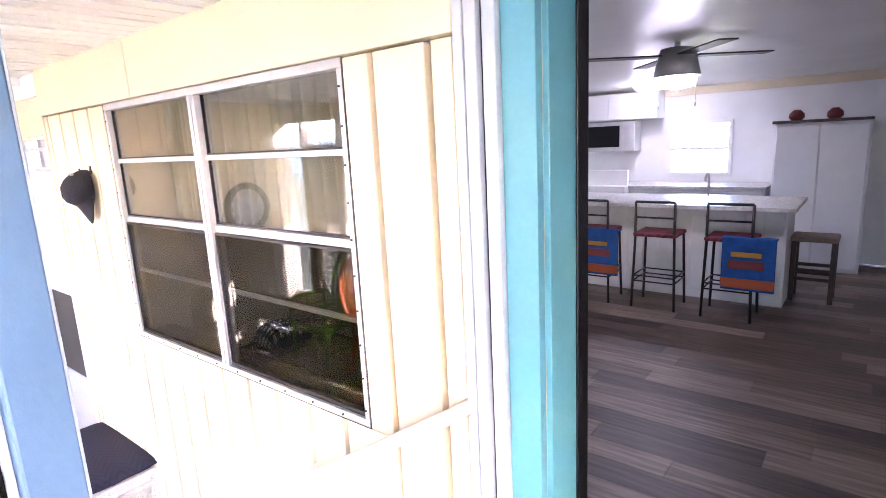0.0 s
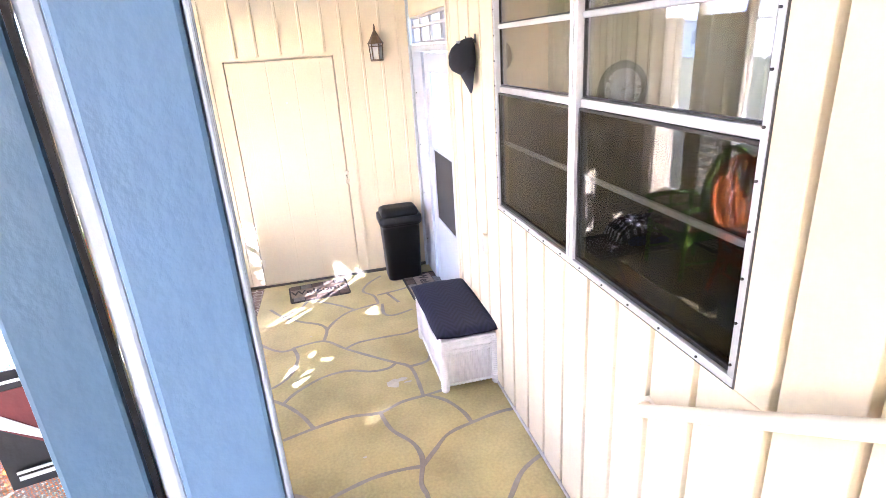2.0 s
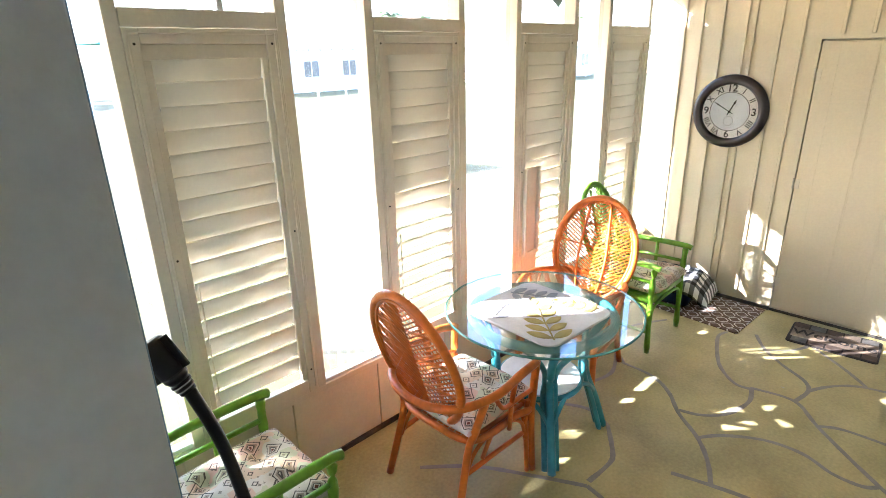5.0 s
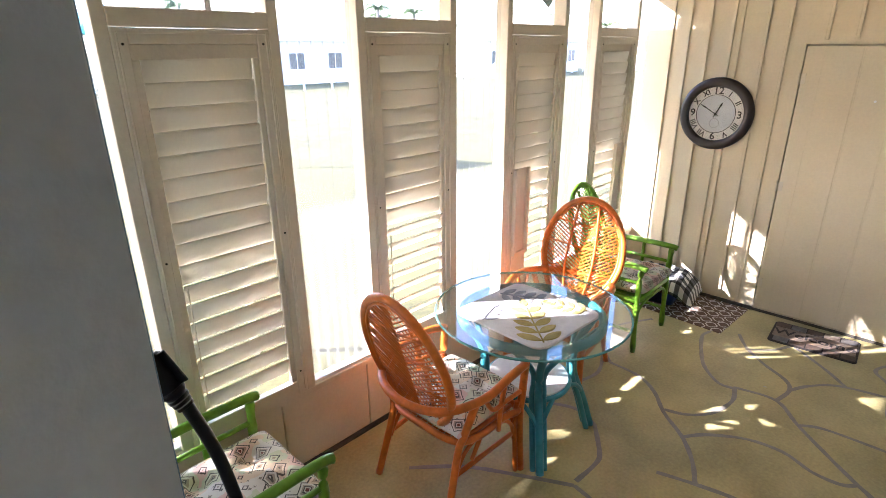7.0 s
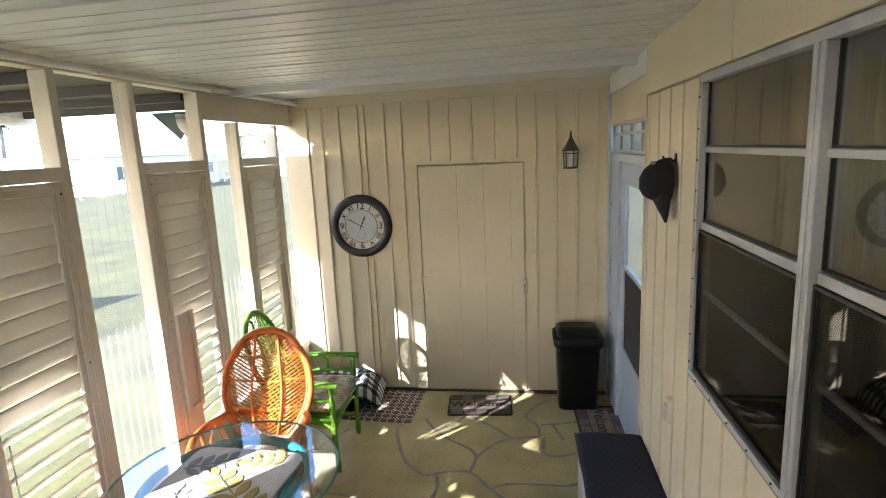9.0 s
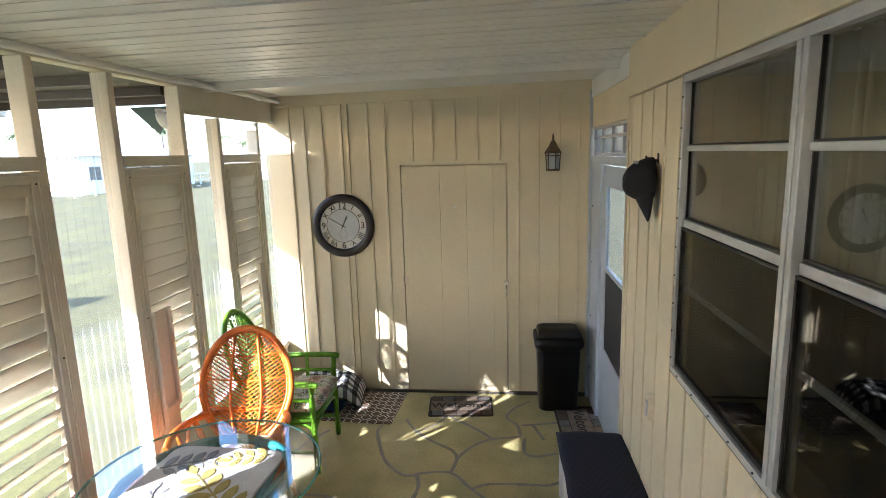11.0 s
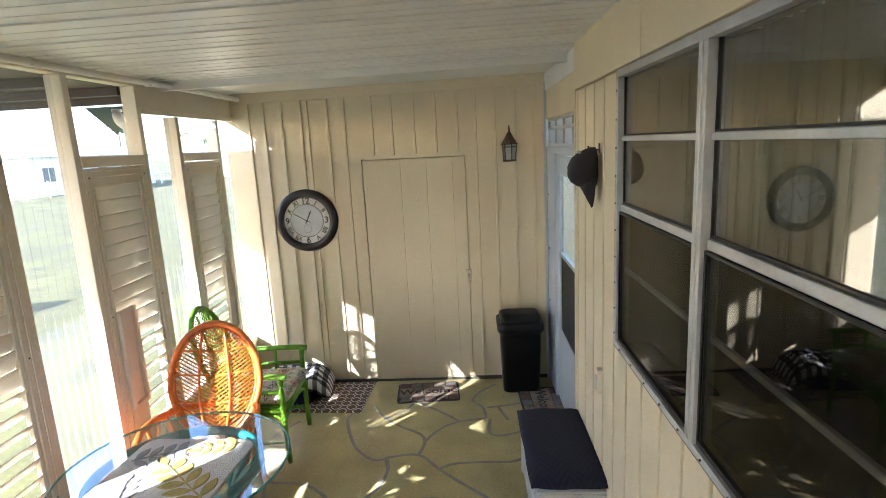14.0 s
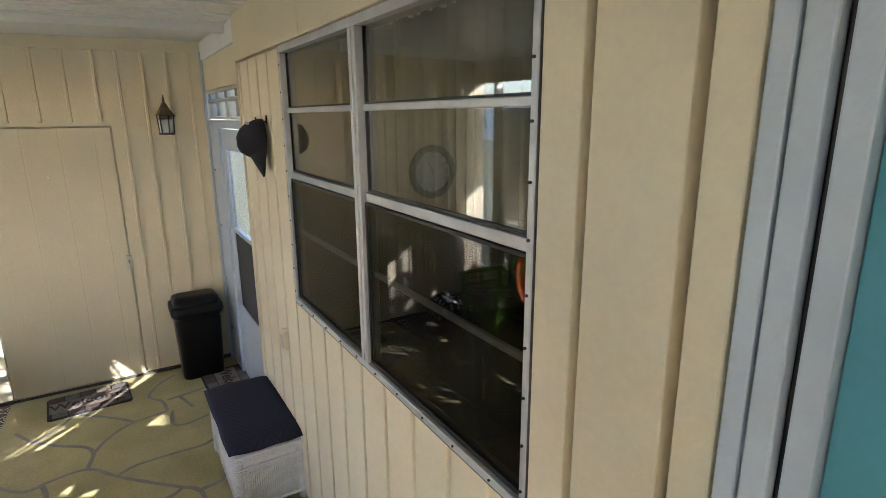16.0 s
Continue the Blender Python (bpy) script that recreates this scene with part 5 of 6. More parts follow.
for axis in (0, 1):
    for s in (-1, 1):
        half = (BX if axis == 0 else BY)
        off = (BY if axis == 0 else BX) * s

        def at(u, o, z):
            return (u, off + o * s, z) if axis == 0 else (off + o * s, u, z)

        bm = bmesh.new()
        n = int(half * 2 / 0.0115)
        for i in range(n + 1):
            u = -half + 0.01 + (2 * half - 0.02) * i / n
            tube(bm, [at(u, 0.004 + 0.002 * (i % 2), 0.055), at(u, 0.006 + 0.002 * (i % 2), BH - 0.06)], 0.0058, 5)
        p, q = at(-half, -0.006, 0.045), at(half, 0.002, BH - 0.005)
        box(bm, min(p[0], q[0]), min(p[1], q[1]), 0.045, max(p[0], q[0]), max(p[1], q[1]), BH - 0.005)
        tagged(part("side_panel", bm, WICKER, bench), kind="stuff")
        for zz in (0.055, BH - 0.075, BH - 0.062, BH - 0.02, BH - 0.008):
            bm = bmesh.new()
            m2 = 26
            for ph in (0, math.pi):
                tube(bm, [at(-half + 2 * half * i / m2, 0.010 + 0.004 * math.sin(i * 1.7 + ph), zz + 0.005 * math.cos(i * 1.7 + ph)) for i in range(m2 + 1)], 0.0065, 6)
            part("braid", bm, WICKER, bench)
        if axis == 1:
            for u in (-half * 0.68, half * 0.68):
                bm = bmesh.new()
                for ph in (0, math.pi):
                    tube(bm, [at(u + 0.006 * math.cos(i * 1.5 + ph), 0.012 + 0.003 * math.sin(i * 1.5 + ph), 0.07 + (BH - 0.15) * i / 16) for i in range(17)], 0.0055, 6)
                part("braid", bm, WICKER, bench)
bm = bmesh.new()
box(bm, -BX - 0.015, -BY - 0.012, BH - 0.002, BX + 0.015, BY + 0.012, BH + 0.012, 0.005)
part("lid", bm, WICKER, bench)
cu = cushion("bench_cushion", "navy quilted chevron bench cushion on the wicker chest", 0.80, 0.395, 0.088, NAVY, pose(1.785, -0.205, BH + 0.012), tuft=False)

# dustbin
binn = thing("dustbin", "tall black plastic swing-top bin in the corner", "bin", pose(0.175, -0.31, 0) @ Matrix.Diagonal((1, 1, 0.945, 1)))


def rounded_loft(bm, rings, seg=6, cap=True):
    """Rings of (half width y, half depth x, corner radius, z) joined."""
    loops = []
    for hw, hd, r, z in rings:
        pts = []
        for sx, sy, a0 in ((1, 1, 0), (-1, 1, 90), (-1, -1, 180), (1, -1, 270)):
            for i in range(seg + 1):
                a = math.radians(a0 + 90 * i / seg)
                pts.append(bm.verts.new((sx * (hd - r) + r * math.cos(a), sy * (hw - r) + r * math.sin(a), z)))
        loops.append(pts)
    n = len(loops[0])
    for a, b in zip(loops, loops[1:]):
        for i in range(n):
            bm.faces.new((a[i], a[(i + 1) % n], b[(i + 1) % n], b[i])).smooth = True
    if cap:
        bm.faces.new(loops[0][::-1])
        bm.faces.new(loops[-1])


bm = bmesh.new()
rounded_loft(bm, [(0.148, 0.122, 0.05, 0.0), (0.154, 0.127, 0.05, 0.012), (0.168, 0.145, 0.05, 0.52), (0.170, 0.147, 0.05, 0.56), (0.178, 0.155, 0.05, 0.562), (0.178, 0.155, 0.05, 0.585)])
part("body", bm, BLACK, binn)
bm = bmesh.new()
rounded_loft(bm, [(0.190, 0.165, 0.055, 0.575), (0.194, 0.168, 0.055, 0.60), (0.190, 0.165, 0.055, 0.645), (0.165, 0.15, 0.05, 0.655)])
part("rim", bm, BLACK, binn)
bm = bmesh.new()
rounded_loft(bm, [(0.166, 0.152, 0.05, 0.650), (0.168, 0.148, 0.05, 0.675), (0.162, 0.13, 0.05, 0.70), (0.150, 0.09, 0.05, 0.718), (0.13, 0.06, 0.04, 0.722)])
part("swing_lid", bm, BLACK, binn)

# clock
clock = thing("wall_clock", "large round dark-rimmed wall clock with pale dial", "clock", pose(0.0, -2.097, 1.508))


def disc(bm, r, x0, x1, seg=64, r_in=None):
    if r_in:
        rings = []
        for rr, x in ((r_in, x0), (r, x0), (r, x1), (r_in, x1)):
            rings.append([bm.verts.new((x, rr * math.cos(t), rr * math.sin(t))) for t in [i * math.tau / seg for i in range(seg)]])
        for k in range(4):
            a, b = rings[k], rings[(k + 1) % 4]
            for i in range(seg):
                bm.faces.new((a[i], a[(i + 1) % seg], b[(i + 1) % seg], b[i]))
    else:
        a = [bm.verts.new((x0, r * math.cos(t), r * math.sin(t))) for t in [i * math.tau / seg for i in range(seg)]]
        b = [bm.verts.new((x1, r * math.cos(t), r * math.sin(t))) for t in [i * math.tau / seg for i in range(seg)]]
        bm.faces.new(a)
        bm.faces.new(b[::-1])
        for i in range(seg):
            bm.faces.new((a[i], a[(i + 1) % seg], b[(i + 1) % seg], b[i]))


bm = bmesh.new()
prof = [(0.200, 0.030), (0.206, 0.045), (0.222, 0.052), (0.245, 0.050), (0.262, 0.040), (0.270, 0.020), (0.270, 0.011), (0.20, 0.011)]
rings = []
for rr, x in prof:
    rings.append([bm.verts.new((x, rr * math.cos(t), rr * math.sin(t))) for t in [i * math.tau / 80 for i in range(80)]])
for k in range(len(prof)):
    a, b = rings[k], rings[(k + 1) % len(prof)]
    for i in range(80):
        bm.faces.new((a[i], a[(i + 1) % 80], b[(i + 1) % 80], b[i])).smooth = k < 5
part("rim", bm, CLOCKRIM, clock, "dark brown-black rounded rim")
bm = bmesh.new()
disc(bm, 0.204, 0.012, 0.022)
dial = part("dial", bm, DIALWHITE, clock, "off-white numeral ring")
bm = bmesh.new()
disc(bm, 0.138, 0.0225, 0.025)
part("dial_centre", bm, DIALGREY, dial)
for rr in (0.140, 0.199):
    bm = bmesh.new()
    disc(bm, rr + 0.004, 0.0225, 0.026, 64, rr)
    part("dial_line", bm, CLOCKRIM, dial)
bm = bmesh.new()
disc(bm, 0.036, 0.0252, 0.0262, 40, 0.033)
bmesh.ops.translate(bm, vec=(0, 0, -0.07), verts=bm.verts)
part("small_dial", bm, DIALDARK, dial)
numerals = ("12", "I", "II", "3", "IIII", "V", "6", "VII", "VIII", "9", "X", "XI")
for i, txt in enumerate(numerals):
    a = math.radians(90 - 30 * i)
    cu = bpy.data.curves.new("numeral", "FONT")
    cu.body, cu.size, cu.extrude = txt, 0.075 if i % 3 == 0 else 0.056, 0.0006
    cu.offset = 0.0012
    cu.align_x, cu.align_y = "CENTER", "CENTER"
    cu.materials.append(CLOCKRIM)
    ob = new("numeral", cu)
    ob.parent = dial
    up = Matrix(((0, 0, 1, 0), (1, 0, 0, 0), (0, 1, 0, 0), (0, 0, 0, 1)))
    ob.matrix_local = Matrix.Translation((0.0245, 0.170 * math.cos(a), 0.170 * math.sin(a))) @ up @ pose(0, 0, 0, 0, 0, 0 if i % 3 == 0 else -30 * i)
for ln, deg, w in ((0.098, 26, 0.009), (0.135, 300, 0.006)):
    a = math.radians(90 - deg)
    d, s = Vector((0, math.cos(a), math.sin(a))), Vector((0, -math.sin(a), math.cos(a)))
    bm = bmesh.new()
    pts = [d * -0.03 + s * w * 0.4, d * -0.03 - s * w * 0.4, d * ln * 0.65 - s * w * 0.5, d * ln * 0.72 - s * w, d * ln, d * ln * 0.72 + s * w, d * ln * 0.65 + s * w * 0.5]
    lo = [bm.verts.new(p + Vector((0.029, 0, 0))) for p in pts]
    hi = [bm.verts.new(p + Vector((0.031, 0, 0))) for p in pts]
    bm.faces.new(lo)
    bm.faces.new(hi[::-1])
    for i in range(7):
        bm.faces.new((lo[i], lo[(i + 1) % 7], hi[(i + 1) % 7], hi[i]))
    part("pointer", bm, DARKMETAL, clock)
bm = bmesh.new()
tube(bm, [(0.022, 0, 0), (0.034, 0, 0)], 0.008, 12)
part("spindle", bm, DARKMETAL, clock)
bm = bmesh.new()
disc(bm, 0.205, 0.0385, 0.0395)
ob = part("cover_glass", bm, CLEARGLASS, clock)
ob.visible_shadow = False

# wall lantern
lan = thing("wall_lantern", "small bronze outdoor wall lantern with clear panes", "lamp", pose(0.0, -0.35, 2.069))
bm = bmesh.new()
box(bm, 0.008, -0.03, -0.10, 0.022, 0.03, 0.06, 0.005)
tube(bm, smooth([(0.02, 0, 0.03), (0.05, 0, 0.055), (0.085, 0, 0.04)], 6), 0.008, 8)
part("bracket", bm, BRONZE, lan)
bm = bmesh.new()
for r0, r1, z0, z1 in ((0.072, 0.062, 0.0, 0.012), (0.062, 0.038, 0.012, 0.05), (0.038, 0.020, 0.05, 0.085), (0.020, 0.012, 0.085, 0.10), (0.010, 0.008, 0.10, 0.13), (0.008, 0.003, 0.13, 0.155)):
    bmesh.ops.create_cone(bm, cap_ends=True, segments=8, radius1=r0, radius2=r1, depth=z1 - z0, matrix=Matrix.Translation((0.085, 0, (z0 + z1) / 2)))
part("cap", bm, BRONZE, lan)
bm = bmesh.new()
for k in range(6):
    a = k * math.tau / 6 + 0.26
    tube(bm, [(0.085 + 0.058 * math.cos(a), 0.058 * math.sin(a), 0.0), (0.085 + 0.050 * math.cos(a), 0.050 * math.sin(a), -0.125)], 0.0045, 6)
for z, r in ((-0.02, 0.057), (-0.125, 0.052)):
    tube(bm, [(0.085 + r * math.cos(k * math.tau / 6 + 0.26), r * math.sin(k * math.tau / 6 + 0.26), z) for k in range(6)], 0.0045, 6, True)
bmesh.ops.create_cone(bm, cap_ends=True, segments=6, radius1=0.054, radius2=0.056, depth=0.012, matrix=Matrix.Translation((0.085, 0, -0.131)))
part("cage", bm, BRONZE, lan)
for k in range(6):
    a, b = k * math.tau / 6 + 0.26, (k + 1) * math.tau / 6 + 0.26
    bm = bmesh.new()
    v = [bm.verts.new((0.085 + r * math.cos(t), r * math.sin(t), z)) for r, t, z in ((0.050, a, 0.0), (0.050, b, 0.0), (0.049, b, -0.124), (0.049, a, -0.124))]
    bm.faces.new(v)
    part("pane", bm, MILKGLASS, lan)
bm = bmesh.new()
tube(bm, [(0.085, 0, -0.125), (0.085, 0, -0.06), (0.085, 0, -0.055)], [0.010, 0.010, 0.004], 8)
part("candle", bm, WHITE, lan)

# cap on a hook
capm = pose(1.965, -0.030, 1.937, 0, 0, 0)
hat = thing("baseball_cap", "dark navy cloth cap hanging on a wall hook", "cap", capm)
bm = bmesh.new()
n, mrows = 20, 9
rows = []
for j in range(mrows + 1):
    t = j / mrows
    rr = math.cos(t * math.pi / 2) ** 0.75
    rows.append([bm.verts.new((0.068 * rr * math.cos(k * math.tau / n), -0.018 - 0.125 * math.sin(t * math.pi / 2) * (1 + 0.05 * noise.noise((k * 0.7, j * 0.6, 0))), 0.02 + 0.092 * rr * math.sin(k * math.tau / n) * (1 + 0.06 * noise.noise((k * 0.5, j, 2))) - 0.02 * t)) for k in range(n)])
for j in range(mrows):
    for k in range(n):
        bm.faces.new((rows[j][k], rows[j][(k + 1) % n], rows[j + 1][(k + 1) % n], rows[j + 1][k])).smooth = True
bm.faces.new(rows[-1])
ob = part("crown", bm, CAPCLOTH, hat)
ob.modifiers.new("thick", "SOLIDIFY").thickness = 0.003
bm = bmesh.new()
g = []
for i in range(11):
    a = math.radians(200 + 14 * i)
    row = []
    for q in range(5):
        u = q / 4
        row.append(bm.verts.new((0.067 * math.cos(a) * (1 - 0.08 * u), -0.022 - (0.055 * (1 - u) + 0.012) * max(0.0, 1 - ((i - 5) / 5.5) ** 2), 0.02 + 0.09 * math.sin(a) - 0.105 * u * max(0.0, 1 - ((i - 5) / 5.2) ** 2) ** 0.6)))
    g.append(row)
for i in range(10):
    for q in range(4):
        bm.faces.new((g[i][q], g[i + 1][q], g[i + 1][q + 1], g[i][q + 1])).smooth = True
ob = part("visor", bm, CAPCLOTH, hat)
ob.modifiers.new("thick", "SOLIDIFY").thickness = 0.004
bm = bmesh.new()
box(bm, -0.02, -0.085, 0.085, 0.025, -0.10, 0.10, 0.004)
part("emblem", bm, GREYLEAF, hat, "small stitched pale emblem")
bm = bmesh.new()
tube(bm, smooth([(0, 0.006, 0.10), (0, -0.03, 0.10), (0, -0.045, 0.105), (0, -0.05, 0.12)], 5), 0.004, 8)
box(bm, -0.012, 0.0, 0.085, 0.012, 0.006, 0.13, 0.002)
part("hook", bm, DARKMETAL, hat)

# outdoor socket plate
sw = thing("socket_box", "small weathered outdoor socket plate on the house wall", "socket", pose(2.045, -0.024, 0.91))
bm = bmesh.new()
box(bm, -0.022, -0.030, -0.06, 0.022, -0.002, 0.06, 0.005)
part("box", bm, CREAM_TRIM, sw)
bm = bmesh.new()
box(bm, -0.014, -0.038, -0.045, 0.014, -0.029, 0.03, 0.004)
part("cover", bm, ALU, sw)

# mats and rug on the floor
wm = thing("door_mat", "brown brick-patterned welcome mat at the utility door", "mat", pose(0.255, -1.11, 0.0, 0, 0, 4))
bm = bmesh.new()
rounded_sheet(bm, 0.36, 0.53, 0.009, 0.03)
part("base", bm, MATDARK, wm)
r = random.Random(4)
for row in range(4):
    for i in range(5):
        if row in (1, 2) and 0 <= i <= 4:
            continue
        w = 0.53 / 5
        x0, y0 = -0.165 + row * 0.084, -0.255 + i * w * 0.96 + (0.02 if row % 2 else 0)
        bm = bmesh.new()
        box(bm, x0, y0, 0.008, x0 + 0.076, min(y0 + w * 0.88, 0.255), 0.0125, 0.002)
        part("brick", bm, (MATBROWN, MATGREY, MATTAN)[r.randrange(3)], wm)
bm = bmesh.new()
box(bm, -0.083, -0.25, 0.008, 0.083, 0.25, 0.0115, 0.002)
part("band", bm, MATTAN, wm)
cu = bpy.data.curves.new("lettering", "FONT")
cu.body, cu.size, cu.extrude, cu.offset = "Welcome", 0.125, 0.0006, 0.002
cu.align_x, cu.align_y = "CENTER", "CENTER"
cu.materials.append(MATDARK)
ob = new("lettering", cu)
ob.parent = wm
ob.matrix_local = Matrix.Translation((0.0, 0.0, 0.0122)) @ pose(0, 0, 0, 0, 0, 90)

wm2 = thing("door_mat", "brown brick-patterned welcome mat by the side door", "mat", pose(0.50, -0.16, 0.0, 0, 0, 92))
bm = bmesh.new()
rounded_sheet(bm, 0.36, 0.56, 0.009, 0.03)
part("base", bm, MATDARK, wm2)
for row in range(4):
    for i in range(5):
        if row in (1, 2):
            continue
        x0, y0 = -0.165 + row * 0.084, -0.255 + i * 0.102
        bm = bmesh.new()
        box(bm, x0, y0, 0.008, x0 + 0.076, y0 + 0.093, 0.0125, 0.002)
        part("brick", bm, (MATBROWN, MATGREY, MATTAN)[r.randrange(3)], wm2)
bm = bmesh.new()
box(bm, -0.083, -0.25, 0.008, 0.083, 0.25, 0.0115, 0.002)
part("band", bm, MATTAN, wm2)
cu2 = cu.copy()
ob = new("lettering", cu2)
ob.parent = wm2
ob.matrix_local = Matrix.Translation((0.0, 0.0, 0.0122)) @ pose(0, 0, 0, 0, 0, -90)

rug = thing("rug", "small brown and white trellis-patterned rug", "rug", pose(0.29, -1.98, 0.0, 0, 0, -3))
bm = bmesh.new()
rounded_sheet(bm, 0.56, 0.72, 0.007, 0.012)
part("woven_base", bm, RUGPATTERN, rug)

bed = thing("pet_bed", "blue pet tray with a black and white checked blanket", "pet bed", pose(0.27, -2.30, 0.007, 0, 0, 8))
bm = bmesh.new()
rounded_loft(bm, [(0.20, 0.15, 0.04, 0.0), (0.215, 0.165, 0.04, 0.10), (0.222, 0.172, 0.04, 0.105), (0.205, 0.155, 0.04, 0.10), (0.19, 0.14, 0.04, 0.015)])
part("tray", bm, BLUEPLASTIC, bed, "blue plastic tray")
bm = bmesh.new()
n = 26
g = []
for i in range(n + 1):
    row = []
    for j in range(n + 1):
        u, v = i / n * 2 - 1, j / n * 2 - 1
        e = (max(0, 1 - u ** 4) * max(0, 1 - v ** 4)) ** 0.5
        z = 0.108 + 0.13 * e + 0.03 * noise.noise((u * 2.2, v * 2.2, 0.3)) + 0.02 * noise.noise((u * 5, v * 5, 3.3)) - 0.07 * max(0, v - 0.6) * 2
        row.append(bm.verts.new((u * 0.22, v * 0.31 + 0.05, z)))
    g.append(row)
for i in range(n):
    for j in range(n):
        bm.faces.new((g[i][j], g[i + 1][j], g[i + 1][j + 1], g[i][j + 1])).smooth = True
ob = part("blanket", bm, PLAID, bed, "black and white checked blanket")
ob.modifiers.new("thick", "SOLIDIFY").thickness = 0.02
pot = thing("flower_pot", "small brown pot behind the green chair", "pot", pose(0.58, -2.50, 0.0))
bm = bmesh.new()
tube(bm, [(0, 0, 0.0), (0, 0, 0.10), (0, 0, 0.20), (0, 0, 0.205), (0, 0, 0.235)], [0.06, 0.075, 0.088, 0.098, 0.098], 24)
part("body", bm, MATBROWN, pot)
bm = bmesh.new()
tube(bm, [(0, 0, 0.232), (0, 0, 0.237)], 0.086, 24)
part("soil", bm, MATDARK, pot)

# pole with a hooded head beside the screen door
pole = thing("pole_light", "black plastic pole with a hooded ribbed head", "pole", pose(4.318, -1.472, 0.0))
bm = bmesh.new()
tube(bm, smooth([(-0.06, 0.06, 0.03), (-0.068, 0.066, 0.75), (-0.062, 0.06, 1.08), (-0.040, 0.036, 1.32), (-0.012, 0.0, 1.445)], 6), 0.011, 10)
part("shaft", bm, BLACK, pole)
HEAD = Matrix.Translation((-0.012, 0, 1.44)) @ pose(0, 0, 0, 0, 30, -48) @ Matrix.Scale(0.85, 4)
bm = bmesh.new()
for k in range(3):
    tube(bm, [(0, 0, k * 0.010), (0, 0, k * 0.010 + 0.007)], 0.017 + 0.002 * k, 14)
tube(bm, [(0, 0, 0.028), (0, 0, 0.036), (0, 0, 0.046)], [0.018, 0.024, 0.025], 16)
bm.transform(HEAD)
part("collar", bm, BLACK, pole)
bm = bmesh.new()
tube(bm, [(0, 0, 0.044), (0, 0, 0.05), (0, 0, 0.118), (0, 0, 0.124)], [0.024, 0.028, 0.028, 0.022], 22)
bm.transform(HEAD)
part("head", bm, BLACK, pole)
bm = bmesh.new()
box(bm, -0.043, -0.004, 0.046, -0.024, 0.002, 0.120, 0.002)
box(bm, 0.012, 0.020, 0.046, 0.030, 0.026, 0.120, 0.002)
bm.transform(HEAD)
part("fin", bm, BLACK, pole)
bm = bmesh.new()
bmesh.ops.create_cone(bm, cap_ends=True, segments=24, radius1=0.11, radius2=0.09, depth=0.03, matrix=Matrix.Translation((-0.06, 0.06, 0.015)))
part("base", bm, BLACK, pole)

# the house wall stands a little further out than its own plan
HOUSE_OUT = 0.038
for name in ("wall_house", "window_1", "curtain", "handrail", "door_2", "window_2", "wall_over_door", "door_jamb", "door_frame", "storage_bench", "bench_cushion", "baseball_cap", "socket_box"):
    bpy.data.objects[name].location.y -= HOUSE_OUT

# ---- floor lines: grey painted joints of the mock flagstones ----


def painted_line(*pts):
    path = smooth([(x, y, 0) for x, y in pts], 7)
    bm = bmesh.new()
    prev = None
    for i, p in enumerate(path):
        a, b = path[max(i - 1, 0)], path[min(i + 1, len(path) - 1)]
        d = (b - a).normalized()
        s = Vector((-d.y, d.x, 0)) * (0.0125 + 0.0035 * noise.noise((p.x * 14, p.y * 14, 0.5)))
        v = (bm.verts.new(p + s + Vector((0, 0, 0.0005))), bm.verts.new(p - s + Vector((0, 0, 0.0005))), bm.verts.new(p + s * 0.8 + Vector((0, 0, 0.0016))), bm.verts.new(p - s * 0.8 + Vector((0, 0, 0.0016))))
        if prev:
            bm.faces.new((prev[2], prev[3], v[3], v[2]))
            bm.faces.new((prev[0], prev[2], v[2], v[0]))
            bm.faces.new((prev[3], prev[1], v[1], v[3]))
        prev = v
    part("painted_line", bm, GREYPAINT, floor)


painted_line((2.27, -1.38), (2.22, -1.21), (2.18, -1.01), (2.2, -0.82), (2.14, -0.68), (2.12, -0.52), (2.1, -0.39))
painted_line((2.2, -0.82), (2.37, -0.78), (2.51, -0.69), (2.62, -0.66), (2.71, -0.67))
painted_line((2.71, -0.67), (2.61, -0.58), (2.51, -0.48), (2.46, -0.33), (2.42, -0.15), (2.42, -0.04))
painted_line((2.12, -0.52), (2.21, -0.42), (2.35, -0.35), (2.46, -0.33))
painted_line((2.12, -0.54), (1.92, -0.54), (1.77, -0.56), (1.69, -0.64))
painted_line((1.69, -0.64), (1.56, -0.78), (1.38, -0.96), (1.21, -1.11), (1.23, -1.31), (1.25, -1.33))
painted_line((1.25, -1.33), (1.4, -1.3), (1.6, -1.35), (1.71, -1.45), (1.75, -1.56))
painted_line((1.92, -1.39), (1.81, -1.3), (1.7, -1.13), (1.68, -0.96), (1.74, -0.82), (1.74, -0.7), (1.69, -0.64))
painted_line((1.5, -2.04), (1.52, -1.83), (1.62, -1.68), (1.78, -1.55), (1.92, -1.39), (2.07, -1.28), (2.22, -1.21))
painted_line((1.21, -1.11), (1.04, -1.08), (0.93, -1.13), (0.82, -1.28), (0.67, -1.43), (0.5, -1.53))
painted_line((1.04, -1.08), (0.9, -1.0), (0.78, -0.87), (0.72, -0.63))
painted_line((0.72, -0.63), (0.55, -0.65), (0.42, -0.73), (0.26, -0.66), (0.13, -0.53))
painted_line((1.38, -0.96), (1.32, -0.85), (1.31, -0.62), (1.31, -0.48), (1.26, -0.38))
painted_line((1.77, -0.56), (1.74, -0.43), (1.63, -0.38))
painted_line((2.71, -0.67), (2.7, -0.78), (2.71, -0.92), (2.75, -1.06), (2.81, -1.21), (2.87, -1.33), (3.02, -1.44))
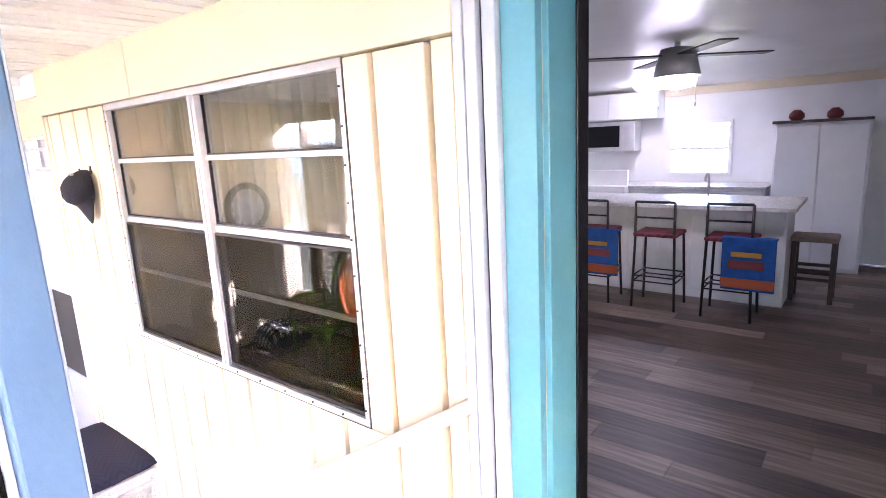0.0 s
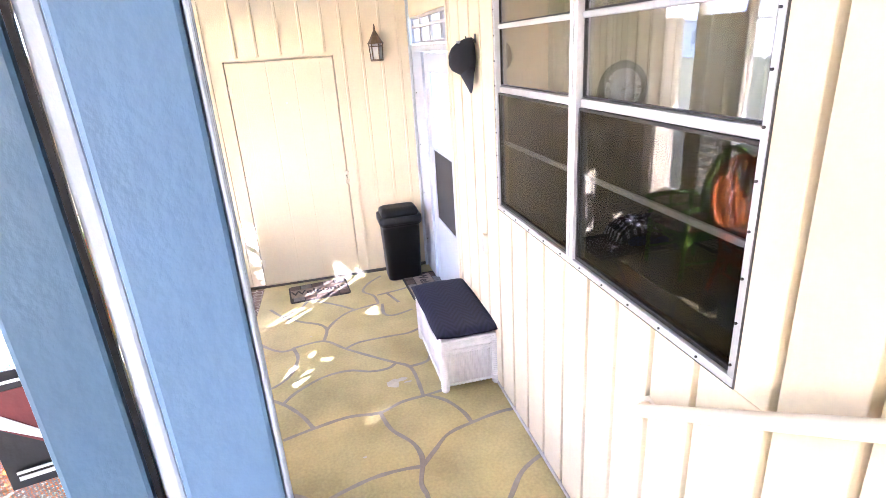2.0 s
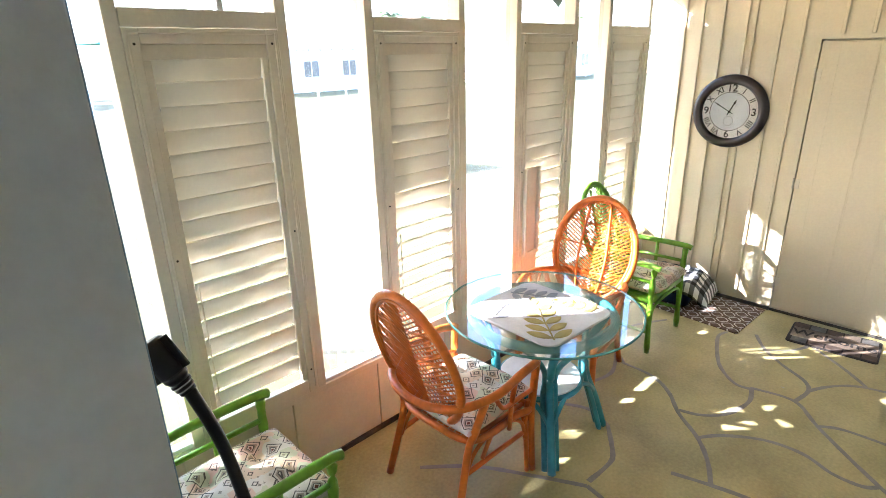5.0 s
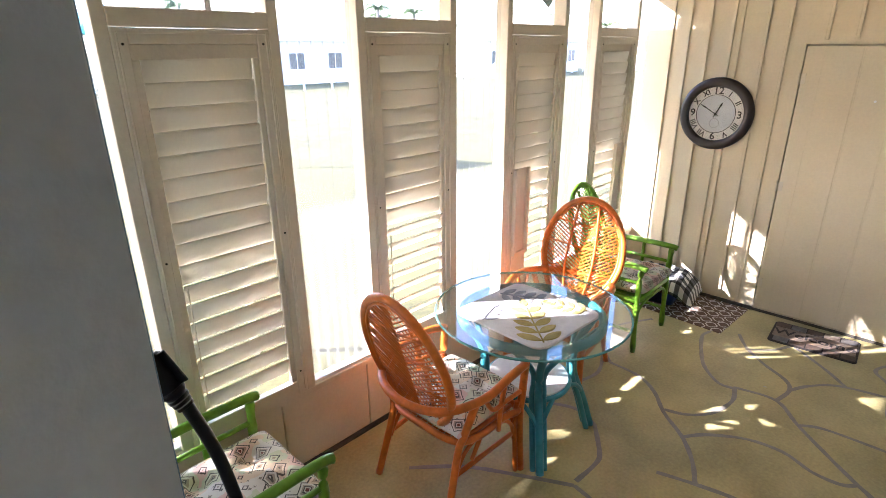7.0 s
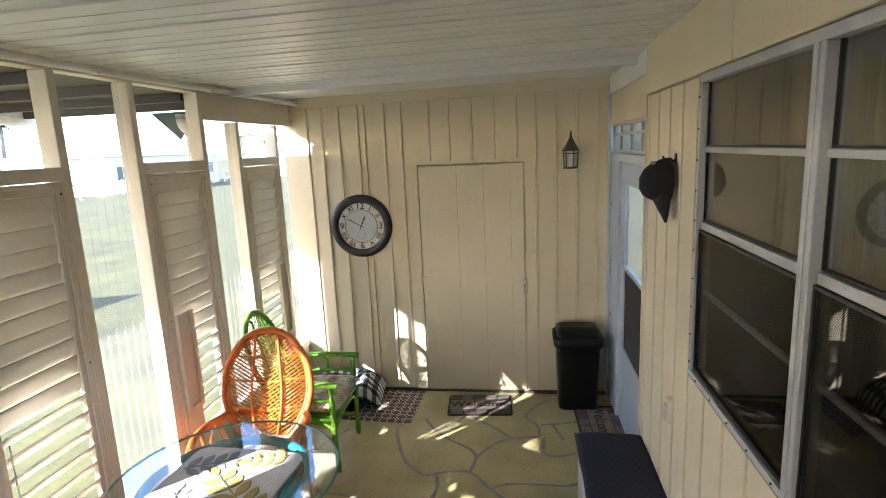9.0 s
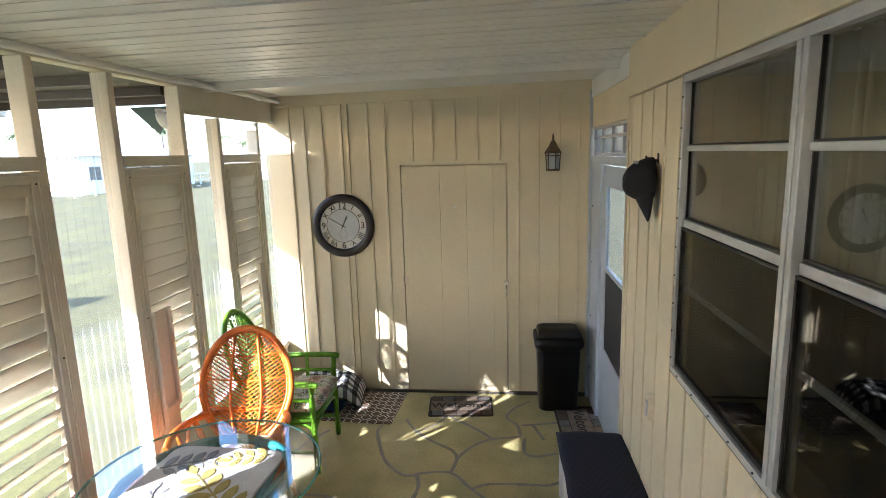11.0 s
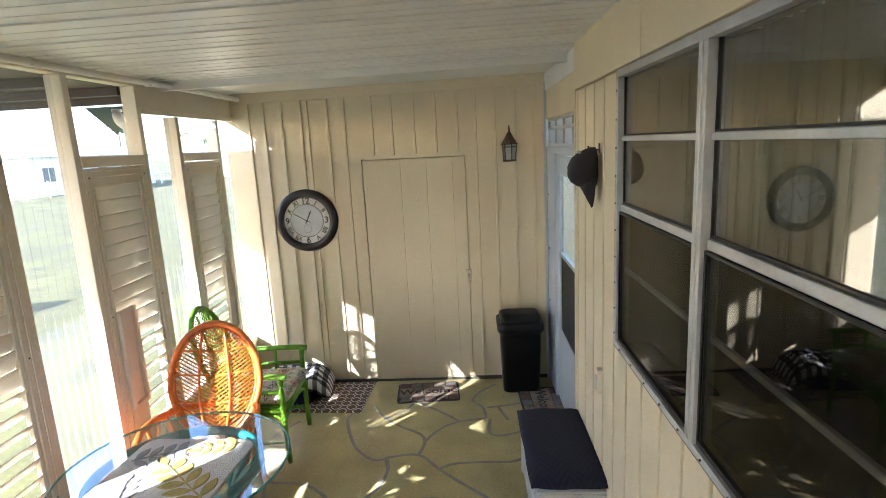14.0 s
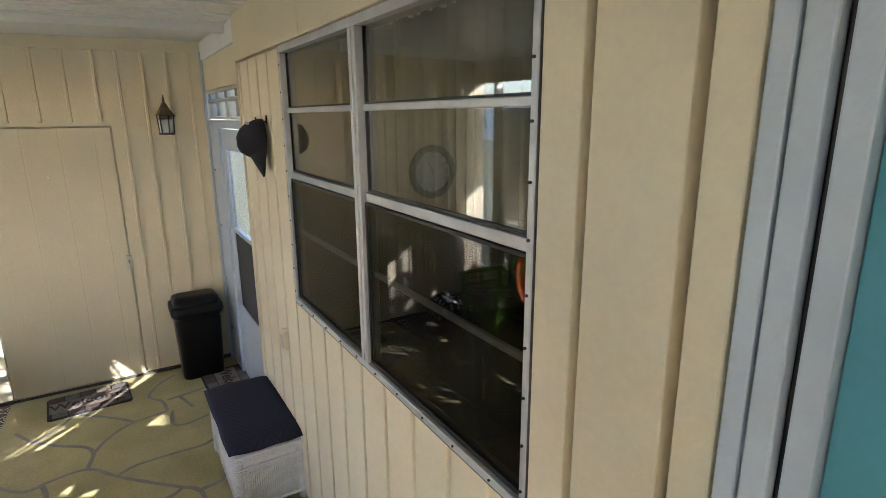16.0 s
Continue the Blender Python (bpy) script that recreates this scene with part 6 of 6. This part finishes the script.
painted_line((2.81, -1.21), (2.73, -1.28), (2.67, -1.4), (2.65, -1.52), (2.63, -1.63))
painted_line((2.6, -1.64), (2.42, -1.63), (2.33, -1.66), (2.15, -1.79))
painted_line((2.81, -1.21), (2.89, -1.15), (2.97, -1.1))
painted_line((2.71, -0.67), (2.82, -0.7), (2.89, -0.69))
painted_line((0.55, -0.62), (0.49, -0.35), (0.36, -0.12))
painted_line((0.54, -0.53), (0.76, -0.46))
painted_line((0.74, -0.6), (0.93, -0.61), (0.98, -0.53), (0.93, -0.38))
painted_line((0.87, -1.67), (1.1, -1.57), (1.25, -1.43), (1.25, -1.33))
painted_line((0.7, -1.43), (0.58, -1.29), (0.45, -1.22))
painted_line((0.43, -1.19), (0.62, -0.97), (0.76, -0.84))
painted_line((1.4, -2.14), (1.65, -2.04), (1.83, -2.07))
painted_line((2.97, -1.1), (3.1, -1.0), (3.2, -0.86), (3.22, -0.7), (3.12, -0.4), (2.9, -0.2), (2.8, -0.02))
painted_line((3.02, -1.44), (3.2, -1.6), (3.5, -1.62), (3.8, -1.5))
painted_line((2.89, -0.69), (3.05, -0.68), (3.22, -0.7))
painted_line((2.15, -1.79), (2.1, -1.95), (2.2, -2.2), (2.15, -2.5))
painted_line((2.63, -1.63), (2.75, -1.85), (2.9, -2.1), (3.1, -2.3))
painted_line((1.5, -2.04), (1.3, -2.2), (1.0, -2.25), (0.7, -2.1))
painted_line((0.87, -1.67), (0.7, -1.72), (0.6, -1.7))
bm = bmesh.new()
pts = [(1.93 + 0.045 * math.cos(a) * (1 + 0.3 * math.sin(3 * a)), -0.70 + 0.05 * math.sin(a) * (1 + 0.25 * math.cos(2 * a)), 0.0008) for a in [i * math.tau / 14 for i in range(14)]]
bm.faces.new([bm.verts.new(p) for p in pts])
ob = part("paint_chip", bm, WEATHERED, floor, "pale worn patch in the paint")

# worn chips in the floor paint
chip_rng = random.Random(5)
for cx, cy, size in ((1.90, -0.65, 0.05), (1.94, -0.60, 0.028), (1.62, -0.72, 0.012), (2.55, -0.95, 0.014), (1.10, -1.20, 0.012)):
    bm = bmesh.new()
    ring = []
    for k in range(11):
        a = k * math.tau / 11
        rr = size * chip_rng.uniform(0.55, 1.1)
        ring.append((cx + 0.45 * rr * math.cos(a), cy + rr * math.sin(a)))
    lo = [bm.verts.new((x, y, -0.001)) for x, y in ring]
    hi = [bm.verts.new((x, y, 0.0012)) for x, y in ring]
    bm.faces.new(hi)
    for k in range(11):
        bm.faces.new((lo[k], lo[(k + 1) % 11], hi[(k + 1) % 11], hi[k]))
    part("paint_chip", bm, WEATHERED, floor, "worn pale chip in the floor paint")

# ---- house interior seen through the doorway ----
F = LAND + 0.0
solid("floor_kitchen", [(1.5, 0.12, F - 0.06, 7.1, 6.9, F - 0.012)], WOODFLOOR, "grey-brown plank floor of the kitchen", "floor")
kf = bpy.data.objects["floor_kitchen"]
r = random.Random(8)
ids = 0
for row in range(37):
    y = 0.22 + row * 0.165
    x = 1.9 - r.uniform(0, 1.0)
    while x < 6.9 and ids < 290:
        x0, x1, y1 = max(x, 1.9), min(x + 1.22, 6.95), min(y + 0.165, 6.39)
        if x1 - x0 > 0.05 and y1 - y > 0.02:
            bm = bmesh.new()
            box(bm, x0 + 0.001, y + 0.001, F - 0.011, x1 - 0.001, y1 - 0.001, F)
            part("plank", bm, PLANK, kf)
            ids += 1
        x += 1.22
solid("wall_kitchen", [(1.5, 6.4, F, 2.90, 6.5, 2.9), (2.90, 6.4, F, 3.58, 6.5, 1.54), (2.90, 6.4, 2.15, 3.58, 6.5, 2.9), (3.58, 6.4, F, 7.1, 6.5, 2.9)], WHITE, "white kitchen wall", "wall")
solid("wall_kitchen_sides", [(1.38, 1.3, 0, 1.5, 6.5, 2.9), (7.0, 0.12, 0, 7.1, 6.5, 2.9)], WHITE, "white kitchen side wall", "wall")
bm = bmesh.new()
slab(bm, [(1.5, 0.12), (7.0, 0.12), (7.0, 6.4), (1.5, 6.4)], lambda y: 2.62 + (6.4 - y) * 0.04, lambda y: 2.95)
tagged(mesh_object("ceiling_kitchen", bm, CEIL), "white gently sloping kitchen ceiling", "ceiling", "", "structure")
solid("trim", [(1.5, 6.37, 2.515, 7.0, 6.4, 2.615)], CREAM, "yellow crown moulding", "trim")
kw = thing("window_3", "bright kitchen window with white slatted blind", "window", kind="structure")
bm = bmesh.new()
for b in ((2.86, 1.50, 3.62, 1.54), (2.86, 2.15, 3.62, 2.19), (2.86, 1.54, 2.90, 2.15), (3.58, 1.54, 3.62, 2.15), (2.90, 1.83, 3.58, 1.86)):
    box(bm, b[0], 6.38, b[1], b[2], 6.42, b[3], 0.003)
part("window_frame", bm, WHITE, kw)
for i in range(5):
    bm = bmesh.new()
    box(bm, 2.90, 6.425, 1.88 + i * 0.055, 3.58, 6.465, 1.885 + i * 0.055)
    part("slat", bm, WHITE, kw)
isl = thing("kitchen_island", "white panelled kitchen island with a stone counter", "island", pose(3.18, 4.45, F))
bm = bmesh.new()
box(bm, -1.3, -0.2, 0.0, 1.30, 0.35, 0.88, 0.004)
part("body", bm, WHITE, isl)
for i in range(17):
    bm = bmesh.new()
    box(bm, -1.28 + i * 0.151, -0.21, 0.09, -1.28 + i * 0.151 + 0.145, -0.199, 0.87, 0.003)
    part("panel", bm, WHITE, isl)
bm = bmesh.new()
box(bm, -1.35, -0.45, 0.885, 1.38, 0.42, 0.925, 0.006)
part("worktop", bm, STONE, isl, "pale speckled stone worktop")
bm = bmesh.new()
tube(bm, smooth([(0.55, 0.30, 0.92), (0.55, 0.30, 1.10), (0.55, 0.24, 1.16), (0.55, 0.16, 1.14), (0.55, 0.14, 1.09)], 5), 0.012, 8)
part("tap", bm, ALU, isl)


def bar_stool(x, y, rot, towel):
    c = thing("bar_stool", "dark metal bar stool with a patterned seat" + (" and a blue towel" if towel else ""), "stool", pose(x, y, F, 0, 0, rot), "bar stools")
    for sx in (-1, 1):
        for sy in (-1, 1):
            bm = bmesh.new()
            tube(bm, [(sx * 0.19, sy * 0.17, 0.0), (sx * 0.17, sy * 0.15, 0.66), (sx * 0.17, sy * 0.15, 0.68 if sy > 0 else 0.98)], 0.012, 8)
            part("leg", bm, DARKMETAL, c)
    for z in (0.25, 0.30):
        bm = bmesh.new()
        for a, b in (((-0.18, -0.16), (0.18, -0.16)), ((-0.18, 0.16), (0.18, 0.16)), ((-0.18, -0.16), (-0.18, 0.16)), ((0.18, -0.16), (0.18, 0.16))):
            tube(bm, [(a[0], a[1], z), (b[0], b[1], z)], 0.007, 6)
        part("foot_rail", bm, DARKMETAL, c)
    bm = bmesh.new()
    box(bm, -0.19, -0.17, 0.665, 0.19, 0.18, 0.70, 0.014)
    part("seat", bm, SEATRED, c, "dark red and blue patterned seat")
    bm = bmesh.new()
    tube(bm, [(-0.17, -0.15, 0.98), (0.17, -0.15, 0.98)], 0.012, 8)
    tube(bm, [(-0.17, -0.15, 0.84), (0.17, -0.15, 0.84)], 0.009, 8)
    part("backrest", bm, DARKMETAL, c)
    return c


bar_stool(2.93, 3.86, 0, True)
bar_stool(3.53, 3.86, 0, False)
bar_stool(4.13, 3.86, 0, True)
for x in (2.98, 4.24):
    tw = thing("beach_towel", "blue towel with an orange and red print over a stool", "towel", pose(x, 3.665, F))
    bm = bmesh.new()
    box(bm, -0.15, -0.014, 0.28, 0.24, 0.0, 0.72, 0.006)
    part("cloth", bm, TOWELBLUE, tw)
    for z0, z1, m_, x0, x1 in ((0.46, 0.53, S_RED, -0.10, 0.16), (0.56, 0.60, S_YELLOW, -0.08, 0.14), (0.30, 0.38, S_ORANGE, -0.15, 0.24)):
        bm = bmesh.new()
        box(bm, x0, -0.018, z0, x1, -0.0135, z1, 0.002)
        part("print", bm, m_, tw)
    bm = bmesh.new()
    box(bm, -0.15, -0.012, 0.70, 0.24, 0.10, 0.712, 0.005)
    part("fold", bm, TOWELBLUE, tw)
ws = thing("wooden_stool", "dark wooden stool with a woven tan seat", "stool", pose(4.66, 4.68, F))
for sx in (-1, 1):
    for sy in (-1, 1):
        bm = bmesh.new()
        box(bm, sx * 0.15 - 0.02, sy * 0.13 - 0.02, 0, sx * 0.15 + 0.02, sy * 0.13 + 0.02, 0.56, 0.004)
        part("leg", bm, DARKWOOD, ws)
for z in (0.20, 0.28):
    for y in (-0.13, 0.13):
        bm = bmesh.new()
        box(bm, -0.15, y - 0.01, z, 0.15, y + 0.01, z + 0.03, 0.003)
        part("stretcher", bm, DARKWOOD, ws)
bm = bmesh.new()
box(bm, -0.18, -0.16, 0.555, 0.18, 0.16, 0.60, 0.015)
part("seat", bm, MATTAN, ws)
cab = thing("base_cabinet", "white kitchen base cabinets with counter along the wall", "cabinet", pose(3.0, 6.1, F))
bm = bmesh.new()
box(bm, -1.45, -0.28, 0, 1.08, 0.295, 0.88, 0.004)
part("body", bm, WHITE, cab)
for i in range(5):
    bm = bmesh.new()
    box(bm, -1.42 + i * 0.5, -0.298, 0.12, -0.95 + i * 0.5, -0.279, 0.85, 0.004)
    part("door", bm, WHITE, cab)
bm = bmesh.new()
box(bm, -1.45, -0.32, 0.885, 1.10, 0.295, 0.92, 0.005)
part("worktop", bm, STONE, cab)
up = thing("wall_cabinet", "white kitchen wall cabinets", "cabinet", pose(2.6, 6.22, F))
bm = bmesh.new()
box(bm, -1.05, -0.15, 1.75, 0.20, 0.175, 2.09, 0.004)
part("body", bm, WHITE, up)
for i in range(4):
    bm = bmesh.new()
    box(bm, -1.03 + i * 0.305, -0.168, 1.765, -0.74 + i * 0.305, -0.149, 2.075, 0.004)
    part("door", bm, WHITE, up)
mw = thing("microwave", "stainless steel microwave under the wall cabinet", "microwave", pose(2.13, 6.27, F + 1.345))
bm = bmesh.new()
box(bm, -0.38, -0.17, 0, 0.38, 0.10, 0.40, 0.008)
part("body", bm, ALU, mw)
bm = bmesh.new()
box(bm, -0.34, -0.178, 0.06, 0.18, -0.169, 0.34, 0.003)
part("door_glass", bm, BLACK, mw)
stv = thing("cooker", "white kitchen cooker with a back panel", "cooker", pose(2.17, 5.71, F))
bm = bmesh.new()
box(bm, -0.38, -0.05, 0.0, 0.38, 0.09, 0.92, 0.006)
box(bm, -0.38, 0.05, 0.92, 0.38, 0.09, 1.12, 0.006)
part("body", bm, WHITE, stv)
pan = thing("pantry_cupboard", "tall white pantry cupboard with panelled doors", "cupboard", pose(4.55, 6.05, F))
bm = bmesh.new()
box(bm, -0.42, -0.20, 0, 0.43, 0.345, 1.60, 0.004)
part("body", bm, WHITE, pan)
for x0, x1 in ((-0.40, -0.005), (0.01, 0.41)):
    bm = bmesh.new()
    box(bm, x0, -0.22, 0.05, x1, -0.199, 1.57, 0.006)
    part("door", bm, WHITE, pan)
shelf = thing("wall_shelf", "dark shelf above the pantry cupboard", "shelf", pose(4.55, 5.95, F + 1.602))
bm = bmesh.new()
box(bm, -0.44, -0.14, 0, 0.44, 0.20, 0.030, 0.004)
part("board", bm, DARKWOOD, shelf)
for x in (-0.18, 0.16):
    pt = thing("ornament", "small red ornament on the dark shelf", "ornament", pose(4.50 + x, 5.93, F + 1.632))
    bm = bmesh.new()
    tube(bm, [(0, 0, 0), (0, 0, 0.03), (0, 0, 0.07), (0, 0, 0.11)], [0.05, 0.075, 0.07, 0.03], 14)
    part("body", bm, S_RED, pt)
fan = thing("ceiling_fan", "brushed nickel ceiling fan with dark blades and a lit lamp", "fan", pose(3.868, 3.0, 2.756))
bm = bmesh.new()
tube(bm, [(0, 0, 0), (0, 0, -0.03), (0, 0, -0.04), (0, 0, -0.10)], [0.07, 0.07, 0.02, 0.02], 16)
tube(bm, [(0, 0, -0.09), (0, 0, -0.10), (0, 0, -0.20), (0, 0, -0.29)], [0.06, 0.11, 0.14, 0.16], 28)
part("motor", bm, ALU, fan, "brushed nickel drum")
for k in range(4):
    bm = bmesh.new()
    box(bm, 0.13, -0.06, -0.155, 0.66, 0.06, -0.145, 0.003, m=pose(0, 0, 0, 0, 0, 40 + 90 * k))
    part("blade", bm, DARKWOOD, fan, "dark wooden blade")
bm = bmesh.new()
tube(bm, [(0, 0, -0.285), (0, 0, -0.33), (0, 0, -0.36), (0, 0, -0.375)], [0.135, 0.13, 0.10, 0.03], 28)
part("lamp_dome", bm, LAMPGLOW, fan, "lit white dome")
for x in (-0.12, 0.13):
    bm = bmesh.new()
    tube(bm, [(x, 0, -0.27), (x, 0, -0.46)], 0.003, 6)
    tube(bm, [(x, 0, -0.46), (x, 0, -0.475), (x, 0, -0.50)], [0.006, 0.010, 0.005], 8)
    part("pull_chain", bm, ALU, fan)
dl = thing("ceiling_lamp", "lit flush dome ceiling lamp in the kitchen", "lamp", pose(2.87, 5.5, 2.656))
bm = bmesh.new()
tube(bm, [(0, 0, 0), (0, 0, -0.03), (0, 0, -0.08), (0, 0, -0.10)], [0.18, 0.18, 0.14, 0.03], 24)
part("dome", bm, LAMPGLOW, dl)

for ob in [o for o in bpy.data.objects if o.parent is None and o.name.split(".")[0] in ("wall_kitchen", "window_3", "kitchen_island", "bar_stool", "beach_towel", "wooden_stool", "base_cabinet", "wall_cabinet", "microwave", "cooker", "pantry_cupboard", "wall_shelf", "ornament", "ceiling_fan", "ceiling_lamp")]:
    ob.location.x += 0.20

# ---- outside: neighbours, fence, palms ----
def neighbour(m, w, d, label, roofmat):
    h = thing("house", label, "house", m, "neighbouring houses")
    bm = bmesh.new()
    box(bm, -w / 2, -d / 2, 0, w / 2, d / 2, 2.9)
    part("wall", bm, WHITE, h)
    bm = bmesh.new()
    e = 0.5
    v = [bm.verts.new(p) for p in ((-w / 2 - e, -d / 2 - e, 2.85), (w / 2 + e, -d / 2 - e, 2.85), (w / 2 + e, d / 2 + e, 2.85), (-w / 2 - e, d / 2 + e, 2.85), (-w / 2 + 2, 0, 4.1), (w / 2 - 2, 0, 4.1))]
    for f in ((0, 1, 5, 4), (1, 2, 5), (2, 3, 4, 5), (3, 0, 4), (3, 2, 1, 0)):
        bm.faces.new([v[i] for i in f])
    part("roof", bm, roofmat, h)
    k = int(w // 3)
    for i in range(k):
        x = -w / 2 + (i + 0.5) * w / k
        wi = thing("window", "", "", None)
        wi.parent = h
        bm = bmesh.new()
        box(bm, x - 0.65, d / 2 - 0.01, 0.95, x + 0.65, d / 2 + 0.06, 2.15, 0.01)
        part("frame", bm, WHITE, wi)
        for s in (-1, 1):
            bm = bmesh.new()
            box(bm, x + s * 0.31 - 0.27, d / 2 + 0.055, 1.03, x + s * 0.31 + 0.27, d / 2 + 0.075, 2.07)
            part("pane", bm, DARKGLASS, wi)


neighbour(pose(-17, -40, GROUND), 16, 9, "white single-storey house with a pale blue roof across the lawn", ROOFBLUE)
neighbour(pose(6, -42, GROUND), 14, 9, "white single-storey house across the lawn", WEATHERED)
neighbour(pose(-40, -36, GROUND), 15, 9, "white single-storey house further along the lawn", WEATHERED)
neighbour(pose(-62, -30, GROUND, 0, 0, 20), 15, 9, "far white single-storey house beyond the fence", WEATHERED)
fence = thing("fence", "white picket rail fence across the lawn", "fence")
for i in range(34):
    bm = bmesh.new()
    box(bm, -60 + i * 2.0, -30.05, GROUND, -59.9 + i * 2.0, -29.95, GROUND + 1.15, 0.01)
    part("post", bm, WHITE, fence)
for z in (0.45, 1.0):
    bm = bmesh.new()
    box(bm, -60, -29.98, GROUND + z, 8, -29.94, GROUND + z + 0.1)
    part("rail", bm, WHITE, fence)


def palm(x, y, h, seed):
    r = random.Random(seed)
    p = thing("palm_tree", "tall feathery palm tree beyond the houses", "palm tree", pose(x, y, GROUND), "palms")
    bm = bmesh.new()
    lean = r.uniform(-0.4, 0.4)
    tube(bm, [(lean * t * t, 0, h * t) for t in [i / 8 for i in range(9)]], [0.22 - 0.09 * i / 8 for i in range(9)], 10)
    part("trunk", bm, MATGREY, p)
    bm = bmesh.new()
    for k in range(22):
        a, up0 = r.uniform(0, math.tau), r.uniform(-0.2, 1.0)
        ln = r.uniform(1.7, 2.5)
        base = Vector((lean, 0, h))
        prev = base
        d = Vector((math.cos(a), math.sin(a), up0)).normalized()
        for s in range(7):
            nxt = prev + d * ln / 7
            d = (d + Vector((0, 0, -0.22))).normalized()
            side = d.cross(Vector((0, 0, 1))).normalized()
            for sg in (-1, 1):
                for q in range(2):
                    c = prev.lerp(nxt, q / 2)
                    tip = c + side * sg * 0.42 * (1 - s / 9) + d * 0.18 + Vector((0, 0, -0.22))
                    v = [bm.verts.new(c - d * 0.05), bm.verts.new(c + d * 0.05), bm.verts.new(tip)]
                    bm.faces.new(v)
            prev = nxt
    part("crown", bm, PALMGREEN, p)


for i, (x, y, h) in enumerate(((-14, -46, 5.6), (-33, -46, 6.2), (-36, -48, 5.4), (-38, -46, 6.0), (-62, -44, 6.2), (-74, -50, 7.2), (-80, -46, 5.6), (-84, -44, 5.0), (-45, -48, 5.2))):
    palm(x, y, h, i)
umb = thing("garden_umbrella", "teal garden umbrella standing on the lawn", "umbrella", pose(1.2, -12.5, GROUND))
bm = bmesh.new()
tube(bm, [(0, 0, 0), (0, 0, 3.0)], 0.03)
part("pole", bm, WHITE, umb)
bm = bmesh.new()
apex = bm.verts.new((0, 0, 3.15))
ring = [bm.verts.new((0.75 * math.cos(k * math.tau / 8), 0.75 * math.sin(k * math.tau / 8), 2.55)) for k in range(8)]
for k in range(8):
    bm.faces.new((apex, ring[k], ring[(k + 1) % 8]))
ob = part("canopy", bm, TURQ, umb)
ob.modifiers.new("thick", "SOLIDIFY").thickness = 0.01


def shade_tree(x, y, h, spread, seed):
    """An unseen tree, added so that its crown keeps sun off the entry end."""
    r = random.Random(seed)
    t = thing("unseen_shade_tree", "unseen leafy tree added to keep sun off the entry end", "tree", pose(x, y, GROUND))
    bm = bmesh.new()
    tube(bm, [(0.1 * math.sin(i), 0.08 * math.cos(i * 1.3), h * 0.62 * i / 6) for i in range(7)], [0.16 - 0.012 * i for i in range(7)], 10)
    part("trunk", bm, MATBROWN, t)
    for k in range(6):
        a = k * math.tau / 6 + r.uniform(-0.3, 0.3)
        e = Vector((math.cos(a) * spread * 0.6, math.sin(a) * spread * 0.6, h * r.uniform(0.75, 0.98)))
        bm = bmesh.new()
        tube(bm, smooth([(0, 0, h * 0.45), e * 0.45 + Vector((0, 0, h * 0.33)), e], 5), [0.07 - 0.005 * i for i in range(11)], 8)
        part("limb", bm, MATBROWN, t)
    bm = bmesh.new()
    for k in range(9000):
        u = Vector((r.gauss(0, 1), r.gauss(0, 1), r.gauss(0, 1))).normalized() * r.random() ** 0.4
        c = Vector((u.x * spread, u.y * spread, h * 0.8 + u.z * spread * 0.75))
        if noise.noise(c * 1.3) < -0.18:
            continue
        d = Vector((r.gauss(0, 1), r.gauss(0, 1), r.gauss(0, 0.6))).normalized() * 0.11
        w = d.cross(Vector((r.gauss(0, 1), r.gauss(0, 1), r.gauss(0, 1)))).normalized() * 0.05
        v = [bm.verts.new(c - d), bm.verts.new(c + w), bm.verts.new(c + d), bm.verts.new(c - w)]
        bm.faces.new(v)
    part("crown", bm, PALMGREEN, t)


shade_tree(10.5, -6.15, 4.6, 2.3, 5)
